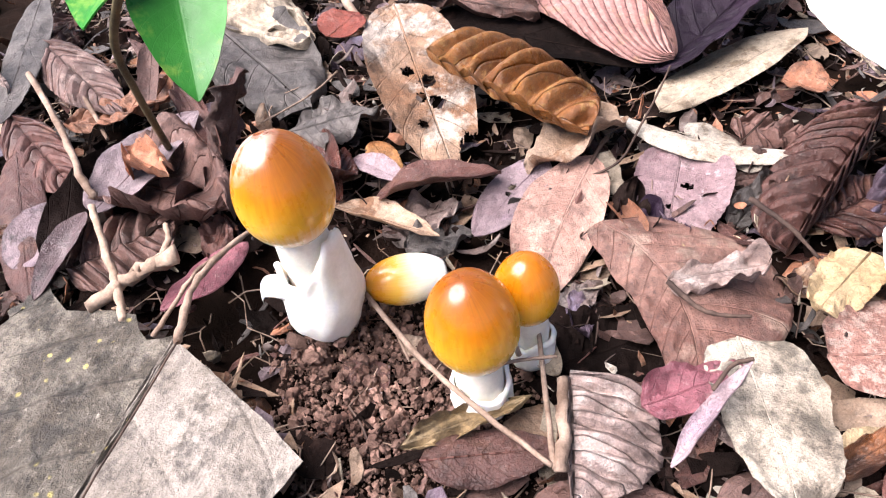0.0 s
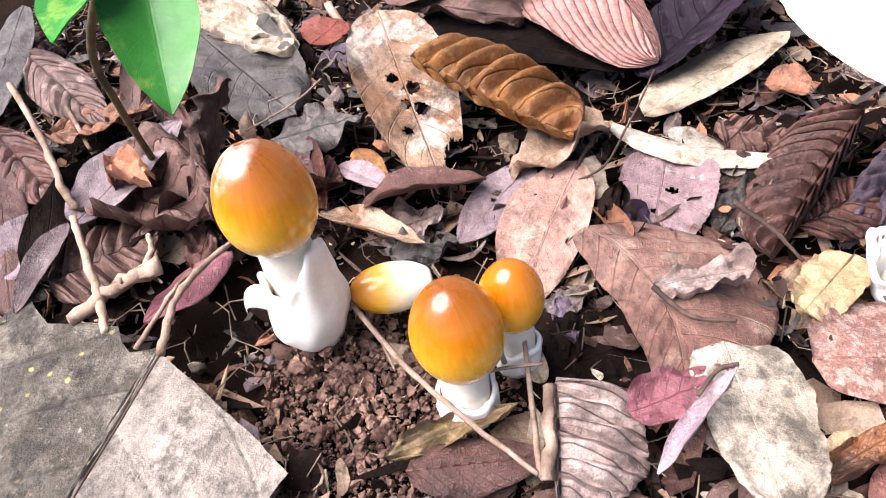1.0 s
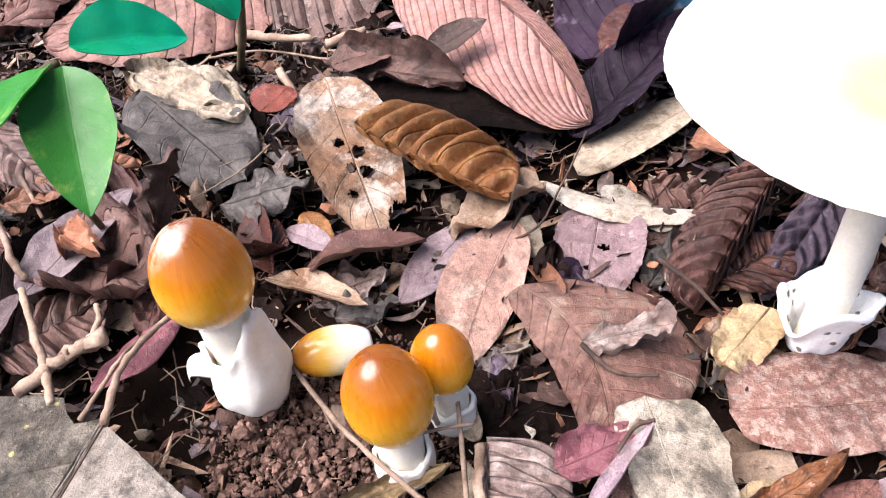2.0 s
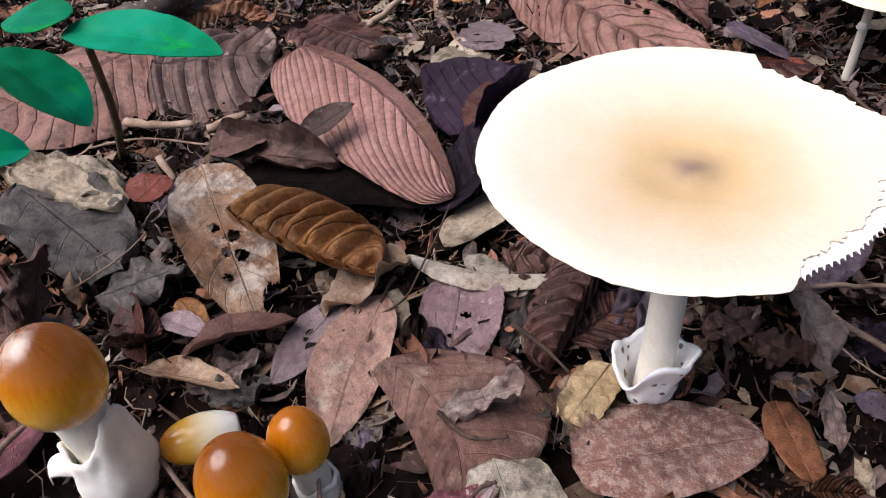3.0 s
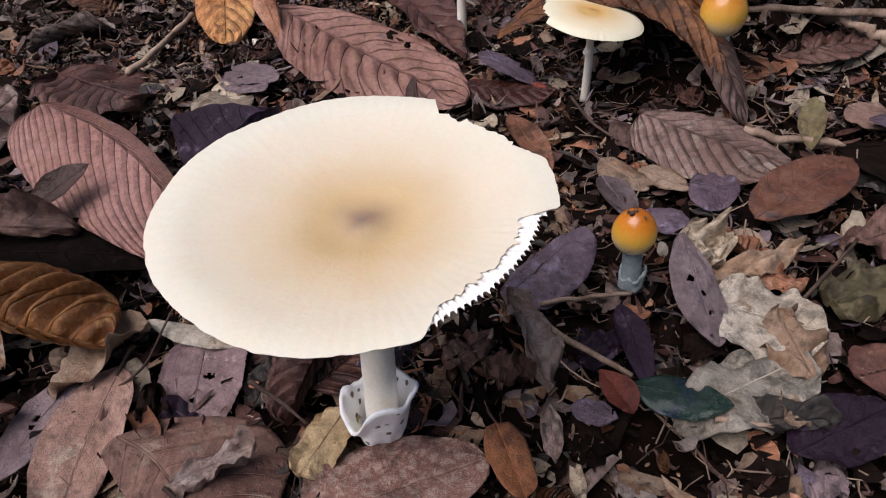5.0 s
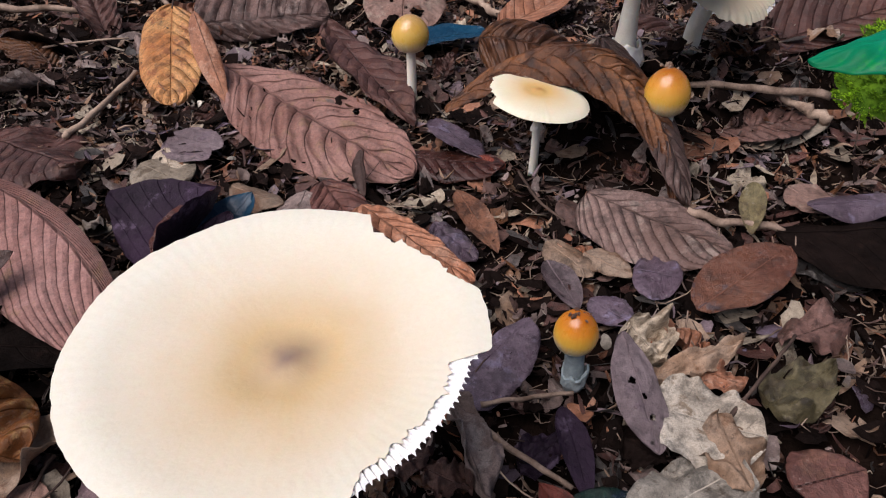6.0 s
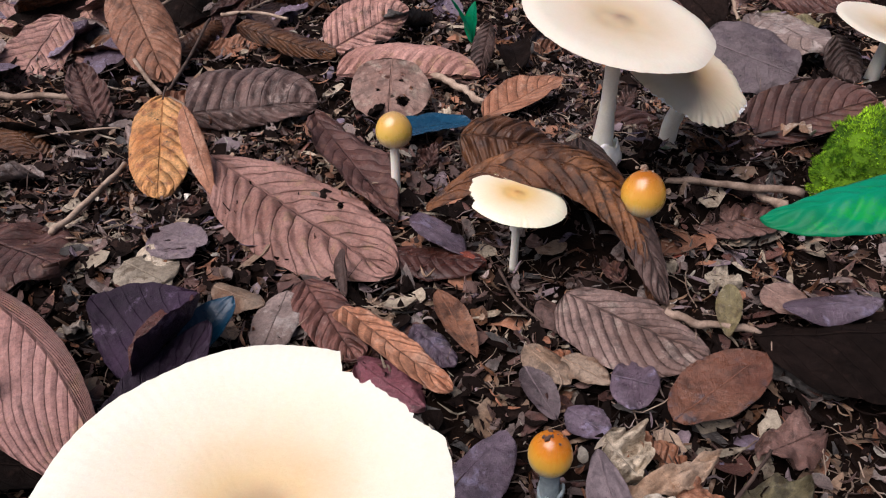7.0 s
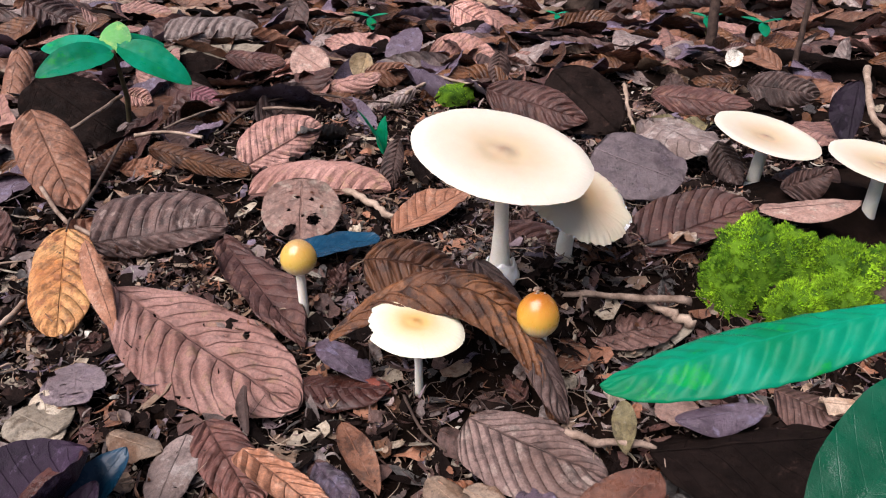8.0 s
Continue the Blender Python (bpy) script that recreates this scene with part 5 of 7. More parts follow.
leaf("orange scrap under the tan leaf", (-0.1645, 0.0885, 0.0010), (-0.1530, 0.0683, 0.0000), 0.0114, "leaf_orange", tear=0.2, shape=(0.8, 0.5))
leaf("lilac-grey scrap of folded leaf", (-0.1702, 0.0783, 0.0020), (-0.1502, 0.0627, 0.0020), 0.0114, "leaf_lilac", fold=0.4)
leaf("dried brown leaf standing folded", (-0.2096, 0.0996, 0.0320), (-0.2225, 0.0838, 0.0020), 0.0232, "leaf_brown", roll=70, curl=1.3, tear=0.2, wave=0.006)
leaf("crumpled brown leaf behind the orange cap", (-0.2299, 0.0894, 0.0040), (-0.2325, 0.0479, 0.0010), 0.0207, "leaf_brown", wave=0.014, tear=0.35, curl=0.8)
leaf("small crumpled tan dead leaf", (-0.2098, 0.1072, 0.0100), (-0.2049, 0.0927, 0.0030), 0.0093, "leaf_tan", roll=40, curl=1.0)
leaf("red-brown leaf scrap with folds", (-0.2155, 0.0518, 0.0020), (-0.2145, 0.0274, 0.0020), 0.0128, "leaf_redbrown", wave=0.008, tear=0.3)
leaf("pale crinkled leaf debris", (-0.1586, 0.0437, -0.0030), (-0.1300, 0.0527, -0.0020), 0.0197, "leaf_greypink", tear=0.6, wave=0.006)
leaf("grey leaf flakes on the soil", (-0.1501, 0.0346, -0.0030), (-0.1263, 0.0384, -0.0020), 0.0148, "leaf_grey", tear=0.6, wave=0.005)
leaf("grey-brown leaf flakes by the pink leaf", (-0.1024, 0.0050, -0.0030), (-0.0864, 0.0112, -0.0020), 0.0109, "leaf_greypink", tear=0.4, wave=0.005)
leaf("reddish leaf scrap by the pink leaf", (-0.0964, 0.0102, -0.0020), (-0.0934, -0.0072, -0.0020), 0.0081, "leaf_purple", tear=0.4, wave=0.004)
leaf("near-black torn leaf mat", (-0.1028, -0.0148, -0.0040), (-0.0694, -0.0052, -0.0030), 0.0284, "leaf_black", tear=0.3, wave=0.006, shape=(0.8, 0.4))
leaf("wrinkled brown leaf roll", (-0.0314, 0.0775, 0.0040), (-0.0002, 0.0631, 0.0030), 0.0200, "leaf_brown", curl=-1.4, wave=0.008, corr=0.002, nv=5, tear=0.2)
leaf("folded russet leaf scrap", (-0.0061, 0.1007, 0.0050), (0.0067, 0.0913, 0.0050), 0.0195, "leaf_russet", fold=0.5, tear=0.25, shape=(0.8, 0.35))
leaf("grey-brown wrinkled dead leaf", (-0.0417, 0.0514, 0.0000), (-0.0135, 0.0548, 0.0010), 0.0162, "leaf_brown", tear=0.35, wave=0.01)
leaf("purple-brown leaf at the foot of the white volva", (-0.0571, 0.0272, 0.0000), (-0.0770, 0.0417, 0.0000), 0.0201, "leaf_plum", wave=0.006, tear=0.2)
leaf("tan leaf in the upper litter", (-0.1550, 0.1750, 0.0160), (-0.1240, 0.1870, 0.0160), 0.0244, "leaf_brown", halves=(1.19, 0.81), roll=10, curl=0.6, tear=0.1)
leaf("pinkish leaf with bold veins by the seedling", (-0.2019, 0.3291, 0.0140), (-0.3229, 0.2465, 0.0060), 0.1407, "leaf_pink", shape=(0.9, 0.5), corr=0.0009, nv=9, curl=-0.3, slant=0.5)
leaf("fallen pale leaf with lichen spots", (-0.2543, 0.2029, 0.0080), (-0.2001, 0.1668, 0.0060), 0.0370, "leaf_cream", tear=0.2, shape=(0.8, 0.45), wave=0.006)

# litter round the large mushroom
leaf("dark reddish leaf with yellow flecks", (-0.1034, 0.3284, 0.0120), (-0.0593, 0.2785, 0.0080), 0.0741, "leaf_redbrown", roll=-8, shape=(0.85, 0.5), wave=0.006, curl=-0.4)
leaf("grey stone-like pale leaf scrap", (-0.0250, 0.2690, 0.0060), (-0.0060, 0.2400, 0.0050), 0.0383, "leaf_cream", halves=(0.83, 1.17), shape=(0.85, 0.45), curl=-0.3)
leaf("violet-grey leaf scrap with pale rim", (-0.0074, 0.2936, 0.0040), (0.0124, 0.2594, 0.0050), 0.0277, "leaf_lilac", tear=0.3)
leaf("reddish leaf under the plum leaf", (0.0042, 0.1981, 0.0230), (-0.0288, 0.1549, 0.0140), 0.0306, "leaf_darkred", roll=25, curl=0.6)
leaf("curled orange-brown leaf like a pod", (0.0340, -0.0170, 0.0090), (0.0310, -0.0440, 0.0070), 0.0165, "leaf_pod", curl=-1.0, fold=0.4, shape=(0.8, 0.4))
leaf("crinkled grey-tan dead leaf", (0.0559, -0.0136, 0.0030), (0.0467, -0.0342, 0.0020), 0.0086, "leaf_greypink", curl=-0.6, wave=0.004)
leaf("pale brown leaf curled round its midrib", (0.0632, 0.0366, 0.0090), (0.0583, -0.0093, 0.0040), 0.0227, "leaf_greypink", roll=-15, curl=1.0, tear=0.3, wave=0.008, halves=(0.3, 1.2), bend=0.4)
leaf("small scarlet leaf with pale veins", (0.0787, -0.0303, 0.0060), (0.0766, -0.0113, 0.0090), 0.0126, "leaf_scarlet", fold=0.45, shape=(0.8, 0.9), nv=10)
leaf("dark green glossy fallen leaf", (0.0842, -0.0193, 0.0060), (0.1089, -0.0426, 0.0090), 0.0191, "leaf_green_dark", curl=-0.4, shape=(0.95, 0.7))
leaf("dusky violet strap-shaped dead leaf", (0.1029, 0.0156, 0.0060), (0.0905, -0.0224, 0.0040), 0.0126, "leaf_plum", curl=0.6, bend=0.3)
leaf("lilac leaf with a row of holes", (0.1378, 0.0285, 0.0200), (0.1232, -0.0181, 0.0060), 0.0204, "leaf_lilac", roll=-10, curl=-0.3, shape=(1.05, 0.6), holes=((0.42, -0.2, 0.0016), (0.55, 0.1, 0.0014), (0.72, 0.2, 0.0014)))
leaf("dark end under the lilac leaf", (0.1173, -0.0042, 0.0030), (0.1265, -0.0196, 0.0020), 0.0170, "leaf_black", wave=0.006)
leaf("large cream decayed leaf, cracked", (0.1330, -0.0010, 0.0080), (0.1630, -0.0290, 0.0070), 0.0387, "leaf_bleached", tear=0.10, wave=0.004, shape=(0.8, 0.35))
leaf("pale skeletal leaf, crumbling", (0.1460, -0.0340, 0.0050), (0.0900, -0.0370, 0.0050), 0.0310, "leaf_bleached", halves=(0.84, 1.16), tear=0.14, wave=0.006, shape=(0.8, 0.4))
leaf("crumbled tan leaf scrap with torn rim", (0.1510, -0.0150, 0.0100), (0.1410, -0.0450, 0.0080), 0.0247, "leaf_tan", tear=0.16, wave=0.008, curl=-0.5)
leaf("pale tan scrap of torn leaf", (0.1232, -0.0512, 0.0040), (0.1386, -0.0510, 0.0040), 0.0167, "leaf_tan", tear=0.4, wave=0.008)
leaf("violet leaf with forked end", (0.0640, 0.0390, 0.0040), (0.1160, 0.0630, 0.0060), 0.0252, "leaf_purple", halves=(1.43, 0.57), curl=-0.3, tear=0.10, shape=(0.8, 0.42))
leaf("rusty brown decayed dead leaf", (0.1610, 0.0136, 0.0050), (0.1761, -0.0052, 0.0040), 0.0154, "leaf_russet", wave=0.006, curl=-0.4)
leaf("long pale twisted leaf", (0.1426, 0.0122, 0.0060), (0.1872, 0.0102, 0.0100), 0.0139, "leaf_tan", curl=-0.8, tear=0.25, wave=0.008, bend=0.3)
leaf("crumpled pale leaf by the little amber mushroom", (0.1487, 0.0383, 0.0120), (0.1546, 0.0178, 0.0040), 0.0285, "leaf_cream", wave=0.018, tear=0.4, curl=0.6)
leaf("dark olive-brown rotted leaf", (0.1751, -0.0176, 0.0050), (0.2157, -0.0126, 0.0050), 0.0254, "leaf_olive", tear=0.12, wave=0.01)
leaf("dull tan worn dead leaf", (0.2070, 0.0056, 0.0060), (0.2438, 0.0041, 0.0060), 0.0235, "leaf_brown", wave=0.008, tear=0.2)
leaf("brown leaf with reddish cast", (0.1569, -0.0483, 0.0060), (0.1855, -0.0535, 0.0060), 0.0303, "leaf_redbrown", curl=-0.4)
leaf("deep purple-brown leaf in shade", (0.1172, -0.0623, 0.0040), (0.1596, -0.0623, 0.0060), 0.0261, "leaf_plum", curl=-0.3, wave=0.005)
leaf("purple-brown scrap of torn leaf", (0.0624, -0.0168, 0.0020), (0.0748, -0.0275, 0.0020), 0.0115, "leaf_purple", tear=0.3)
leaf("dark red-brown leaf in the shade of the cap", (-0.0183, 0.0278, 0.0020), (0.0112, 0.0417, 0.0040), 0.0276, "leaf_redbrown", corr=0.001, nv=7)
leaf("brown leaf scrap under the cap", (0.0302, 0.0205, 0.0010), (0.0539, 0.0266, 0.0020), 0.0202, "leaf_brown", tear=0.3, wave=0.008)
leaf("rough brown scrap of dead leaf", (0.0443, 0.0160, 0.0020), (0.0565, -0.0010, 0.0020), 0.0148, "leaf_brown", tear=0.3, wave=0.01)
leaf("dark wet flake of dead leaf", (0.0768, 0.0017, 0.0010), (0.0988, 0.0055, 0.0020), 0.0165, "leaf_plum", tear=0.3, wave=0.006)
leaf("dark brown ribbed leaf behind the seedling stem", (-0.2000, 0.3000, 0.0100), (-0.1230, 0.2870, 0.0120), 0.1062, "leaf_umber", halves=(1.16, 0.84), roll=6, corr=0.0024, nv=5, curl=-0.5, shape=(0.85, 0.42))
leaf("dull brown leaf with pale spots in the back litter", (-0.2290, 0.2692, 0.0060), (-0.1991, 0.3632, 0.0080), 0.0485, "leaf_brown", curl=-0.5, wave=0.006)
twig("thick dead branch with pale lichen marks", [(-0.2387, 0.3580, 0.0160), (-0.2122, 0.3668, 0.0180), (-0.1929, 0.3967, 0.0200), (-0.1907, 0.4681, 0.0220)], 0.00974, 0.01019, M_LICHEN, name='branch', rough=0.12)

# litter in the middle distance
leaf("orange-tan leaf with dark specks and folded side", (0.0243, 0.4499, 0.0320), (0.0015, 0.3439, 0.0020), 0.0462, "leaf_orange", roll=-4, shape=(0.85, 0.45), nv=9, curl=-0.3, corr=0.0006, stalk=0.012)
leaf("long pink-brown leaf with dark herringbone veins", (0.0434, 0.3816, 0.0090), (0.1142, 0.1914, 0.0030), 0.0833, "leaf_pink", shape=(1.1, 0.65), corr=0.0016, nv=12, curl=-0.25, slant=0.6, holes=((0.6, 0.62, 0.0022),), stalk=0.008)
leaf("dried curled leaf stub standing", (0.0911, 0.2134, 0.0160), (0.0837, 0.1883, 0.0020), 0.0112, "leaf_brown", roll=40, curl=1.4)
leaf("red-brown leaf rolled round crumbs", (0.1290, 0.3969, 0.0180), (0.1407, 0.2510, 0.0020), 0.0476, "leaf_redbrown", roll=-12, curl=0.7, wave=0.008, tear=0.2)
leaf("dark blue-green glossy leaf", (0.1698, 0.3604, 0.0100), (0.2427, 0.3487, 0.0120), 0.0350, "leaf_blue", curl=0.4, shape=(1.0, 0.35))
leaf("round pink leaf riddled with holes", (0.2144, 0.4442, 0.0358), (0.1883, 0.3896, 0.0040), 0.0690, "leaf_pink_pale", roll=-4, shape=(0.85, 0.45), curl=-0.25, nv=9, holes=((0.3, -0.1, 0.0022), (0.35, 0.25, 0.002), (0.22, -0.3, 0.002), (0.25, 0.3, 0.002), (0.66, 0.35, 0.006), (0.45, 0.5, 0.002), (0.5, -0.3, 0.0018), (0.6, 0.05, 0.0018)))
leaf("arched red-brown leaf with parallel ribs", (0.1774, 0.4931, 0.0099), (0.3006, 0.4436, 0.0051), 0.0513, "leaf_pink", roll=45, halves=(0.19, 1.81), corr=0.0010, nv=12, curl=-0.5, bend=0.3, shape=(0.85, 0.5))
leaf("pinkish brown leaf half raised", (0.1949, 0.5723, 0.0060), (0.2856, 0.5783, 0.0362), 0.0617, "leaf_pink", roll=45, halves=(0.66, 1.34), corr=0.0009, nv=9, curl=-0.4, shape=(0.85, 0.5))
leaf("dark golden leaf curled over", (0.1126, 0.6047, 0.0333), (0.1954, 0.5505, 0.0060), 0.0407, "leaf_dark_golden", roll=37, halves=(0.61, 1.39), curl=-1.0, nv=7, shape=(0.8, 0.45))
leaf("large grey-brown ribbed leaf with worn spots", (0.0376, 0.4501, 0.0150), (0.1431, 0.4349, 0.0120), 0.0814, "leaf_umber", roll=34, halves=(0.42, 1.58), curl=-0.5, corr=0.0018, nv=9, shape=(0.8, 0.45), tear=0.05)
leaf("red-brown leaf with orange edge", (0.0214, 0.6675, 0.0698), (0.0354, 0.5533, 0.0040), 0.0615, "leaf_russet", roll=4, curl=-0.5, corr=0.0010, nv=9, shape=(0.8, 0.5))
leaf("slender red leaf running back", (0.2620, 0.3630, 0.0050), (0.3500, 0.3840, 0.0180), 0.0464, "leaf_russet", fold=0.3, shape=(0.95, 0.65), nv=12)
leaf("big ribbed brown leaf standing on edge", (0.1900, 0.2600, 0.0480), (0.2450, 0.2200, 0.0330), 0.0560, "leaf_dark_golden", roll=22, bend=0.9, curl=-0.6, corr=0.0012, nv=10, shape=(0.8, 0.5))
leaf("huge dark golden leaf arched behind the small mushroom", (0.1480, 0.2150, 0.0300), (0.2360, 0.1120, 0.0000), 0.0430, "leaf_dark_golden", roll=8, sweep=0.27, bend=2.0, curl=-0.5, corr=0.0020, nv=15, shape=(0.75, 0.4))
leaf("dry brown leaf standing upright, mottled", (0.2400, 0.2010, 0.0610), (0.2400, 0.1060, 0.0020), 0.0350, "leaf_umber", roll=-14, curl=-0.7, corr=0.0008, nv=12, tear=0.10, bend=0.7, shape=(0.75, 0.45))
leaf("fan-ribbed pinkish brown leaf lying flat", (0.1920, 0.1320, 0.0080), (0.2290, 0.0610, 0.0060), 0.0577, "leaf_fan", halves=(1.16, 0.84), corr=0.0010, nv=10, shape=(0.8, 0.42), slant=0.8, curl=-0.3)
leaf("dark red-brown leaf in the shade behind the stem", (0.3153, 0.2825, 0.0310), (0.3550, 0.2100, 0.0166), 0.0509, "leaf_redbrown", roll=23, curl=-0.5, nv=9, corr=0.001, shape=(0.8, 0.5))
# Added black leaf; its colour deepens the shade below moss and mushroom.
leaf("near-black leaf standing for shade under moss and mushroom", (0.3548, 0.2166, 0.0124), (0.4083, 0.1627, 0.0139), 0.0535, "leaf_black", roll=15, curl=-0.3, shape=(0.85, 0.5))
leaf("small scarlet-brown leaf beside the button", (0.2651, 0.1644, 0.0131), (0.2831, 0.1341, 0.0104), 0.0271, "leaf_russet", roll=14, curl=-0.4, nv=8)
leaf("torn beige leaf among dark litter", (0.3036, 0.1464, 0.0079), (0.3603, 0.1250, 0.0159), 0.0323, "leaf_beige", roll=13, halves=(0.87, 1.13), curl=-0.4, tear=0.3, nv=7)
leaf("smooth oval red-brown leaf", (0.1861, 0.0364, 0.0060), (0.2486, 0.0463, 0.0140), 0.0329, "leaf_smooth", shape=(0.95, 0.55), curl=0.3, nv=5)
leaf("round violet-grey fallen leaf", (0.1789, 0.0725, 0.0050), (0.1944, 0.0556, 0.0060), 0.0338, "leaf_purple", shape=(0.95, 0.45), curl=-0.4)
leaf("small olive-yellow leaf standing", (0.2652, 0.0895, 0.0200), (0.2512, 0.0704, 0.0030), 0.0133, "leaf_olive", roll=20, fold=0.5)
leaf("tan leaf with golden margin, folded", (0.0772, 0.1736, 0.0070), (0.1058, 0.0960, 0.0040), 0.0299, "leaf_russet", corr=0.0007, nv=7, shape=(0.75, 0.5), tear=0.35, curl=0.9, halves=(1.2, 0.6))
leaf("narrow orange-brown dead leaf", (0.1315, 0.1695, 0.0040), (0.1269, 0.1122, 0.0030), 0.0173, "leaf_russet", curl=0.4, tear=0.2)
leaf("purple-brown ribbed leaf scrap", (0.1073, 0.1470, 0.0040), (0.1143, 0.1109, 0.0030), 0.0208, "leaf_purple", corr=0.001, nv=5, curl=-0.7)
leaf("dark dead leaf with white spots", (0.0545, 0.2013, 0.0060), (0.0301, 0.1608, 0.0030), 0.0265, "leaf_greypink", shape=(0.9, 0.5), curl=-0.3)
leaf("maroon ribbed leaf under the spotted one", (0.0656, 0.2067, 0.0050), (0.0727, 0.1369, 0.0010), 0.0307, "leaf_redbrown", corr=0.001, nv=7, shape=(0.85, 0.4))
leaf("violet and dark red leaf near the cap's edge", (0.0723, 0.1358, 0.0020), (0.0911, 0.0948, 0.0000), 0.0302, "leaf_magenta", wave=0.005)
leaf("black cupped leaf with bluish sheen", (-0.0348, 0.1685, 0.0040), (0.0090, 0.1915, 0.0260), 0.0914, "leaf_plum", roll=-20, curl=1.1, shape=(0.9, 0.45))
leaf("dark blue-black cupped dead leaf", (-0.0071, 0.1706, 0.0030), (0.0249, 0.1906, 0.0200), 0.0247, "leaf_blue", roll=10, curl=0.9)
leaf("narrow maroon leaf lying flat", (0.1187, 0.2148, 0.0040), (0.1675, 0.1798, 0.0050), 0.0351, "leaf_darkred", curl=-0.5, shape=(1.0, 0.6))
leaf("small purple pointed dead leaf", (0.1528, 0.2463, 0.0060), (0.1587, 0.1921, 0.0040), 0.0328, "leaf_purple", roll=-20)
leaf("glossy scarlet scrap of leaf", (0.1584, 0.1953, 0.0050), (0.1668, 0.1785, 0.0040), 0.0167, "leaf_scarlet", curl=-0.5)
leaf("pale tan leaf with lobes", (-0.0096, 0.2833, 0.0050), (-0.0114, 0.2326, 0.0030), 0.0234, "leaf_cream", tear=0.3, shape=(0.9, 0.4), curl=-0.3)
leaf("violet-white scrap of torn leaf", (-0.0044, 0.2991, 0.0050), (0.0223, 0.2689, 0.0050), 0.0296, "leaf_lilac", tear=0.35)
leaf("tan curled scrap of leaf", (0.0184, 0.2234, 0.0060), (0.0403, 0.1963, 0.0040), 0.0241, "leaf_tan", curl=-1.0, tear=0.2)
leaf("pinkish leaf scrap with dark vein", (0.1739, 0.1333, 0.0070), (0.1854, 0.1091, 0.0040), 0.0225, "leaf_brown", curl=-0.9)
leaf("tan leaf scrap with pale end", (0.1520, 0.1078, 0.0050), (0.1585, 0.0763, 0.0040), 0.0219, "leaf_tan", tear=0.25, curl=-0.4)
leaf("pale leaf scraps, overlapping", (0.1649, 0.0937, 0.0040), (0.1758, 0.0685, 0.0040), 0.0199, "leaf_tan", tear=0.35)
leaf("lilac scrap with curled rim", (0.1443, 0.0949, 0.0050), (0.1408, 0.0610, 0.0030), 0.0174, "leaf_lilac", curl=0.6, tear=0.2)
leaf("purple leaf scrap beside the amber cap", (0.1495, 0.0649, 0.0030), (0.1570, 0.0423, 0.0030), 0.0211, "leaf_purple", tear=0.25)
leaf("red scrap of leaf behind orange cap", (0.2709, 0.1629, 0.0100), (0.2861, 0.1345, 0.0070), 0.0318, "leaf_scarlet", curl=-0.5, wave=0.004)
# The black of this leaf paints in the shade of the hollow.
leaf("big cupped leaf coloured black as the shaded hollow", (0.2610, 0.0637, 0.0060), (0.3396, 0.0143, 0.0200), 0.0865, "leaf_black", roll=-16, curl=-0.8, shape=(0.85, 0.45))
leaf("purple-grey leaf above the black one", (0.2826, 0.0681, 0.0140), (0.3331, 0.0488, 0.0160), 0.0250, "leaf_purple", curl=-0.8)
leaf("pink leaf scrap behind the green blade", (0.2945, 0.0909, 0.0080), (0.2998, 0.0644, 0.0070), 0.0285, "leaf_pink_pale", tear=0.15)
leaf("dusky leaf with tan rim", (0.3556, 0.0607, 0.0100), (0.3694, 0.0272, 0.0080), 0.0395, "leaf_brown", curl=-0.7)
leaf("tan rolled dead leaf strip", (0.3650, 0.0397, 0.0120), (0.3962, 0.0157, 0.0120), 0.0200, "leaf_tan", curl=-1.2, wave=0.005)
leaf("reddish leaf under the black one", (0.3150, 0.0389, 0.0040), (0.3462, 0.0017, 0.0040), 0.0363, "leaf_redbrown", wave=0.005)
leaf("bark-like dark leaf with pale fungus marks", (0.2517, 0.0498, 0.0030), (0.3057, 0.0114, 0.0030), 0.0344, "leaf_grey", tear=0.3, wave=0.006)
leaf("mottled brown leaf by the mossy log", (0.3411, 0.1808, 0.0160), (0.3795, 0.1635, 0.0200), 0.0392, "leaf_brown", curl=-0.8)
leaf("ribbed brown leaf under the log", (0.2979, 0.1536, 0.0100), (0.3565, 0.1310, 0.0160), 0.0420, "leaf_brown", corr=0.0014, nv=7, tear=0.2)
leaf("pale leaf scraps by the log's foot", (0.2989, 0.1386, 0.0080), (0.3306, 0.1342, 0.0100), 0.0234, "leaf_cream", tear=0.45)
leaf("dark brown leaf resting on the log", (0.3720, 0.2012, 0.0320), (0.4628, 0.1713, 0.0585), 0.0460, "leaf_redbrown", roll=26, halves=(0.67, 1.33), curl=0.3, nv=9, shape=(0.85, 0.5))
leaf("reddish leaf hollow in shade", (0.3280, 0.2661, 0.0260), (0.3677, 0.1978, 0.0320), 0.0515, "leaf_darkred", curl=-0.8, wave=0.006)
leaf("lilac leaf with whitish patches", (0.4488, 0.3294, 0.0564), (0.4854, 0.2559, 0.0422), 0.0759, "leaf_lilac", roll=28, tear=0.10, curl=-0.3, shape=(0.8, 0.4))
leaf("pink-grey narrow leaf behind the log", (0.4850, 0.1800, 0.0460), (0.5690, 0.1510, 0.0460), 0.0414, "leaf_pink_pale", curl=-0.5)
leaf("brown ribbed leaf behind the big cap", (0.5041, 0.5879, 0.0412), (0.5857, 0.4917, 0.0137), 0.0660, "leaf_redbrown", roll=44, corr=0.0016, nv=11, curl=-0.5)
leaf("whitish leaf lying under the grey one", (0.2312, 1.1302, 0.0183), (0.4123, 1.0612, 0.0108), 0.0598, "leaf_cream", roll=16, curl=-0.3)
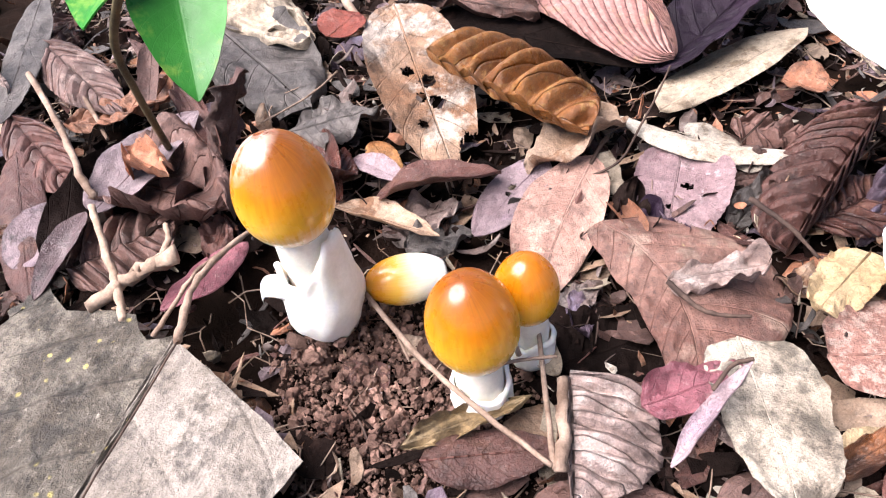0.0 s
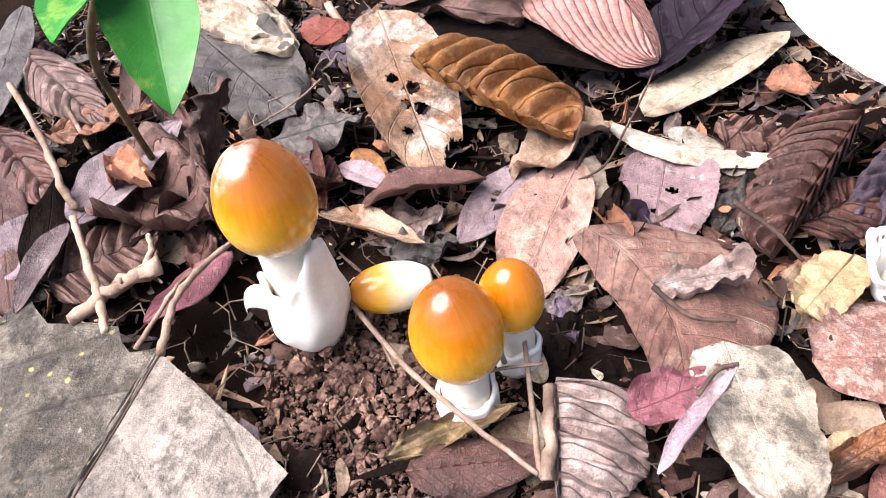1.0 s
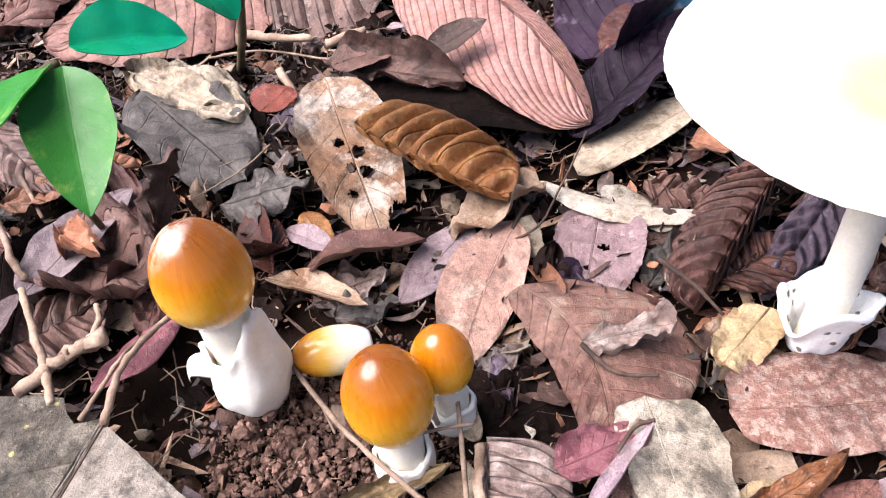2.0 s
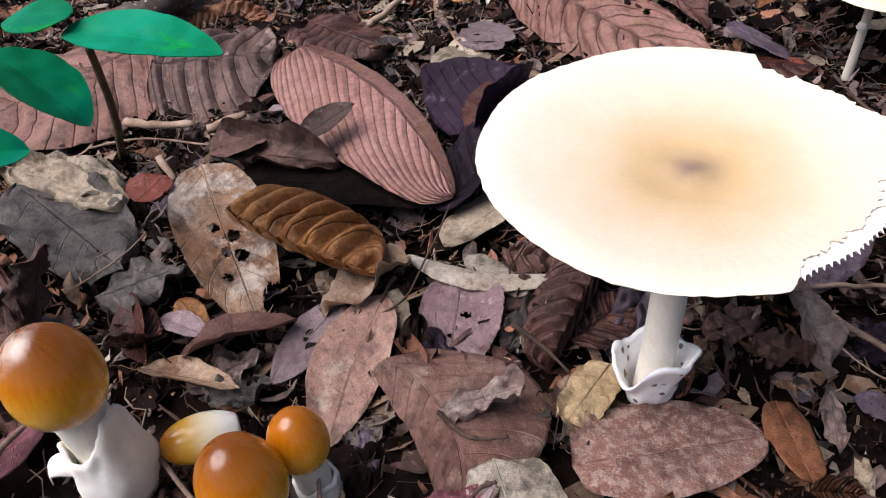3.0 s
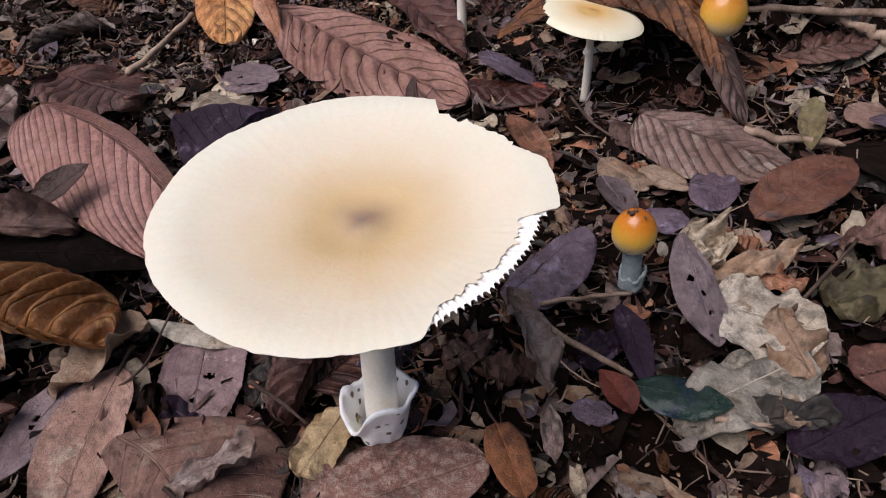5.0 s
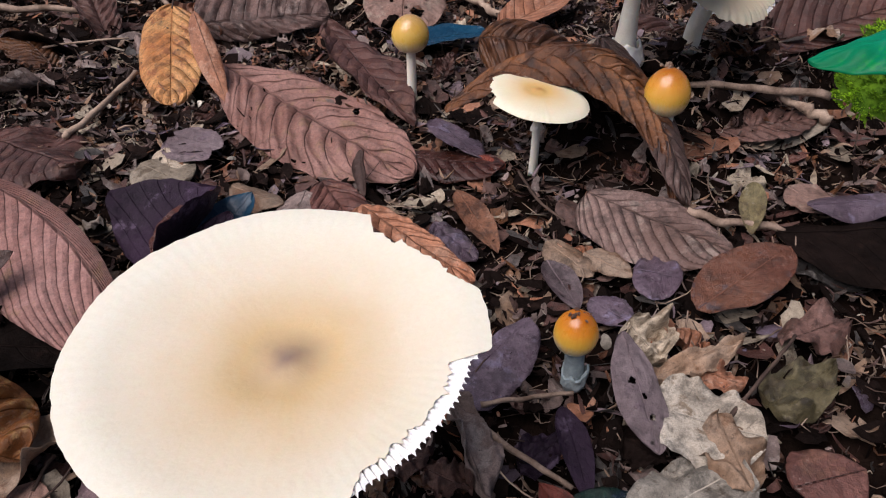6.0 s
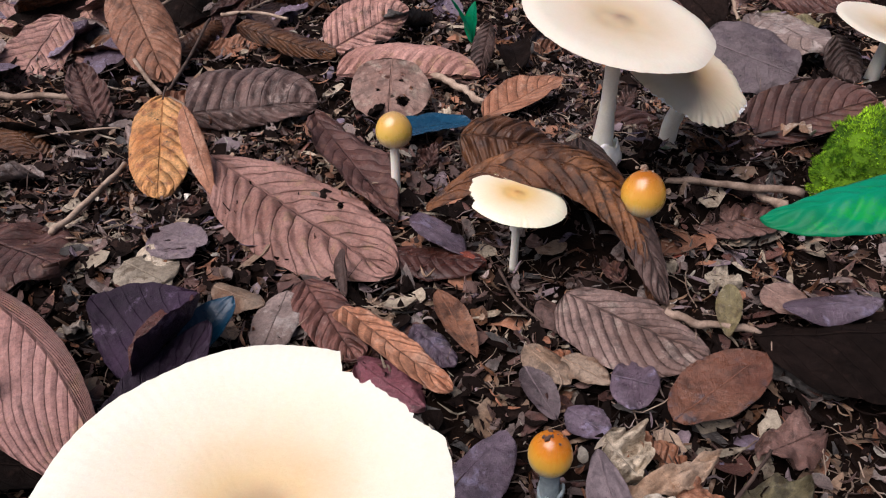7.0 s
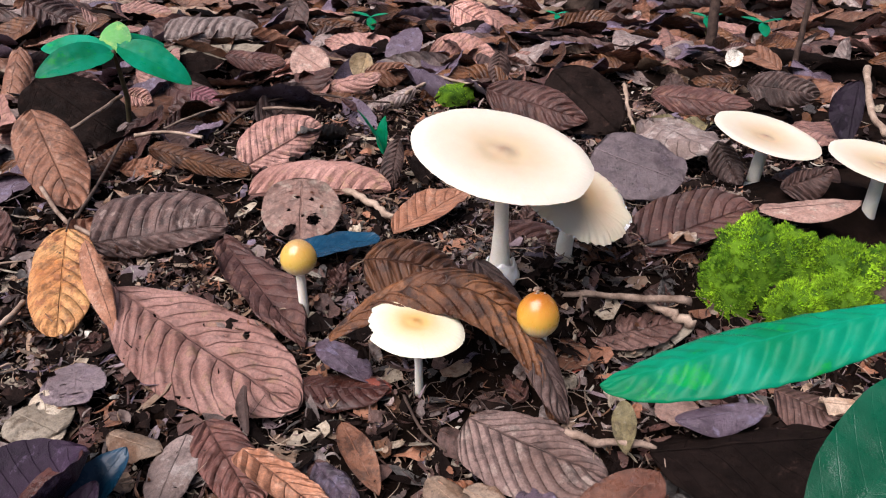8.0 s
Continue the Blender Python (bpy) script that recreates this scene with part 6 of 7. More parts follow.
leaf("yellow leaf standing in the litter", (0.4592, 0.8317, 0.0435), (0.4346, 0.8118, 0.0100), 0.0334, "leaf_yellow", roll=-21, halves=(1.24, 0.76), fold=0.3)
leaf("ribbed pale leaf beside the big cap", (0.5530, 0.2827, 0.0570), (0.5470, 0.2441, 0.0300), 0.0277, "leaf_umber", roll=31, halves=(1.19, 0.81), corr=0.0014, nv=9, curl=-0.4)
leaf("grey-green leaf with lichen", (0.6337, 0.4401, 0.0200), (0.6403, 0.3714, 0.0220), 0.1252, "leaf_olive", tear=0.2, wave=0.006)
leaf("dark grey leaf standing at the back", (0.7779, 0.2938, 0.0812), (0.7518, 0.2735, 0.0200), 0.0342, "leaf_plum", roll=8, halves=(1.47, 0.53), curl=0.4)
leaf("pink-brown leaf at the back", (0.7611, 0.3446, 0.0220), (0.7594, 0.2790, 0.0220), 0.1250, "leaf_pink", curl=-0.4)
leaf("brown ribbed leaf near the small pale mushroom", (0.5851, 0.2335, 0.0300), (0.6435, 0.2187, 0.0340), 0.0619, "leaf_brown", corr=0.0014, nv=7, curl=-0.7)

# crumpled layers at the edges of the view
leaf("dark umber leaf lying under the dead stalk", (-0.3320, 0.1770, 0.0080), (-0.2710, 0.1120, 0.0060), 0.0274, "leaf_umber", curl=-0.5, corr=0.0010, nv=8, tear=0.1)
leaf("weathered grey leaf at the litter's edge", (-0.3450, 0.2150, 0.0120), (-0.3240, 0.1120, 0.0080), 0.0208, "leaf_grey", curl=-0.3, shape=(0.85, 0.5))
leaf("narrow dry brown leaf strip, rolled lengthwise", (-0.2620, 0.1510, 0.0220), (-0.2560, 0.1040, 0.0100), 0.0118, "leaf_brown", curl=1.2, tear=0.1)
leaf("reddish brown leaf strip folded among stalks", (-0.2460, 0.1190, 0.0160), (-0.2180, 0.0740, 0.0100), 0.0128, "leaf_redbrown", halves=(1.15, 0.85), curl=1.0, wave=0.008, tear=0.2)
leaf("crumpled dull brown leaf beside the orange cap", (-0.2680, 0.0760, 0.0080), (-0.2100, 0.0460, 0.0100), 0.0456, "leaf_brown", halves=(0.85, 1.15), wave=0.016, curl=0.7, tear=0.12)
leaf("torn brown leaf scrap with upturned corner", (-0.2510, 0.0720, 0.0180), (-0.2300, 0.0550, 0.0200), 0.0150, "leaf_russet", wave=0.008, curl=0.9, tear=0.25)
leaf("dark ribbed leaf half hidden in shade", (-0.3240, 0.1190, 0.0060), (-0.2750, 0.0670, 0.0040), 0.0237, "leaf_redbrown", halves=(1.14, 0.86), corr=0.0012, nv=7, curl=-0.4)
leaf("deep red-brown leaf lying in the shade", (-0.3110, 0.0950, 0.0060), (-0.2710, 0.0120, 0.0060), 0.0208, "leaf_redbrown", halves=(1.15, 0.85), curl=-0.5, nv=8)
leaf("dusky mauve leaf with a folded margin", (-0.2640, 0.0510, 0.0100), (-0.2690, 0.0130, 0.0080), 0.0118, "leaf_mauve", curl=0.6, fold=0.2)
leaf("mauve-grey ribbed leaf arched far back", (0.2436, 1.1986, 0.0214), (0.4020, 1.1585, 0.0176), 0.0856, "leaf_greypink", roll=50, halves=(0.29, 1.71), corr=0.0022, nv=11, curl=-0.6, shape=(0.8, 0.45))
leaf("dark maroon ribbed leaf standing far back", (0.0554, 1.4503, 0.0668), (0.1488, 1.3912, 0.0103), 0.0986, "leaf_redbrown", roll=37, corr=0.0022, nv=9, curl=-0.6, shape=(0.8, 0.5))
leaf("wine-brown leaf curled in the back litter", (0.2914, 0.9832, 0.0288), (0.3737, 0.9470, 0.0158), 0.0454, "leaf_redbrown", roll=44, halves=(0.79, 1.21), curl=-0.9)
leaf("rosy brown scrap of leaf far back", (0.3777, 0.9151, 0.0419), (0.4119, 0.8684, 0.0121), 0.0628, "leaf_pink_pale", roll=33, curl=-0.4, tear=0.15)
leaf("russet leaf beside the yellow one, ribbed", (0.4402, 0.8030, 0.0241), (0.5060, 0.7775, 0.0292), 0.0421, "leaf_russet", roll=40, halves=(1.23, 0.77), curl=-0.6, corr=0.001, nv=8)
leaf("brown leaf pair curled upright far back", (0.6106, 0.7116, 0.0521), (0.5912, 0.6892, 0.0100), 0.0352, "leaf_brown", roll=-5, curl=-0.8, corr=0.001, nv=9)
leaf("long umber leaf with pale ribs far back", (0.8064, 0.4482, 0.0372), (0.8510, 0.3766, 0.0350), 0.0541, "leaf_umber", roll=45, halves=(0.84, 1.16), corr=0.0020, nv=11, curl=-0.5)
leaf("dark purple-brown leaf arched far back", (0.6821, 0.4890, 0.0323), (0.7546, 0.3970, 0.0305), 0.0536, "leaf_redbrown", roll=36, halves=(0.73, 1.27), curl=-0.7, corr=0.001, nv=8)
leaf("near-black leaf fold in the back litter", (0.5899, 0.5685, 0.0571), (0.6094, 0.4631, 0.0060), 0.0994, "leaf_black", roll=32, curl=-0.6)
leaf("pale crumbly leaf with lichen by the back cap", (0.6130, 0.4160, 0.0300), (0.5970, 0.3200, 0.0300), 0.1149, "leaf_greypink", halves=(0.82, 1.18), wave=0.008, tear=0.15, curl=-0.4)
leaf("ribbed brown leaf under the back caps", (0.5454, 0.2055, 0.0408), (0.5814, 0.1870, 0.0564), 0.0314, "leaf_brown", roll=29, halves=(1.24, 0.76), corr=0.0016, nv=8, curl=-0.6)
leaf("folded russet side of the orange leaf's neighbour", (0.0337, 0.3923, 0.0452), (0.0361, 0.3243, 0.0060), 0.0178, "leaf_russet", roll=2, halves=(1.16, 0.84), curl=-0.6, nv=9, tear=0.1)
leaf("small ribbed brown leaf leaning by the sprout", (0.3246, 0.4708, 0.0454), (0.3007, 0.4464, 0.0040), 0.0228, "leaf_brown", roll=-15, halves=(1.25, 0.75), curl=-0.6, corr=0.001, nv=10)
leaf("dull magenta leaf in the back litter", (0.2029, 0.8183, 0.0282), (0.2319, 0.7907, 0.0100), 0.0347, "leaf_magenta", roll=33, curl=-0.3)
leaf("pink-brown leaf leaning under the seedling", (0.1278, 0.8577, 0.0258), (0.1570, 0.8413, 0.0130), 0.0309, "leaf_pink", roll=41, halves=(0.82, 1.18), corr=0.001, nv=7, curl=-0.4)
leaf("ribbed brown leaf under the seedling's shade", (0.0524, 0.9564, 0.0398), (0.1172, 0.9251, 0.0112), 0.0487, "leaf_redbrown", roll=40, corr=0.0016, nv=8, curl=-0.5)
leaf("tall rosy leaf leaning far back", (0.7559, 1.0855, 0.0524), (0.8033, 1.0191, 0.0145), 0.0727, "leaf_pink", roll=45, corr=0.001, nv=8, curl=-0.4)
leaf("golden-brown curled leaf far back", (0.4876, 1.1468, 0.0348), (0.5864, 1.0943, 0.0236), 0.0475, "leaf_dark_golden", roll=45, halves=(1.14, 0.86), curl=-0.9, corr=0.0012, nv=9)
leaf("pale upturned scrap of leaf far back", (0.8907, 0.5507, 0.0330), (0.9089, 0.5396, 0.0466), 0.0279, "leaf_bleached", roll=54, curl=0.6, tear=0.1)
leaf("dusty mauve leaf with a pale eaten patch", (-0.2580, 0.0460, 0.0140), (-0.2320, 0.0980, 0.0160), 0.0255, "leaf_lilac", halves=(0.88, 1.12), curl=0.4, shape=(0.85, 0.55), holes=((0.62, 0.1, 0.0016), (0.68, -0.1, 0.0012)))

# twigs and stalks
twig("long grey-brown dead stalk leaning through the litter", [(-0.3090, 0.1250, 0.0220), (-0.2840, 0.0910, 0.0220), (-0.2640, 0.0600, 0.0200), (-0.2580, 0.0510, 0.0160)], 0.00130, 0.00140, M_TWIG, rough=0.25)
twig("broken lower length of the dead stalk", [(-0.2540, 0.0430, 0.0200), (-0.2450, 0.0260, 0.0180), (-0.2380, 0.0120, 0.0140), (-0.2340, 0.0010, 0.0100)], 0.00120, 0.00150, M_TWIG_PALE, rough=0.30)
twig("split pale broken stick with rough ends", [(-0.2460, 0.0050, 0.0120), (-0.2360, 0.0130, 0.0140), (-0.2280, 0.0170, 0.0160), (-0.2190, 0.0190, 0.0180)], 0.00210, 0.00280, M_TWIG_PALE, rough=0.40)
twig("slim branch below the curved leaf stalk", [(-0.2200, -0.0090, 0.0140), (-0.2160, 0.0050, 0.0140), (-0.2140, 0.0170, 0.0120), (-0.2100, 0.0250, 0.0100)], 0.00080, 0.00060, M_TWIG, rough=0.30)
twig("pale thin stick under the seedling", [(0.1120, 0.6940, 0.0200), (0.1470, 0.6800, 0.0220), (0.1740, 0.6480, 0.0200)], 0.00220, 0.00160, M_TWIG_PALE, rough=0.25)
twig("thin pale twig slanting behind the seedling", [(0.1440, 0.7020, 0.0200), (0.1800, 0.7160, 0.0250), (0.2130, 0.7180, 0.0300)], 0.00140, 0.00100, M_TWIG_PALE, rough=0.25)
twig("bent white stalk far back", [(0.4460, 0.6880, 0.0200), (0.5090, 0.7210, 0.0250), (0.5290, 0.7090, 0.0220), (0.5480, 0.6650, 0.0200)], 0.00240, 0.00160, M_TWIG_PALE, rough=0.25)
twig("thick pale stick lying by the russet leaf", [(0.2590, 0.4610, 0.0080), (0.2660, 0.4350, 0.0100), (0.2680, 0.4000, 0.0100), (0.2730, 0.3830, 0.0080)], 0.00360, 0.00300, M_TWIG_PALE, rough=0.35)
twig("dark stick crossing the back litter", [(0.2400, 0.7460, 0.0150), (0.2880, 0.7150, 0.0180), (0.3240, 0.6940, 0.0150)], 0.00220, 0.00160, M_TWIG, rough=0.25)
twig("pale forked twig far back", [(0.6390, 0.4930, 0.0500), (0.6150, 0.4580, 0.0350), (0.5940, 0.4240, 0.0200)], 0.00240, 0.00180, M_TWIG_PALE, rough=0.35)
twig("thin dark sapling stem far back", [(1.0630, 0.5590, 0.0000), (1.0660, 0.5600, 0.1200), (1.0600, 0.5650, 0.3200), (1.0700, 0.5600, 0.6000)], 0.00450, 0.00350, M_TWIG_DARK, rough=0.10)
twig("dark sapling stem at the edge of the clearing", [(1.0670, 0.7270, 0.0000), (1.0640, 0.7300, 0.1300), (1.0720, 0.7250, 0.3500), (1.0660, 0.7300, 0.7000)], 0.00900, 0.00700, M_TWIG_DARK, rough=0.10)
twig("short broken prong of pale wood", [(-0.2296, 0.0261, 0.0090), (-0.2274, 0.0319, 0.0120), (-0.2288, 0.0374, 0.0140)], 0.00131, 0.00085, M_TWIG_PALE, rough=0.3)
twig("curved brown leaf stalk rising from the grey leaf", [(-0.2114, -0.0123, 0.0150), (-0.2116, 0.0005, 0.0160), (-0.2106, 0.0150, 0.0140), (-0.2047, 0.0340, 0.0080), (-0.1987, 0.0440, 0.0050)], 0.00128, 0.00088, M_TWIG)
twig("thick dark midrib stalk of the grey leaf", [(-0.2114, -0.0112, 0.0150), (-0.2144, -0.0258, 0.0160), (-0.2171, -0.0386, 0.0170), (-0.2198, -0.0505, 0.0180), (-0.2225, -0.0641, 0.0190)], 0.00032, 0.00033, M_TWIG_DARK, rough=0.1)
twig("long grey twig slanting across the bare soil", [(-0.1612, 0.0093, 0.0080), (-0.1492, -0.0091, 0.0100), (-0.1375, -0.0242, 0.0100), (-0.1238, -0.0391, 0.0120), (-0.1092, -0.0540, 0.0140)], 0.00085, 0.00075, M_TWIG)
twig("thin side shoot of the grey twig", [(-0.1495, -0.0084, 0.0090), (-0.1457, -0.0167, 0.0050)], 0.00049, 0.00032, M_TWIG)
twig("thin twig between the caps", [(-0.1293, -0.0303, 0.0140), (-0.1199, -0.0263, 0.0160), (-0.1048, -0.0248, 0.0160)], 0.00052, 0.00045, M_TWIG)
twig("upright thin stalk beside orange caps", [(-0.1088, -0.0144, 0.0140), (-0.1087, -0.0292, 0.0120), (-0.1086, -0.0547, 0.0140)], 0.00071, 0.00081, M_TWIG)
twig("broken leaf stalk between the orange caps", [(-0.1162, -0.0190, 0.0220), (-0.1150, -0.0228, 0.0140)], 0.00120, 0.00076, M_TWIG_PALE)
twig("red-brown stick beside the ribbed leaf", [(-0.1041, -0.0288, 0.0120), (-0.1049, -0.0409, 0.0120), (-0.1073, -0.0548, 0.0140)], 0.0015, 0.0017, M_TWIG, rough=0.3)
twig("dark crooked twig on the russet leaf", [(-0.0703, 0.0017, 0.0110), (-0.0646, -0.0077, 0.0110), (-0.0591, -0.0111, 0.0110), (-0.0507, -0.0124, 0.0110)], 0.00083, 0.00047, M_TWIG_DARK, rough=0.35)
twig("dark bent twig by the brown leaf", [(-0.0382, 0.0334, 0.0100), (-0.0301, 0.0205, 0.0100), (-0.0237, 0.0104, 0.0060)], 0.00091, 0.00060, M_TWIG_DARK)
twig("curled leaf stalk over the pale leaf", [(-0.0592, -0.0340, 0.0240), (-0.0641, -0.0351, 0.0240), (-0.0700, -0.0405, 0.0220)], 0.00062, 0.00054, M_TWIG_DARK)
twig("thin grey twig over the grey leaf", [(-0.1793, 0.1221, 0.0120), (-0.1892, 0.1066, 0.0120), (-0.2074, 0.0942, 0.0100)], 0.00047, 0.00033, M_TWIG)
twig("thin stick by the dead stalk", [(-0.2955, 0.1309, 0.0070), (-0.2736, 0.0987, 0.0050)], 0.00112, 0.00081, M_TWIG)
twig("root-like twig by the seedling", [(-0.2090, 0.2366, 0.0070), (-0.1894, 0.2265, 0.0070), (-0.1702, 0.2238, 0.0060)], 0.00253, 0.00186, M_TWIG_PALE)
twig("short pale broken stick", [(-0.1624, 0.2154, 0.0060), (-0.1407, 0.2227, 0.0080)], 0.00229, 0.00170, M_TWIG_PALE)
twig("short pale stub by the round red leaf", [(-0.1835, 0.1893, 0.0090), (-0.1749, 0.1723, 0.0050)], 0.00230, 0.00168, M_TWIG_PALE)
twig("thin grey rootlet over litter", [(-0.2233, 0.2120, 0.0080), (-0.1933, 0.2121, 0.0080), (-0.1496, 0.1906, 0.0090), (-0.1109, 0.1839, 0.0140)], 0.00075, 0.00043, M_TWIG)
twig("fine dark stalk across the tan leaf tip", [(-0.0833, 0.0576, 0.0030), (-0.0712, 0.0643, 0.0060), (-0.0477, 0.1055, 0.0120)], 0.00054, 0.00036, M_TWIG_DARK)
twig("brown twig under the large cap", [(0.0677, 0.0274, 0.0050), (0.0756, 0.0065, 0.0060), (0.0873, -0.0164, 0.0060)], 0.00154, 0.00099, M_TWIG)
twig("white hair-like dry stalk", [(0.0671, 0.0018, 0.0060), (0.0699, -0.0092, 0.0060), (0.0773, -0.0196, 0.0050)], 0.00041, 0.00020, M_TWIG_PALE)
twig("reddish rootlet by the amber mushroom", [(0.0761, 0.0314, 0.0030), (0.0936, 0.0261, 0.0040), (0.1117, 0.0213, 0.0030)], 0.00124, 0.00079, M_TWIG)
twig("dark twig crossing the litter", [(0.1519, -0.0182, 0.0070), (0.1806, -0.0076, 0.0090), (0.2093, 0.0034, 0.0100)], 0.00095, 0.00070, M_TWIG_DARK)
twig("broken end of brown stick", [(0.1021, -0.0423, 0.0050), (0.1174, -0.0529, 0.0050)], 0.00122, 0.00083, M_TWIG)
twig("grey straight stick on the litter", [(-0.1142, 0.5801, 0.0080), (-0.0610, 0.5525, 0.0090), (-0.0110, 0.5220, 0.0090)], 0.00317, 0.00241, M_TWIG)
twig("thin pale stick slanting", [(-0.0637, 0.3202, 0.0060), (-0.0405, 0.3493, 0.0080), (-0.0134, 0.3906, 0.0100)], 0.00211, 0.00182, M_TWIG_PALE)
twig("fine pale dry leaf stalk", [(-0.0944, 0.4693, 0.0060), (-0.0585, 0.4713, 0.0080), (-0.0116, 0.4599, 0.0090)], 0.00107, 0.00067, M_TWIG_PALE)
twig("pale wormy twig looping over red leaf", [(0.1171, 0.7906, 0.0400), (0.0688, 0.7347, 0.0320), (0.0213, 0.6768, 0.0260), (0.0125, 0.6030, 0.0200), (0.0230, 0.5182, 0.0140), (0.0433, 0.4718, 0.0100)], 0.00236, 0.00186, M_TWIG)
twig("short branch of the looping twig", [(0.0380, 0.6636, 0.0240), (0.0489, 0.6293, 0.0180)], 0.00173, 0.00140, M_TWIG)
twig("dark thin twig rising to the loop", [(0.0335, 0.5168, 0.0120), (0.0641, 0.5860, 0.0180), (0.0956, 0.6691, 0.0240)], 0.00147, 0.00150, M_TWIG_DARK)
twig("grey twig lying far back", [(0.1119, 0.7329, 0.0120), (0.1509, 0.7095, 0.0120), (0.1794, 0.6742, 0.0120)], 0.00292, 0.00191, M_TWIG_PALE)
twig("thin dark arched rootlet", [(0.1996, 0.6893, 0.0060), (0.2575, 0.7305, 0.0200), (0.3263, 0.7369, 0.0240), (0.3889, 0.7020, 0.0160), (0.4276, 0.6988, 0.0080)], 0.00164, 0.00111, M_TWIG_DARK)
twig("thin stick by the arched leaf", [(0.1759, 0.7378, 0.0100), (0.2231, 0.7744, 0.0140)], 0.00202, 0.00178, M_TWIG)
twig("dead branch beside the orange egg cap", [(0.2974, 0.1895, 0.0260), (0.3265, 0.1590, 0.0300), (0.3608, 0.1322, 0.0300)], 0.00227, 0.00237, M_TWIG, rough=0.3)
twig("pale broken branch end", [(0.3407, 0.1524, 0.0260), (0.3500, 0.1359, 0.0220), (0.3552, 0.1246, 0.0180)], 0.00260, 0.00363, M_TWIG_PALE, rough=0.4)
twig("dead twig under the black leaf", [(0.2330, 0.0988, 0.0050), (0.2439, 0.0837, 0.0050), (0.2675, 0.0658, 0.0050)], 0.00247, 0.00195, M_TWIG, rough=0.3)
twig("grey stick in the dark hollow", [(0.2673, 0.0407, 0.0060), (0.2901, 0.0235, 0.0070), (0.3077, 0.0049, 0.0090)], 0.00199, 0.00138, M_TWIG)
twig("grey twig at the hollow's edge", [(0.3097, 0.0253, 0.0140), (0.3129, 0.0058, 0.0100)], 0.00187, 0.00125, M_TWIG)
twig("fine rootlet across the litter", [(0.1721, 0.1718, 0.0040), (0.1664, 0.1407, 0.0050), (0.1702, 0.1198, 0.0040)], 0.00099, 0.00060, M_TWIG_DARK)
twig("thin white dry leaf stalk", [(0.5026, 0.7585, 0.0160), (0.5370, 0.7378, 0.0160), (0.5545, 0.6837, 0.0140)], 0.00241, 0.00194, M_TWIG_PALE)
twig("bark-brown stick standing at the back", [(0.9662, 0.3929, 0.0500), (0.8702, 0.3244, 0.0300), (0.8182, 0.2718, 0.0200)], 0.00439, 0.00370, M_TWIG_PALE)
# Black leaf in place of the dark cave between the back leaves.
leaf("curled leaf coloured black as a shaded gap in the back litter", (0.0330, 0.8365, 0.0614), (0.1088, 0.7336, 0.0022), 0.1141, "leaf_black", roll=17, curl=-0.5, shape=(0.85, 0.5))
leaf("deep brown ribbed leaf by the looping twig", (0.1693, 0.9871, 0.0180), (0.2277, 0.7794, 0.0120), 0.0802, "leaf_redbrown", roll=12, corr=0.002, nv=9, curl=-0.6, shape=(0.85, 0.5))
leaf("rosy red crinkled leaf beside the orange button", (0.2715, 0.1625, 0.0060), (0.2900, 0.1386, 0.0060), 0.0339, "leaf_scarlet", corr=0.0012, nv=6, curl=-0.4, tear=0.15)
leaf("pale torn scrap by the upright leaf", (0.2523, 0.1387, 0.0040), (0.2701, 0.1317, 0.0050), 0.0195, "leaf_cream", tear=0.45, wave=0.006)
leaf("white torn scrap of decayed leaf", (0.2762, 0.1165, 0.0040), (0.2903, 0.1012, 0.0050), 0.0217, "leaf_cream", tear=0.4, wave=0.005)
leaf("domed brown leaf under the dead branch", (0.3198, 0.1909, 0.0080), (0.3805, 0.1659, 0.0090), 0.0658, "leaf_umber", curl=-1.0, corr=0.001, nv=9, shape=(0.85, 0.45))
leaf("dark curled leaf under the pale caps", (0.3242, 0.2663, 0.0160), (0.3852, 0.2100, 0.0180), 0.0519, "leaf_redbrown", roll=8, curl=-0.9)
leaf("grey ribbed scrap at the clearing's edge", (0.3083, 0.1609, 0.0060), (0.3530, 0.1610, 0.0080), 0.0336, "leaf_greypink", corr=0.0016, nv=6, tear=0.25)

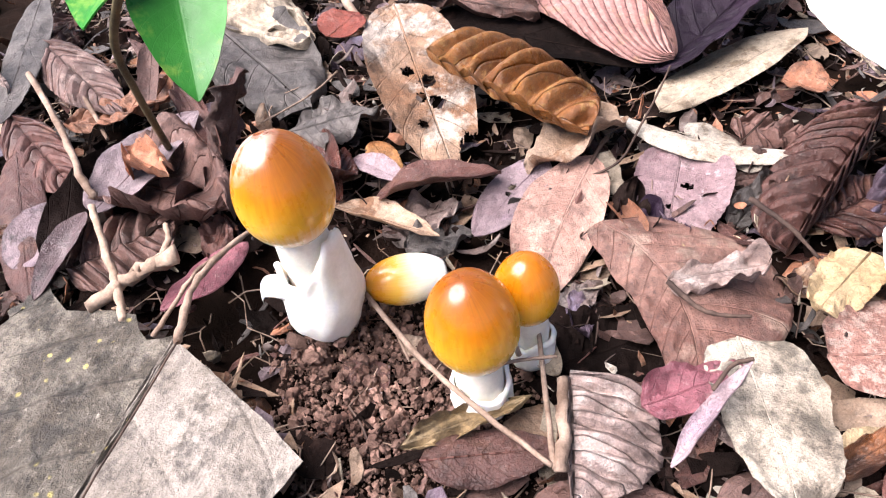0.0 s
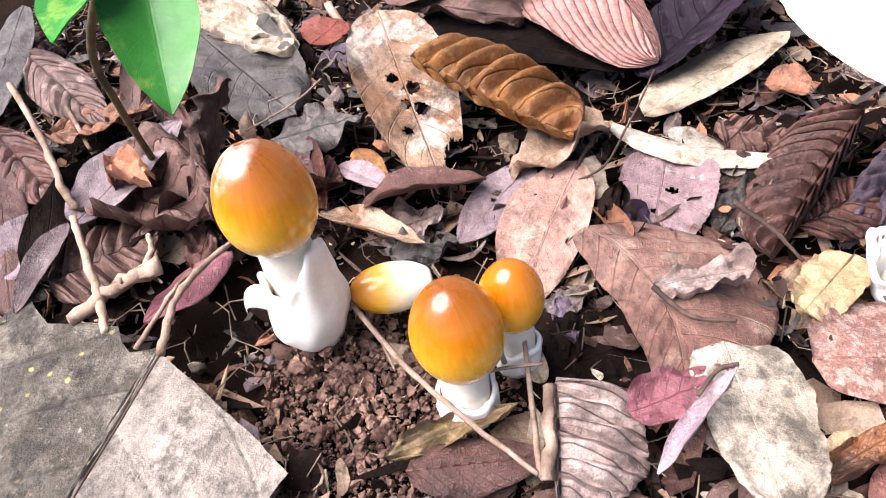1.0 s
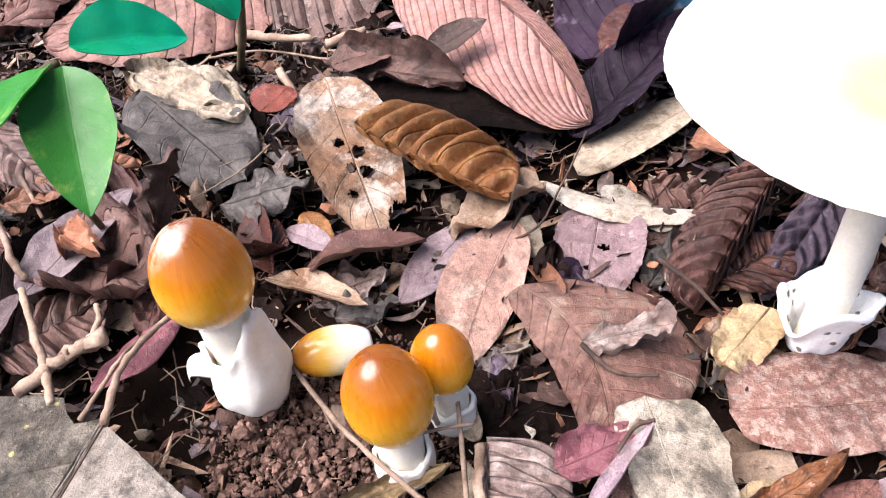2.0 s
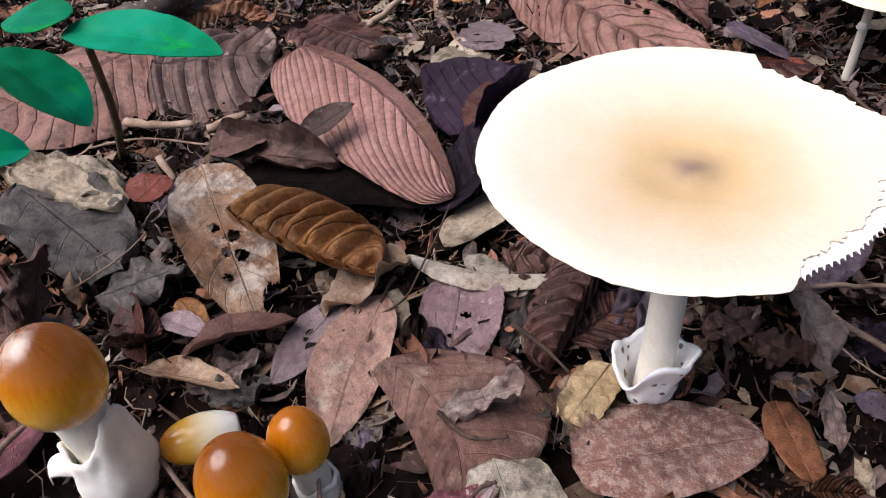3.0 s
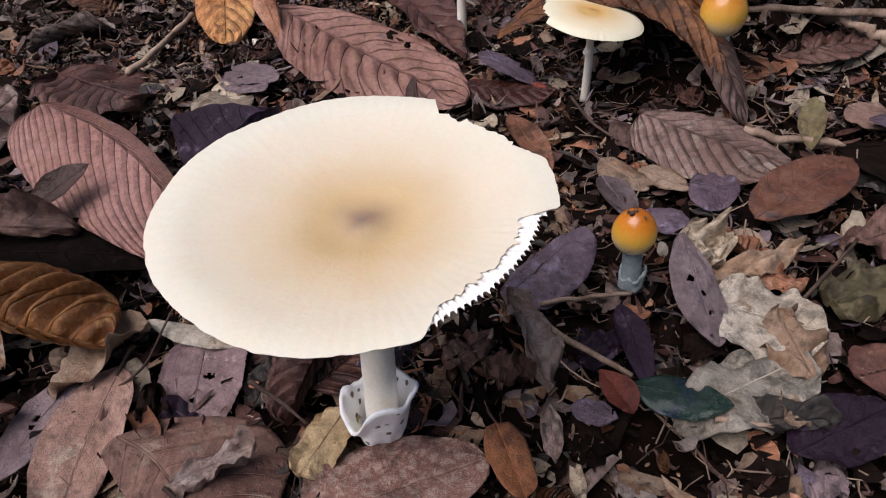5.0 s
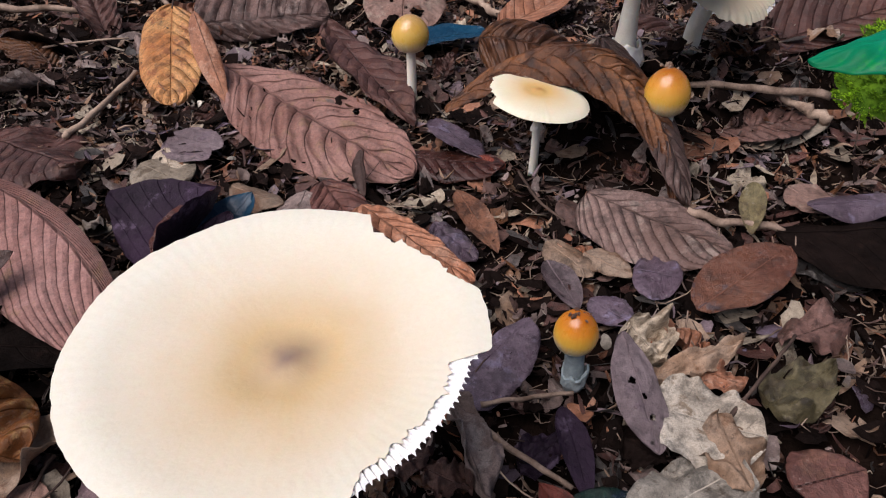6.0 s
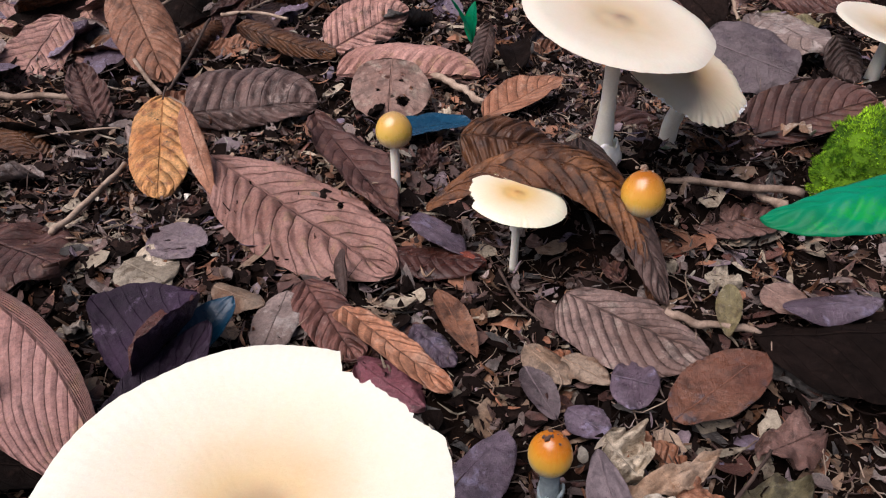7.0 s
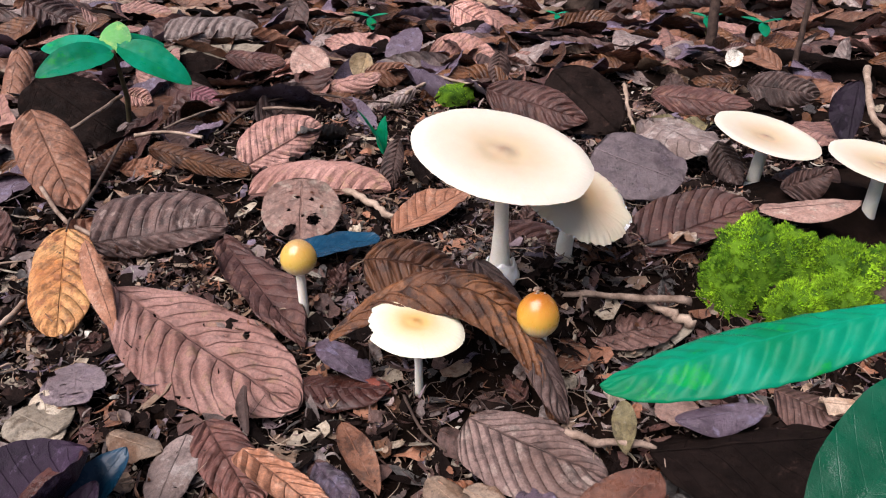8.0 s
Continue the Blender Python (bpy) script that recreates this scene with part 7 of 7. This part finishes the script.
# ---- scattered whole leaves out to the back of the clearing ----
def scatter_leaves():
    rnd = random.Random(77)
    kinds = ["leaf_pink", "leaf_redbrown", "leaf_brown", "leaf_greypink", "leaf_purple", "leaf_russet", "leaf_dark_golden", "leaf_tan", "leaf_pink_pale", "leaf_black", "leaf_redbrown", "leaf_grey"]
    words = {"leaf_pink": "fallen pinkish brown leaf with dark veins", "leaf_redbrown": "fallen dark red-brown leaf, ribbed and dry", "leaf_brown": "fallen dull brown leaf with worn surface",
             "leaf_greypink": "fallen grey-pink leaf with pale stains", "leaf_purple": "fallen dusky purple leaf", "leaf_russet": "fallen russet leaf, slightly curled",
             "leaf_dark_golden": "fallen dark golden leaf with swollen ribs", "leaf_tan": "fallen pale tan leaf, torn at edge", "leaf_pink_pale": "fallen pale pink-brown leaf", "leaf_black": "fallen near-black leaf, dull and curled", "leaf_grey": "fallen grey leaf with dark stains"}
    protos = []
    for k, key in enumerate(kinds):
        me = leaf_mesh(0.10, 0.045 + 0.004 * (k % 4), key, shape=(0.85 + 0.03 * (k % 4), 0.55), corr=(0.0014 if k % 3 else 0.0), nv=8 + k % 4, curl=(-1.3, 0.9, -0.6, 1.4)[k % 4], bend=(0.8, 0.3, -0.4)[k % 3],
                       wave=0.006, tear=(0.0, 0.18, 0.1)[k % 3], seed=200 + k)[0]
        protos.append((me, key))
    placed = []
    tries = 0
    while len(placed) < 120 and tries < 20000:
        tries += 1
        x, y = rnd.uniform(-0.45, 0.95), rnd.uniform(-0.20, 0.78)
        seen_core = (-0.27 < x < 0.36 and -0.12 < y < 0.34) or (-0.12 < x < 0.42 and y < 0.40)
        if seen_core or (x > 0.05 and y < -0.10 + 0.0 * x):
            continue
        if -0.05 < x < 0.72 and y < 0.78 and rnd.random() < 0.7:
            continue
        if y < 0.38 and x > 0.02:
            continue
        if 0.34 < x < 0.66 and -0.02 < y < 0.19:
            continue
        sc = rnd.uniform(0.45, 1.15)
        need = 0.030 * sc if y > 0.3 else 0.036 * sc
        if any(math.hypot(x - a, y - b) < need for a, b in placed):
            continue
        placed.append((x, y))
        me, key = protos[rnd.randrange(len(protos))]
        ob = new("dead_leaf", me)
        z = ground_height(x, y) + rnd.uniform(0.004, 0.013)
        ob.matrix_world = Matrix.Translation((x, y, z)) @ Euler((rnd.gauss(0, 0.42), rnd.gauss(0, 0.26), rnd.uniform(0, 6.28))).to_matrix().to_4x4() @ Matrix.Diagonal((sc, sc * rnd.uniform(0.8, 1.15), sc, 1))
        tagged(ob, words[key], "leaf", "fallen leaves of the forest floor")


scatter_leaves()


def scatter_scraps():
    """Torn, curled pieces of leaf that fill the gaps between the whole ones."""
    rnd = random.Random(91)
    kinds = ("leaf_tan", "leaf_cream", "leaf_greypink", "leaf_brown", "leaf_black", "leaf_redbrown", "leaf_umber", "leaf_russet", "leaf_lilac", "leaf_grey", "leaf_black", "leaf_dark_golden", "leaf_tan_rust", "leaf_black")
    words = {"leaf_tan": "torn pale tan scrap of dead leaf", "leaf_cream": "bleached cream scrap of decayed leaf", "leaf_greypink": "ribbed grey-pink scrap of dead leaf", "leaf_brown": "curled dull brown leaf scrap",
             "leaf_black": "near-black torn leaf scrap", "leaf_redbrown": "dark red-brown torn leaf scrap", "leaf_umber": "dark umber leaf scrap with ribs", "leaf_russet": "russet leaf scrap, curled up",
             "leaf_lilac": "dusty mauve leaf scrap", "leaf_grey": "weathered grey leaf scrap", "leaf_dark_golden": "dark golden leaf scrap", "leaf_tan_rust": "rust-stained tan leaf scrap"}
    protos = []
    for k, key in enumerate(kinds):
        protos.append((key, leaf_mesh(0.034, 0.020 + 0.003 * (k % 3), key, shape=(0.8, 0.4 + 0.1 * (k % 2)), corr=(0.0009 if k % 2 else 0.0), nv=5, curl=(-1.1, 0.9, -0.6, 1.4)[k % 4], bend=(0.6, -0.5, 0.2)[k % 3], wave=0.006, tear=0.5, seed=400 + k, res=(22, 12))[0]))
    count = 0
    while count < 230:
        x, y = rnd.uniform(-0.32, 0.50), rnd.uniform(-0.14, 0.44)
        if math.hypot(x + 0.145, y + 0.006) < 0.05 or math.hypot(x + 0.21, y - 0.01) < 0.04 or (x > 0.36 and y < 0.19):
            continue
        if any(math.hypot(x - p, y - q) < 0.014 for p, q in ((0, 0), (0.1165, 0.0275), (0.155, 0.29), (0.186, 0.179), (0.2495, 0.149))):
            continue
        count += 1
        key, me = protos[rnd.randrange(len(protos))]
        ob = new("leaf_scrap", me)
        sc = rnd.uniform(0.35, 1.05)
        ob.matrix_world = Matrix.Translation((x, y, ground_height(x, y) + rnd.uniform(0.002, 0.006))) @ Euler((rnd.gauss(0, 0.35), rnd.gauss(0, 0.3), rnd.uniform(0, 6.28))).to_matrix().to_4x4() @ Matrix.Diagonal((sc, sc * rnd.uniform(0.6, 1.1), sc, 1))
        tagged(ob, words[key], "leaf scrap", "torn scraps of dead leaf")


scatter_scraps()


def far_leaves():
    """The leaf carpet beyond the clearing, in a few joined sheets by colour."""
    rnd = random.Random(78)
    for n, key in enumerate(("leaf_redbrown", "leaf_pink", "leaf_brown", "leaf_greypink", "leaf_dark_golden", "leaf_purple", "leaf_black", "leaf_russet", "leaf_tan")):
        verts, faces, uvs = [], [], []
        count = 0
        while count < (120 if key == "leaf_tan" else 330):
            far = count % 5 > 2
            x, y = (rnd.gauss(0.4, 1.7), rnd.gauss(0.4, 1.7)) if far else (rnd.gauss(0.55, 0.8), rnd.gauss(0.95, 0.7))
            if -0.47 < x < 0.97 and -0.25 < y < 0.66:
                continue
            count += 1
            sc = rnd.uniform(0.07, 0.17)
            m = Matrix.Translation((x, y, ground_height(x, y) + rnd.uniform(0.004, 0.02))) @ Euler((rnd.gauss(0, 0.42), rnd.gauss(0, 0.26), rnd.uniform(0, 6.28))).to_matrix().to_4x4()
            curl, bow, wid = rnd.uniform(-2.2, 1.5), rnd.uniform(-0.3, 0.9), rnd.uniform(0.17, 0.27)
            o, ns, nw = len(verts), (9 if far else 26), (4 if far else 6)
            for i in range(ns + 1):
                for j in range(nw + 1):
                    s, v = i / ns, 2 * j / nw - 1
                    half = sc * wid * max(0.01, math.sin(math.pi * s ** 0.85)) ** 0.6
                    k = curl * half / (sc * wid)
                    yy, zz = (half * math.sin(v * k) / k, half * (1 - math.cos(v * k)) / k) if abs(k) > 1e-3 else (v * half, 0.0)
                    zz += sc * bow * 0.5 * s * (1 - s) + sc * 0.009 * math.cos(math.pi * 2 * 6 * (s - 0.22 * abs(v))) + 0.03 * sc * abs(v) * noise.noise(Vector((s * 5, v * 2, count)))
                    verts.append(tuple(m @ Vector((sc * (s - 0.5), yy, zz))))
                    uvs.append((s, 0.5 + 0.5 * v))
            w = nw + 1
            faces += [(o + i * w + j, o + (i + 1) * w + j, o + (i + 1) * w + j + 1, o + i * w + j + 1) for i in range(ns) for j in range(nw)]
        ob = new("leaf_carpet", mesh_of("leaf_carpet", verts, faces, LEAF_MATS[key], True, uvs))
        tagged(ob, "carpet of curled dead leaves farther back", "leaf litter", kind="stuff")


far_leaves()


# ---- fine litter: countless crumbs of leaf, rootlets and soil ----
def litter(name, label, key, count, lo, hi, area, seed, lift=0.005, tear=0.5, dense=None):
    rnd = random.Random(seed)
    verts, faces, uvs = [], [], []
    for _ in range(count):
        x, y = rnd.uniform(area[0], area[1]), rnd.uniform(area[2], area[3])
        if dense and noise.noise(Vector((x * 14, y * 14, seed))) < dense:
            continue
        if (math.hypot(x + 0.145, y + 0.004) < 0.042 or math.hypot(x + 0.212, y - 0.014) < 0.022) and rnd.random() < (0.85 if key != "leaf_black" else 0.5):
            continue
        s = lo + (hi - lo) * rnd.random() ** 2.5
        m = Matrix.Translation((x, y, ground_height(x, y) + lift * rnd.random() + 0.0035)) @ Euler((rnd.gauss(0, min(0.75, 0.0032 / s)), rnd.gauss(0, min(0.75, 0.0032 / s)), rnd.uniform(0, 6.28))).to_matrix().to_4x4()
        o = len(verts)
        n = rnd.randint(8, 11)
        f1, f2, k1, k2 = rnd.uniform(0, 6.3), rnd.uniform(0, 6.3), rnd.uniform(0.05, 0.3), rnd.uniform(0.0, 0.22)
        asp = rnd.choice((0.08, 0.14, 0.22, 0.35, 0.5, 0.75))
        bow = rnd.uniform(-1.0, 1.0) * min(1.3, 0.0055 / s)
        ring_ = []
        for k in range(n):
            a = 2 * math.pi * k / n
            r = s * (0.85 + k1 * math.cos(2 * a + f1) + k2 * math.cos(3 * a + f2)) * rnd.uniform(0.86, 1.1)
            px, py = r * math.cos(a), r * asp * math.sin(a)
            ring_.append((px, py, bow * (px * px) / s + 0.6 * bow * py * py / s))
        pts = [(0, 0, 0.0)] + ring_
        verts.extend(tuple(m @ Vector(p)) for p in pts)
        verts.extend(tuple(m @ (Vector(p) - Vector((0, 0, 0.0003)))) for p in pts)
        u0 = rnd.random()
        uvs.extend([(0.3 + 0.4 * u0 + p[0] * 6, 0.65 + p[1] * 8) for p in pts] * 2)
        w = n + 1
        for k in range(n):
            i, j = 1 + k, 1 + (k + 1) % n
            faces += [(o, o + i, o + j), (o + w, o + w + j, o + w + i), (o + i, o + w + i, o + w + j, o + j)]
    ob = new(name, mesh_of(name, verts, faces, plain_skin(key), False, uvs))
    return tagged(ob, label, "leaf litter", kind="stuff")


AREA = (-0.36, 0.52, -0.16, 0.46)
FAR = (-0.7, 1.3, 0.25, 1.6)
# The many leaf_black bits darken the gaps between leaves as painted shade.
for n_, (key, count) in enumerate((("leaf_brown", 1800), ("leaf_redbrown", 2000), ("leaf_greypink", 1700), ("leaf_black", 9000), ("leaf_tan", 1900), ("leaf_purple", 700), ("leaf_russet", 1000), ("leaf_grey", 1500), ("leaf_cream", 1500), ("leaf_dark_golden", 1300), ("leaf_lilac", 800))):
    litter("leaf_litter", "small broken bits of dry leaf over the soil", key, count, 0.0012, 0.014, AREA, 300 + n_, dense=-0.4)
    litter("leaf_litter", "broken bits of dry leaf farther back", key, count // 3, 0.004, 0.016, FAR, 330 + n_)


MID = (-0.40, 0.80, 0.28, 0.95)
# Here too the leaf_black share serves as shade in the gaps.
for n_, (key, count) in enumerate((("leaf_brown", 900), ("leaf_redbrown", 1100), ("leaf_greypink", 800), ("leaf_black", 4200), ("leaf_tan", 700), ("leaf_cream", 300), ("leaf_purple", 400), ("leaf_russet", 500), ("leaf_umber", 900))):
    litter("leaf_litter", "broken bits of dry leaf in the middle distance", key, count, 0.003, 0.015, MID, 360 + n_, lift=0.008)


def rootlets(count, area, seed, mat, label, r):
    rnd = random.Random(seed)
    verts, faces = [], []
    for _ in range(count):
        x, y = rnd.uniform(area[0], area[1]), rnd.uniform(area[2], area[3])
        a, ln = rnd.uniform(0, 6.28), rnd.uniform(0.008, 0.035)
        p = Vector((x, y, ground_height(x, y) + rnd.uniform(0.003, 0.008)))
        d = Vector((math.cos(a), math.sin(a), rnd.gauss(0, 0.12)))
        rad = r * rnd.uniform(0.6, 1.6)
        o, m = len(verts), 4
        for k in range(m + 1):
            c = p + d * (ln * k / m)
            d = (d + Vector((rnd.gauss(0, 0.22), rnd.gauss(0, 0.22), rnd.gauss(0, 0.1)))).normalized()
            s = Vector((-d.y, d.x, 0)).normalized()
            for q in (s, Vector((0, 0, 1)), -s):
                verts.append(tuple(c + q * rad))
        for k in range(m):
            for j in range(3):
                faces.append((o + 3 * k + j, o + 3 * k + (j + 1) % 3, o + 3 * (k + 1) + (j + 1) % 3, o + 3 * (k + 1) + j))
    ob = new("rootlets", mesh_of("rootlets", verts, faces, mat))
    return tagged(ob, label, "leaf litter", kind="stuff")


# Fine leaf_black crumbs put shade into the gaps by colour.
for n_, (key, count) in enumerate((("leaf_tan", 1500), ("leaf_bleached", 900), ("leaf_greypink", 1300), ("leaf_russet", 1000), ("leaf_umber", 2400), ("leaf_black", 7000))):
    litter("leaf_litter", "fine dry leaf crumbs over the soil", key, count, 0.0009, 0.0055, AREA, 380 + n_, lift=0.008)
    litter("leaf_litter", "small dry leaf shreds in the middle distance", key, count // 2, 0.002, 0.009, MID, 390 + n_, lift=0.014)


rootlets(1300, AREA, 51, M_TWIG, "thin dry rootlets and leaf stalks in the litter", 0.00026)
rootlets(700, AREA, 52, M_TWIG_PALE, "pale dry stalk bits in the litter", 0.0003)
rootlets(500, FAR, 53, M_TWIG, "thin sticks and stalks farther back", 0.0010)
rootlets(500, MID, 55, M_TWIG_PALE, "pale dry stalks in the middle distance", 0.0006)
rootlets(700, AREA, 54, M_TWIG_DARK, "dark rootlets in the litter", 0.0003)


def crumbs():
    verts, faces = [], []
    for place, radius, count, size, seed in (((-0.160, -0.014, -0.006), 0.026, 700, 0.0010, 1), ((-0.150, -0.028, -0.007), 0.034, 1800, 0.0008, 2), ((-0.140, -0.02, -0.008), 0.048, 5200, 0.0006, 3), ((-0.174, -0.004, -0.002), 0.016, 90, 0.0013, 4), ((-0.1, -0.01, -0.008), 0.03, 300, 0.001, 5)):
        v, f = tiny_lumps(place, radius, count, size, seed)
        o = len(verts)
        verts += v
        faces += [tuple(o + k for k in q) for q in f]
    me = mesh_of("soil_crumbs", verts, faces, M_CLUMP, True)
    me.set_sharp_from_angle(angle=radians(38))
    ob = new("soil_crumbs", me)
    return tagged(ob, "crumbled reddish brown soil round the young mushrooms", "soil", kind="stuff")


crumbs()
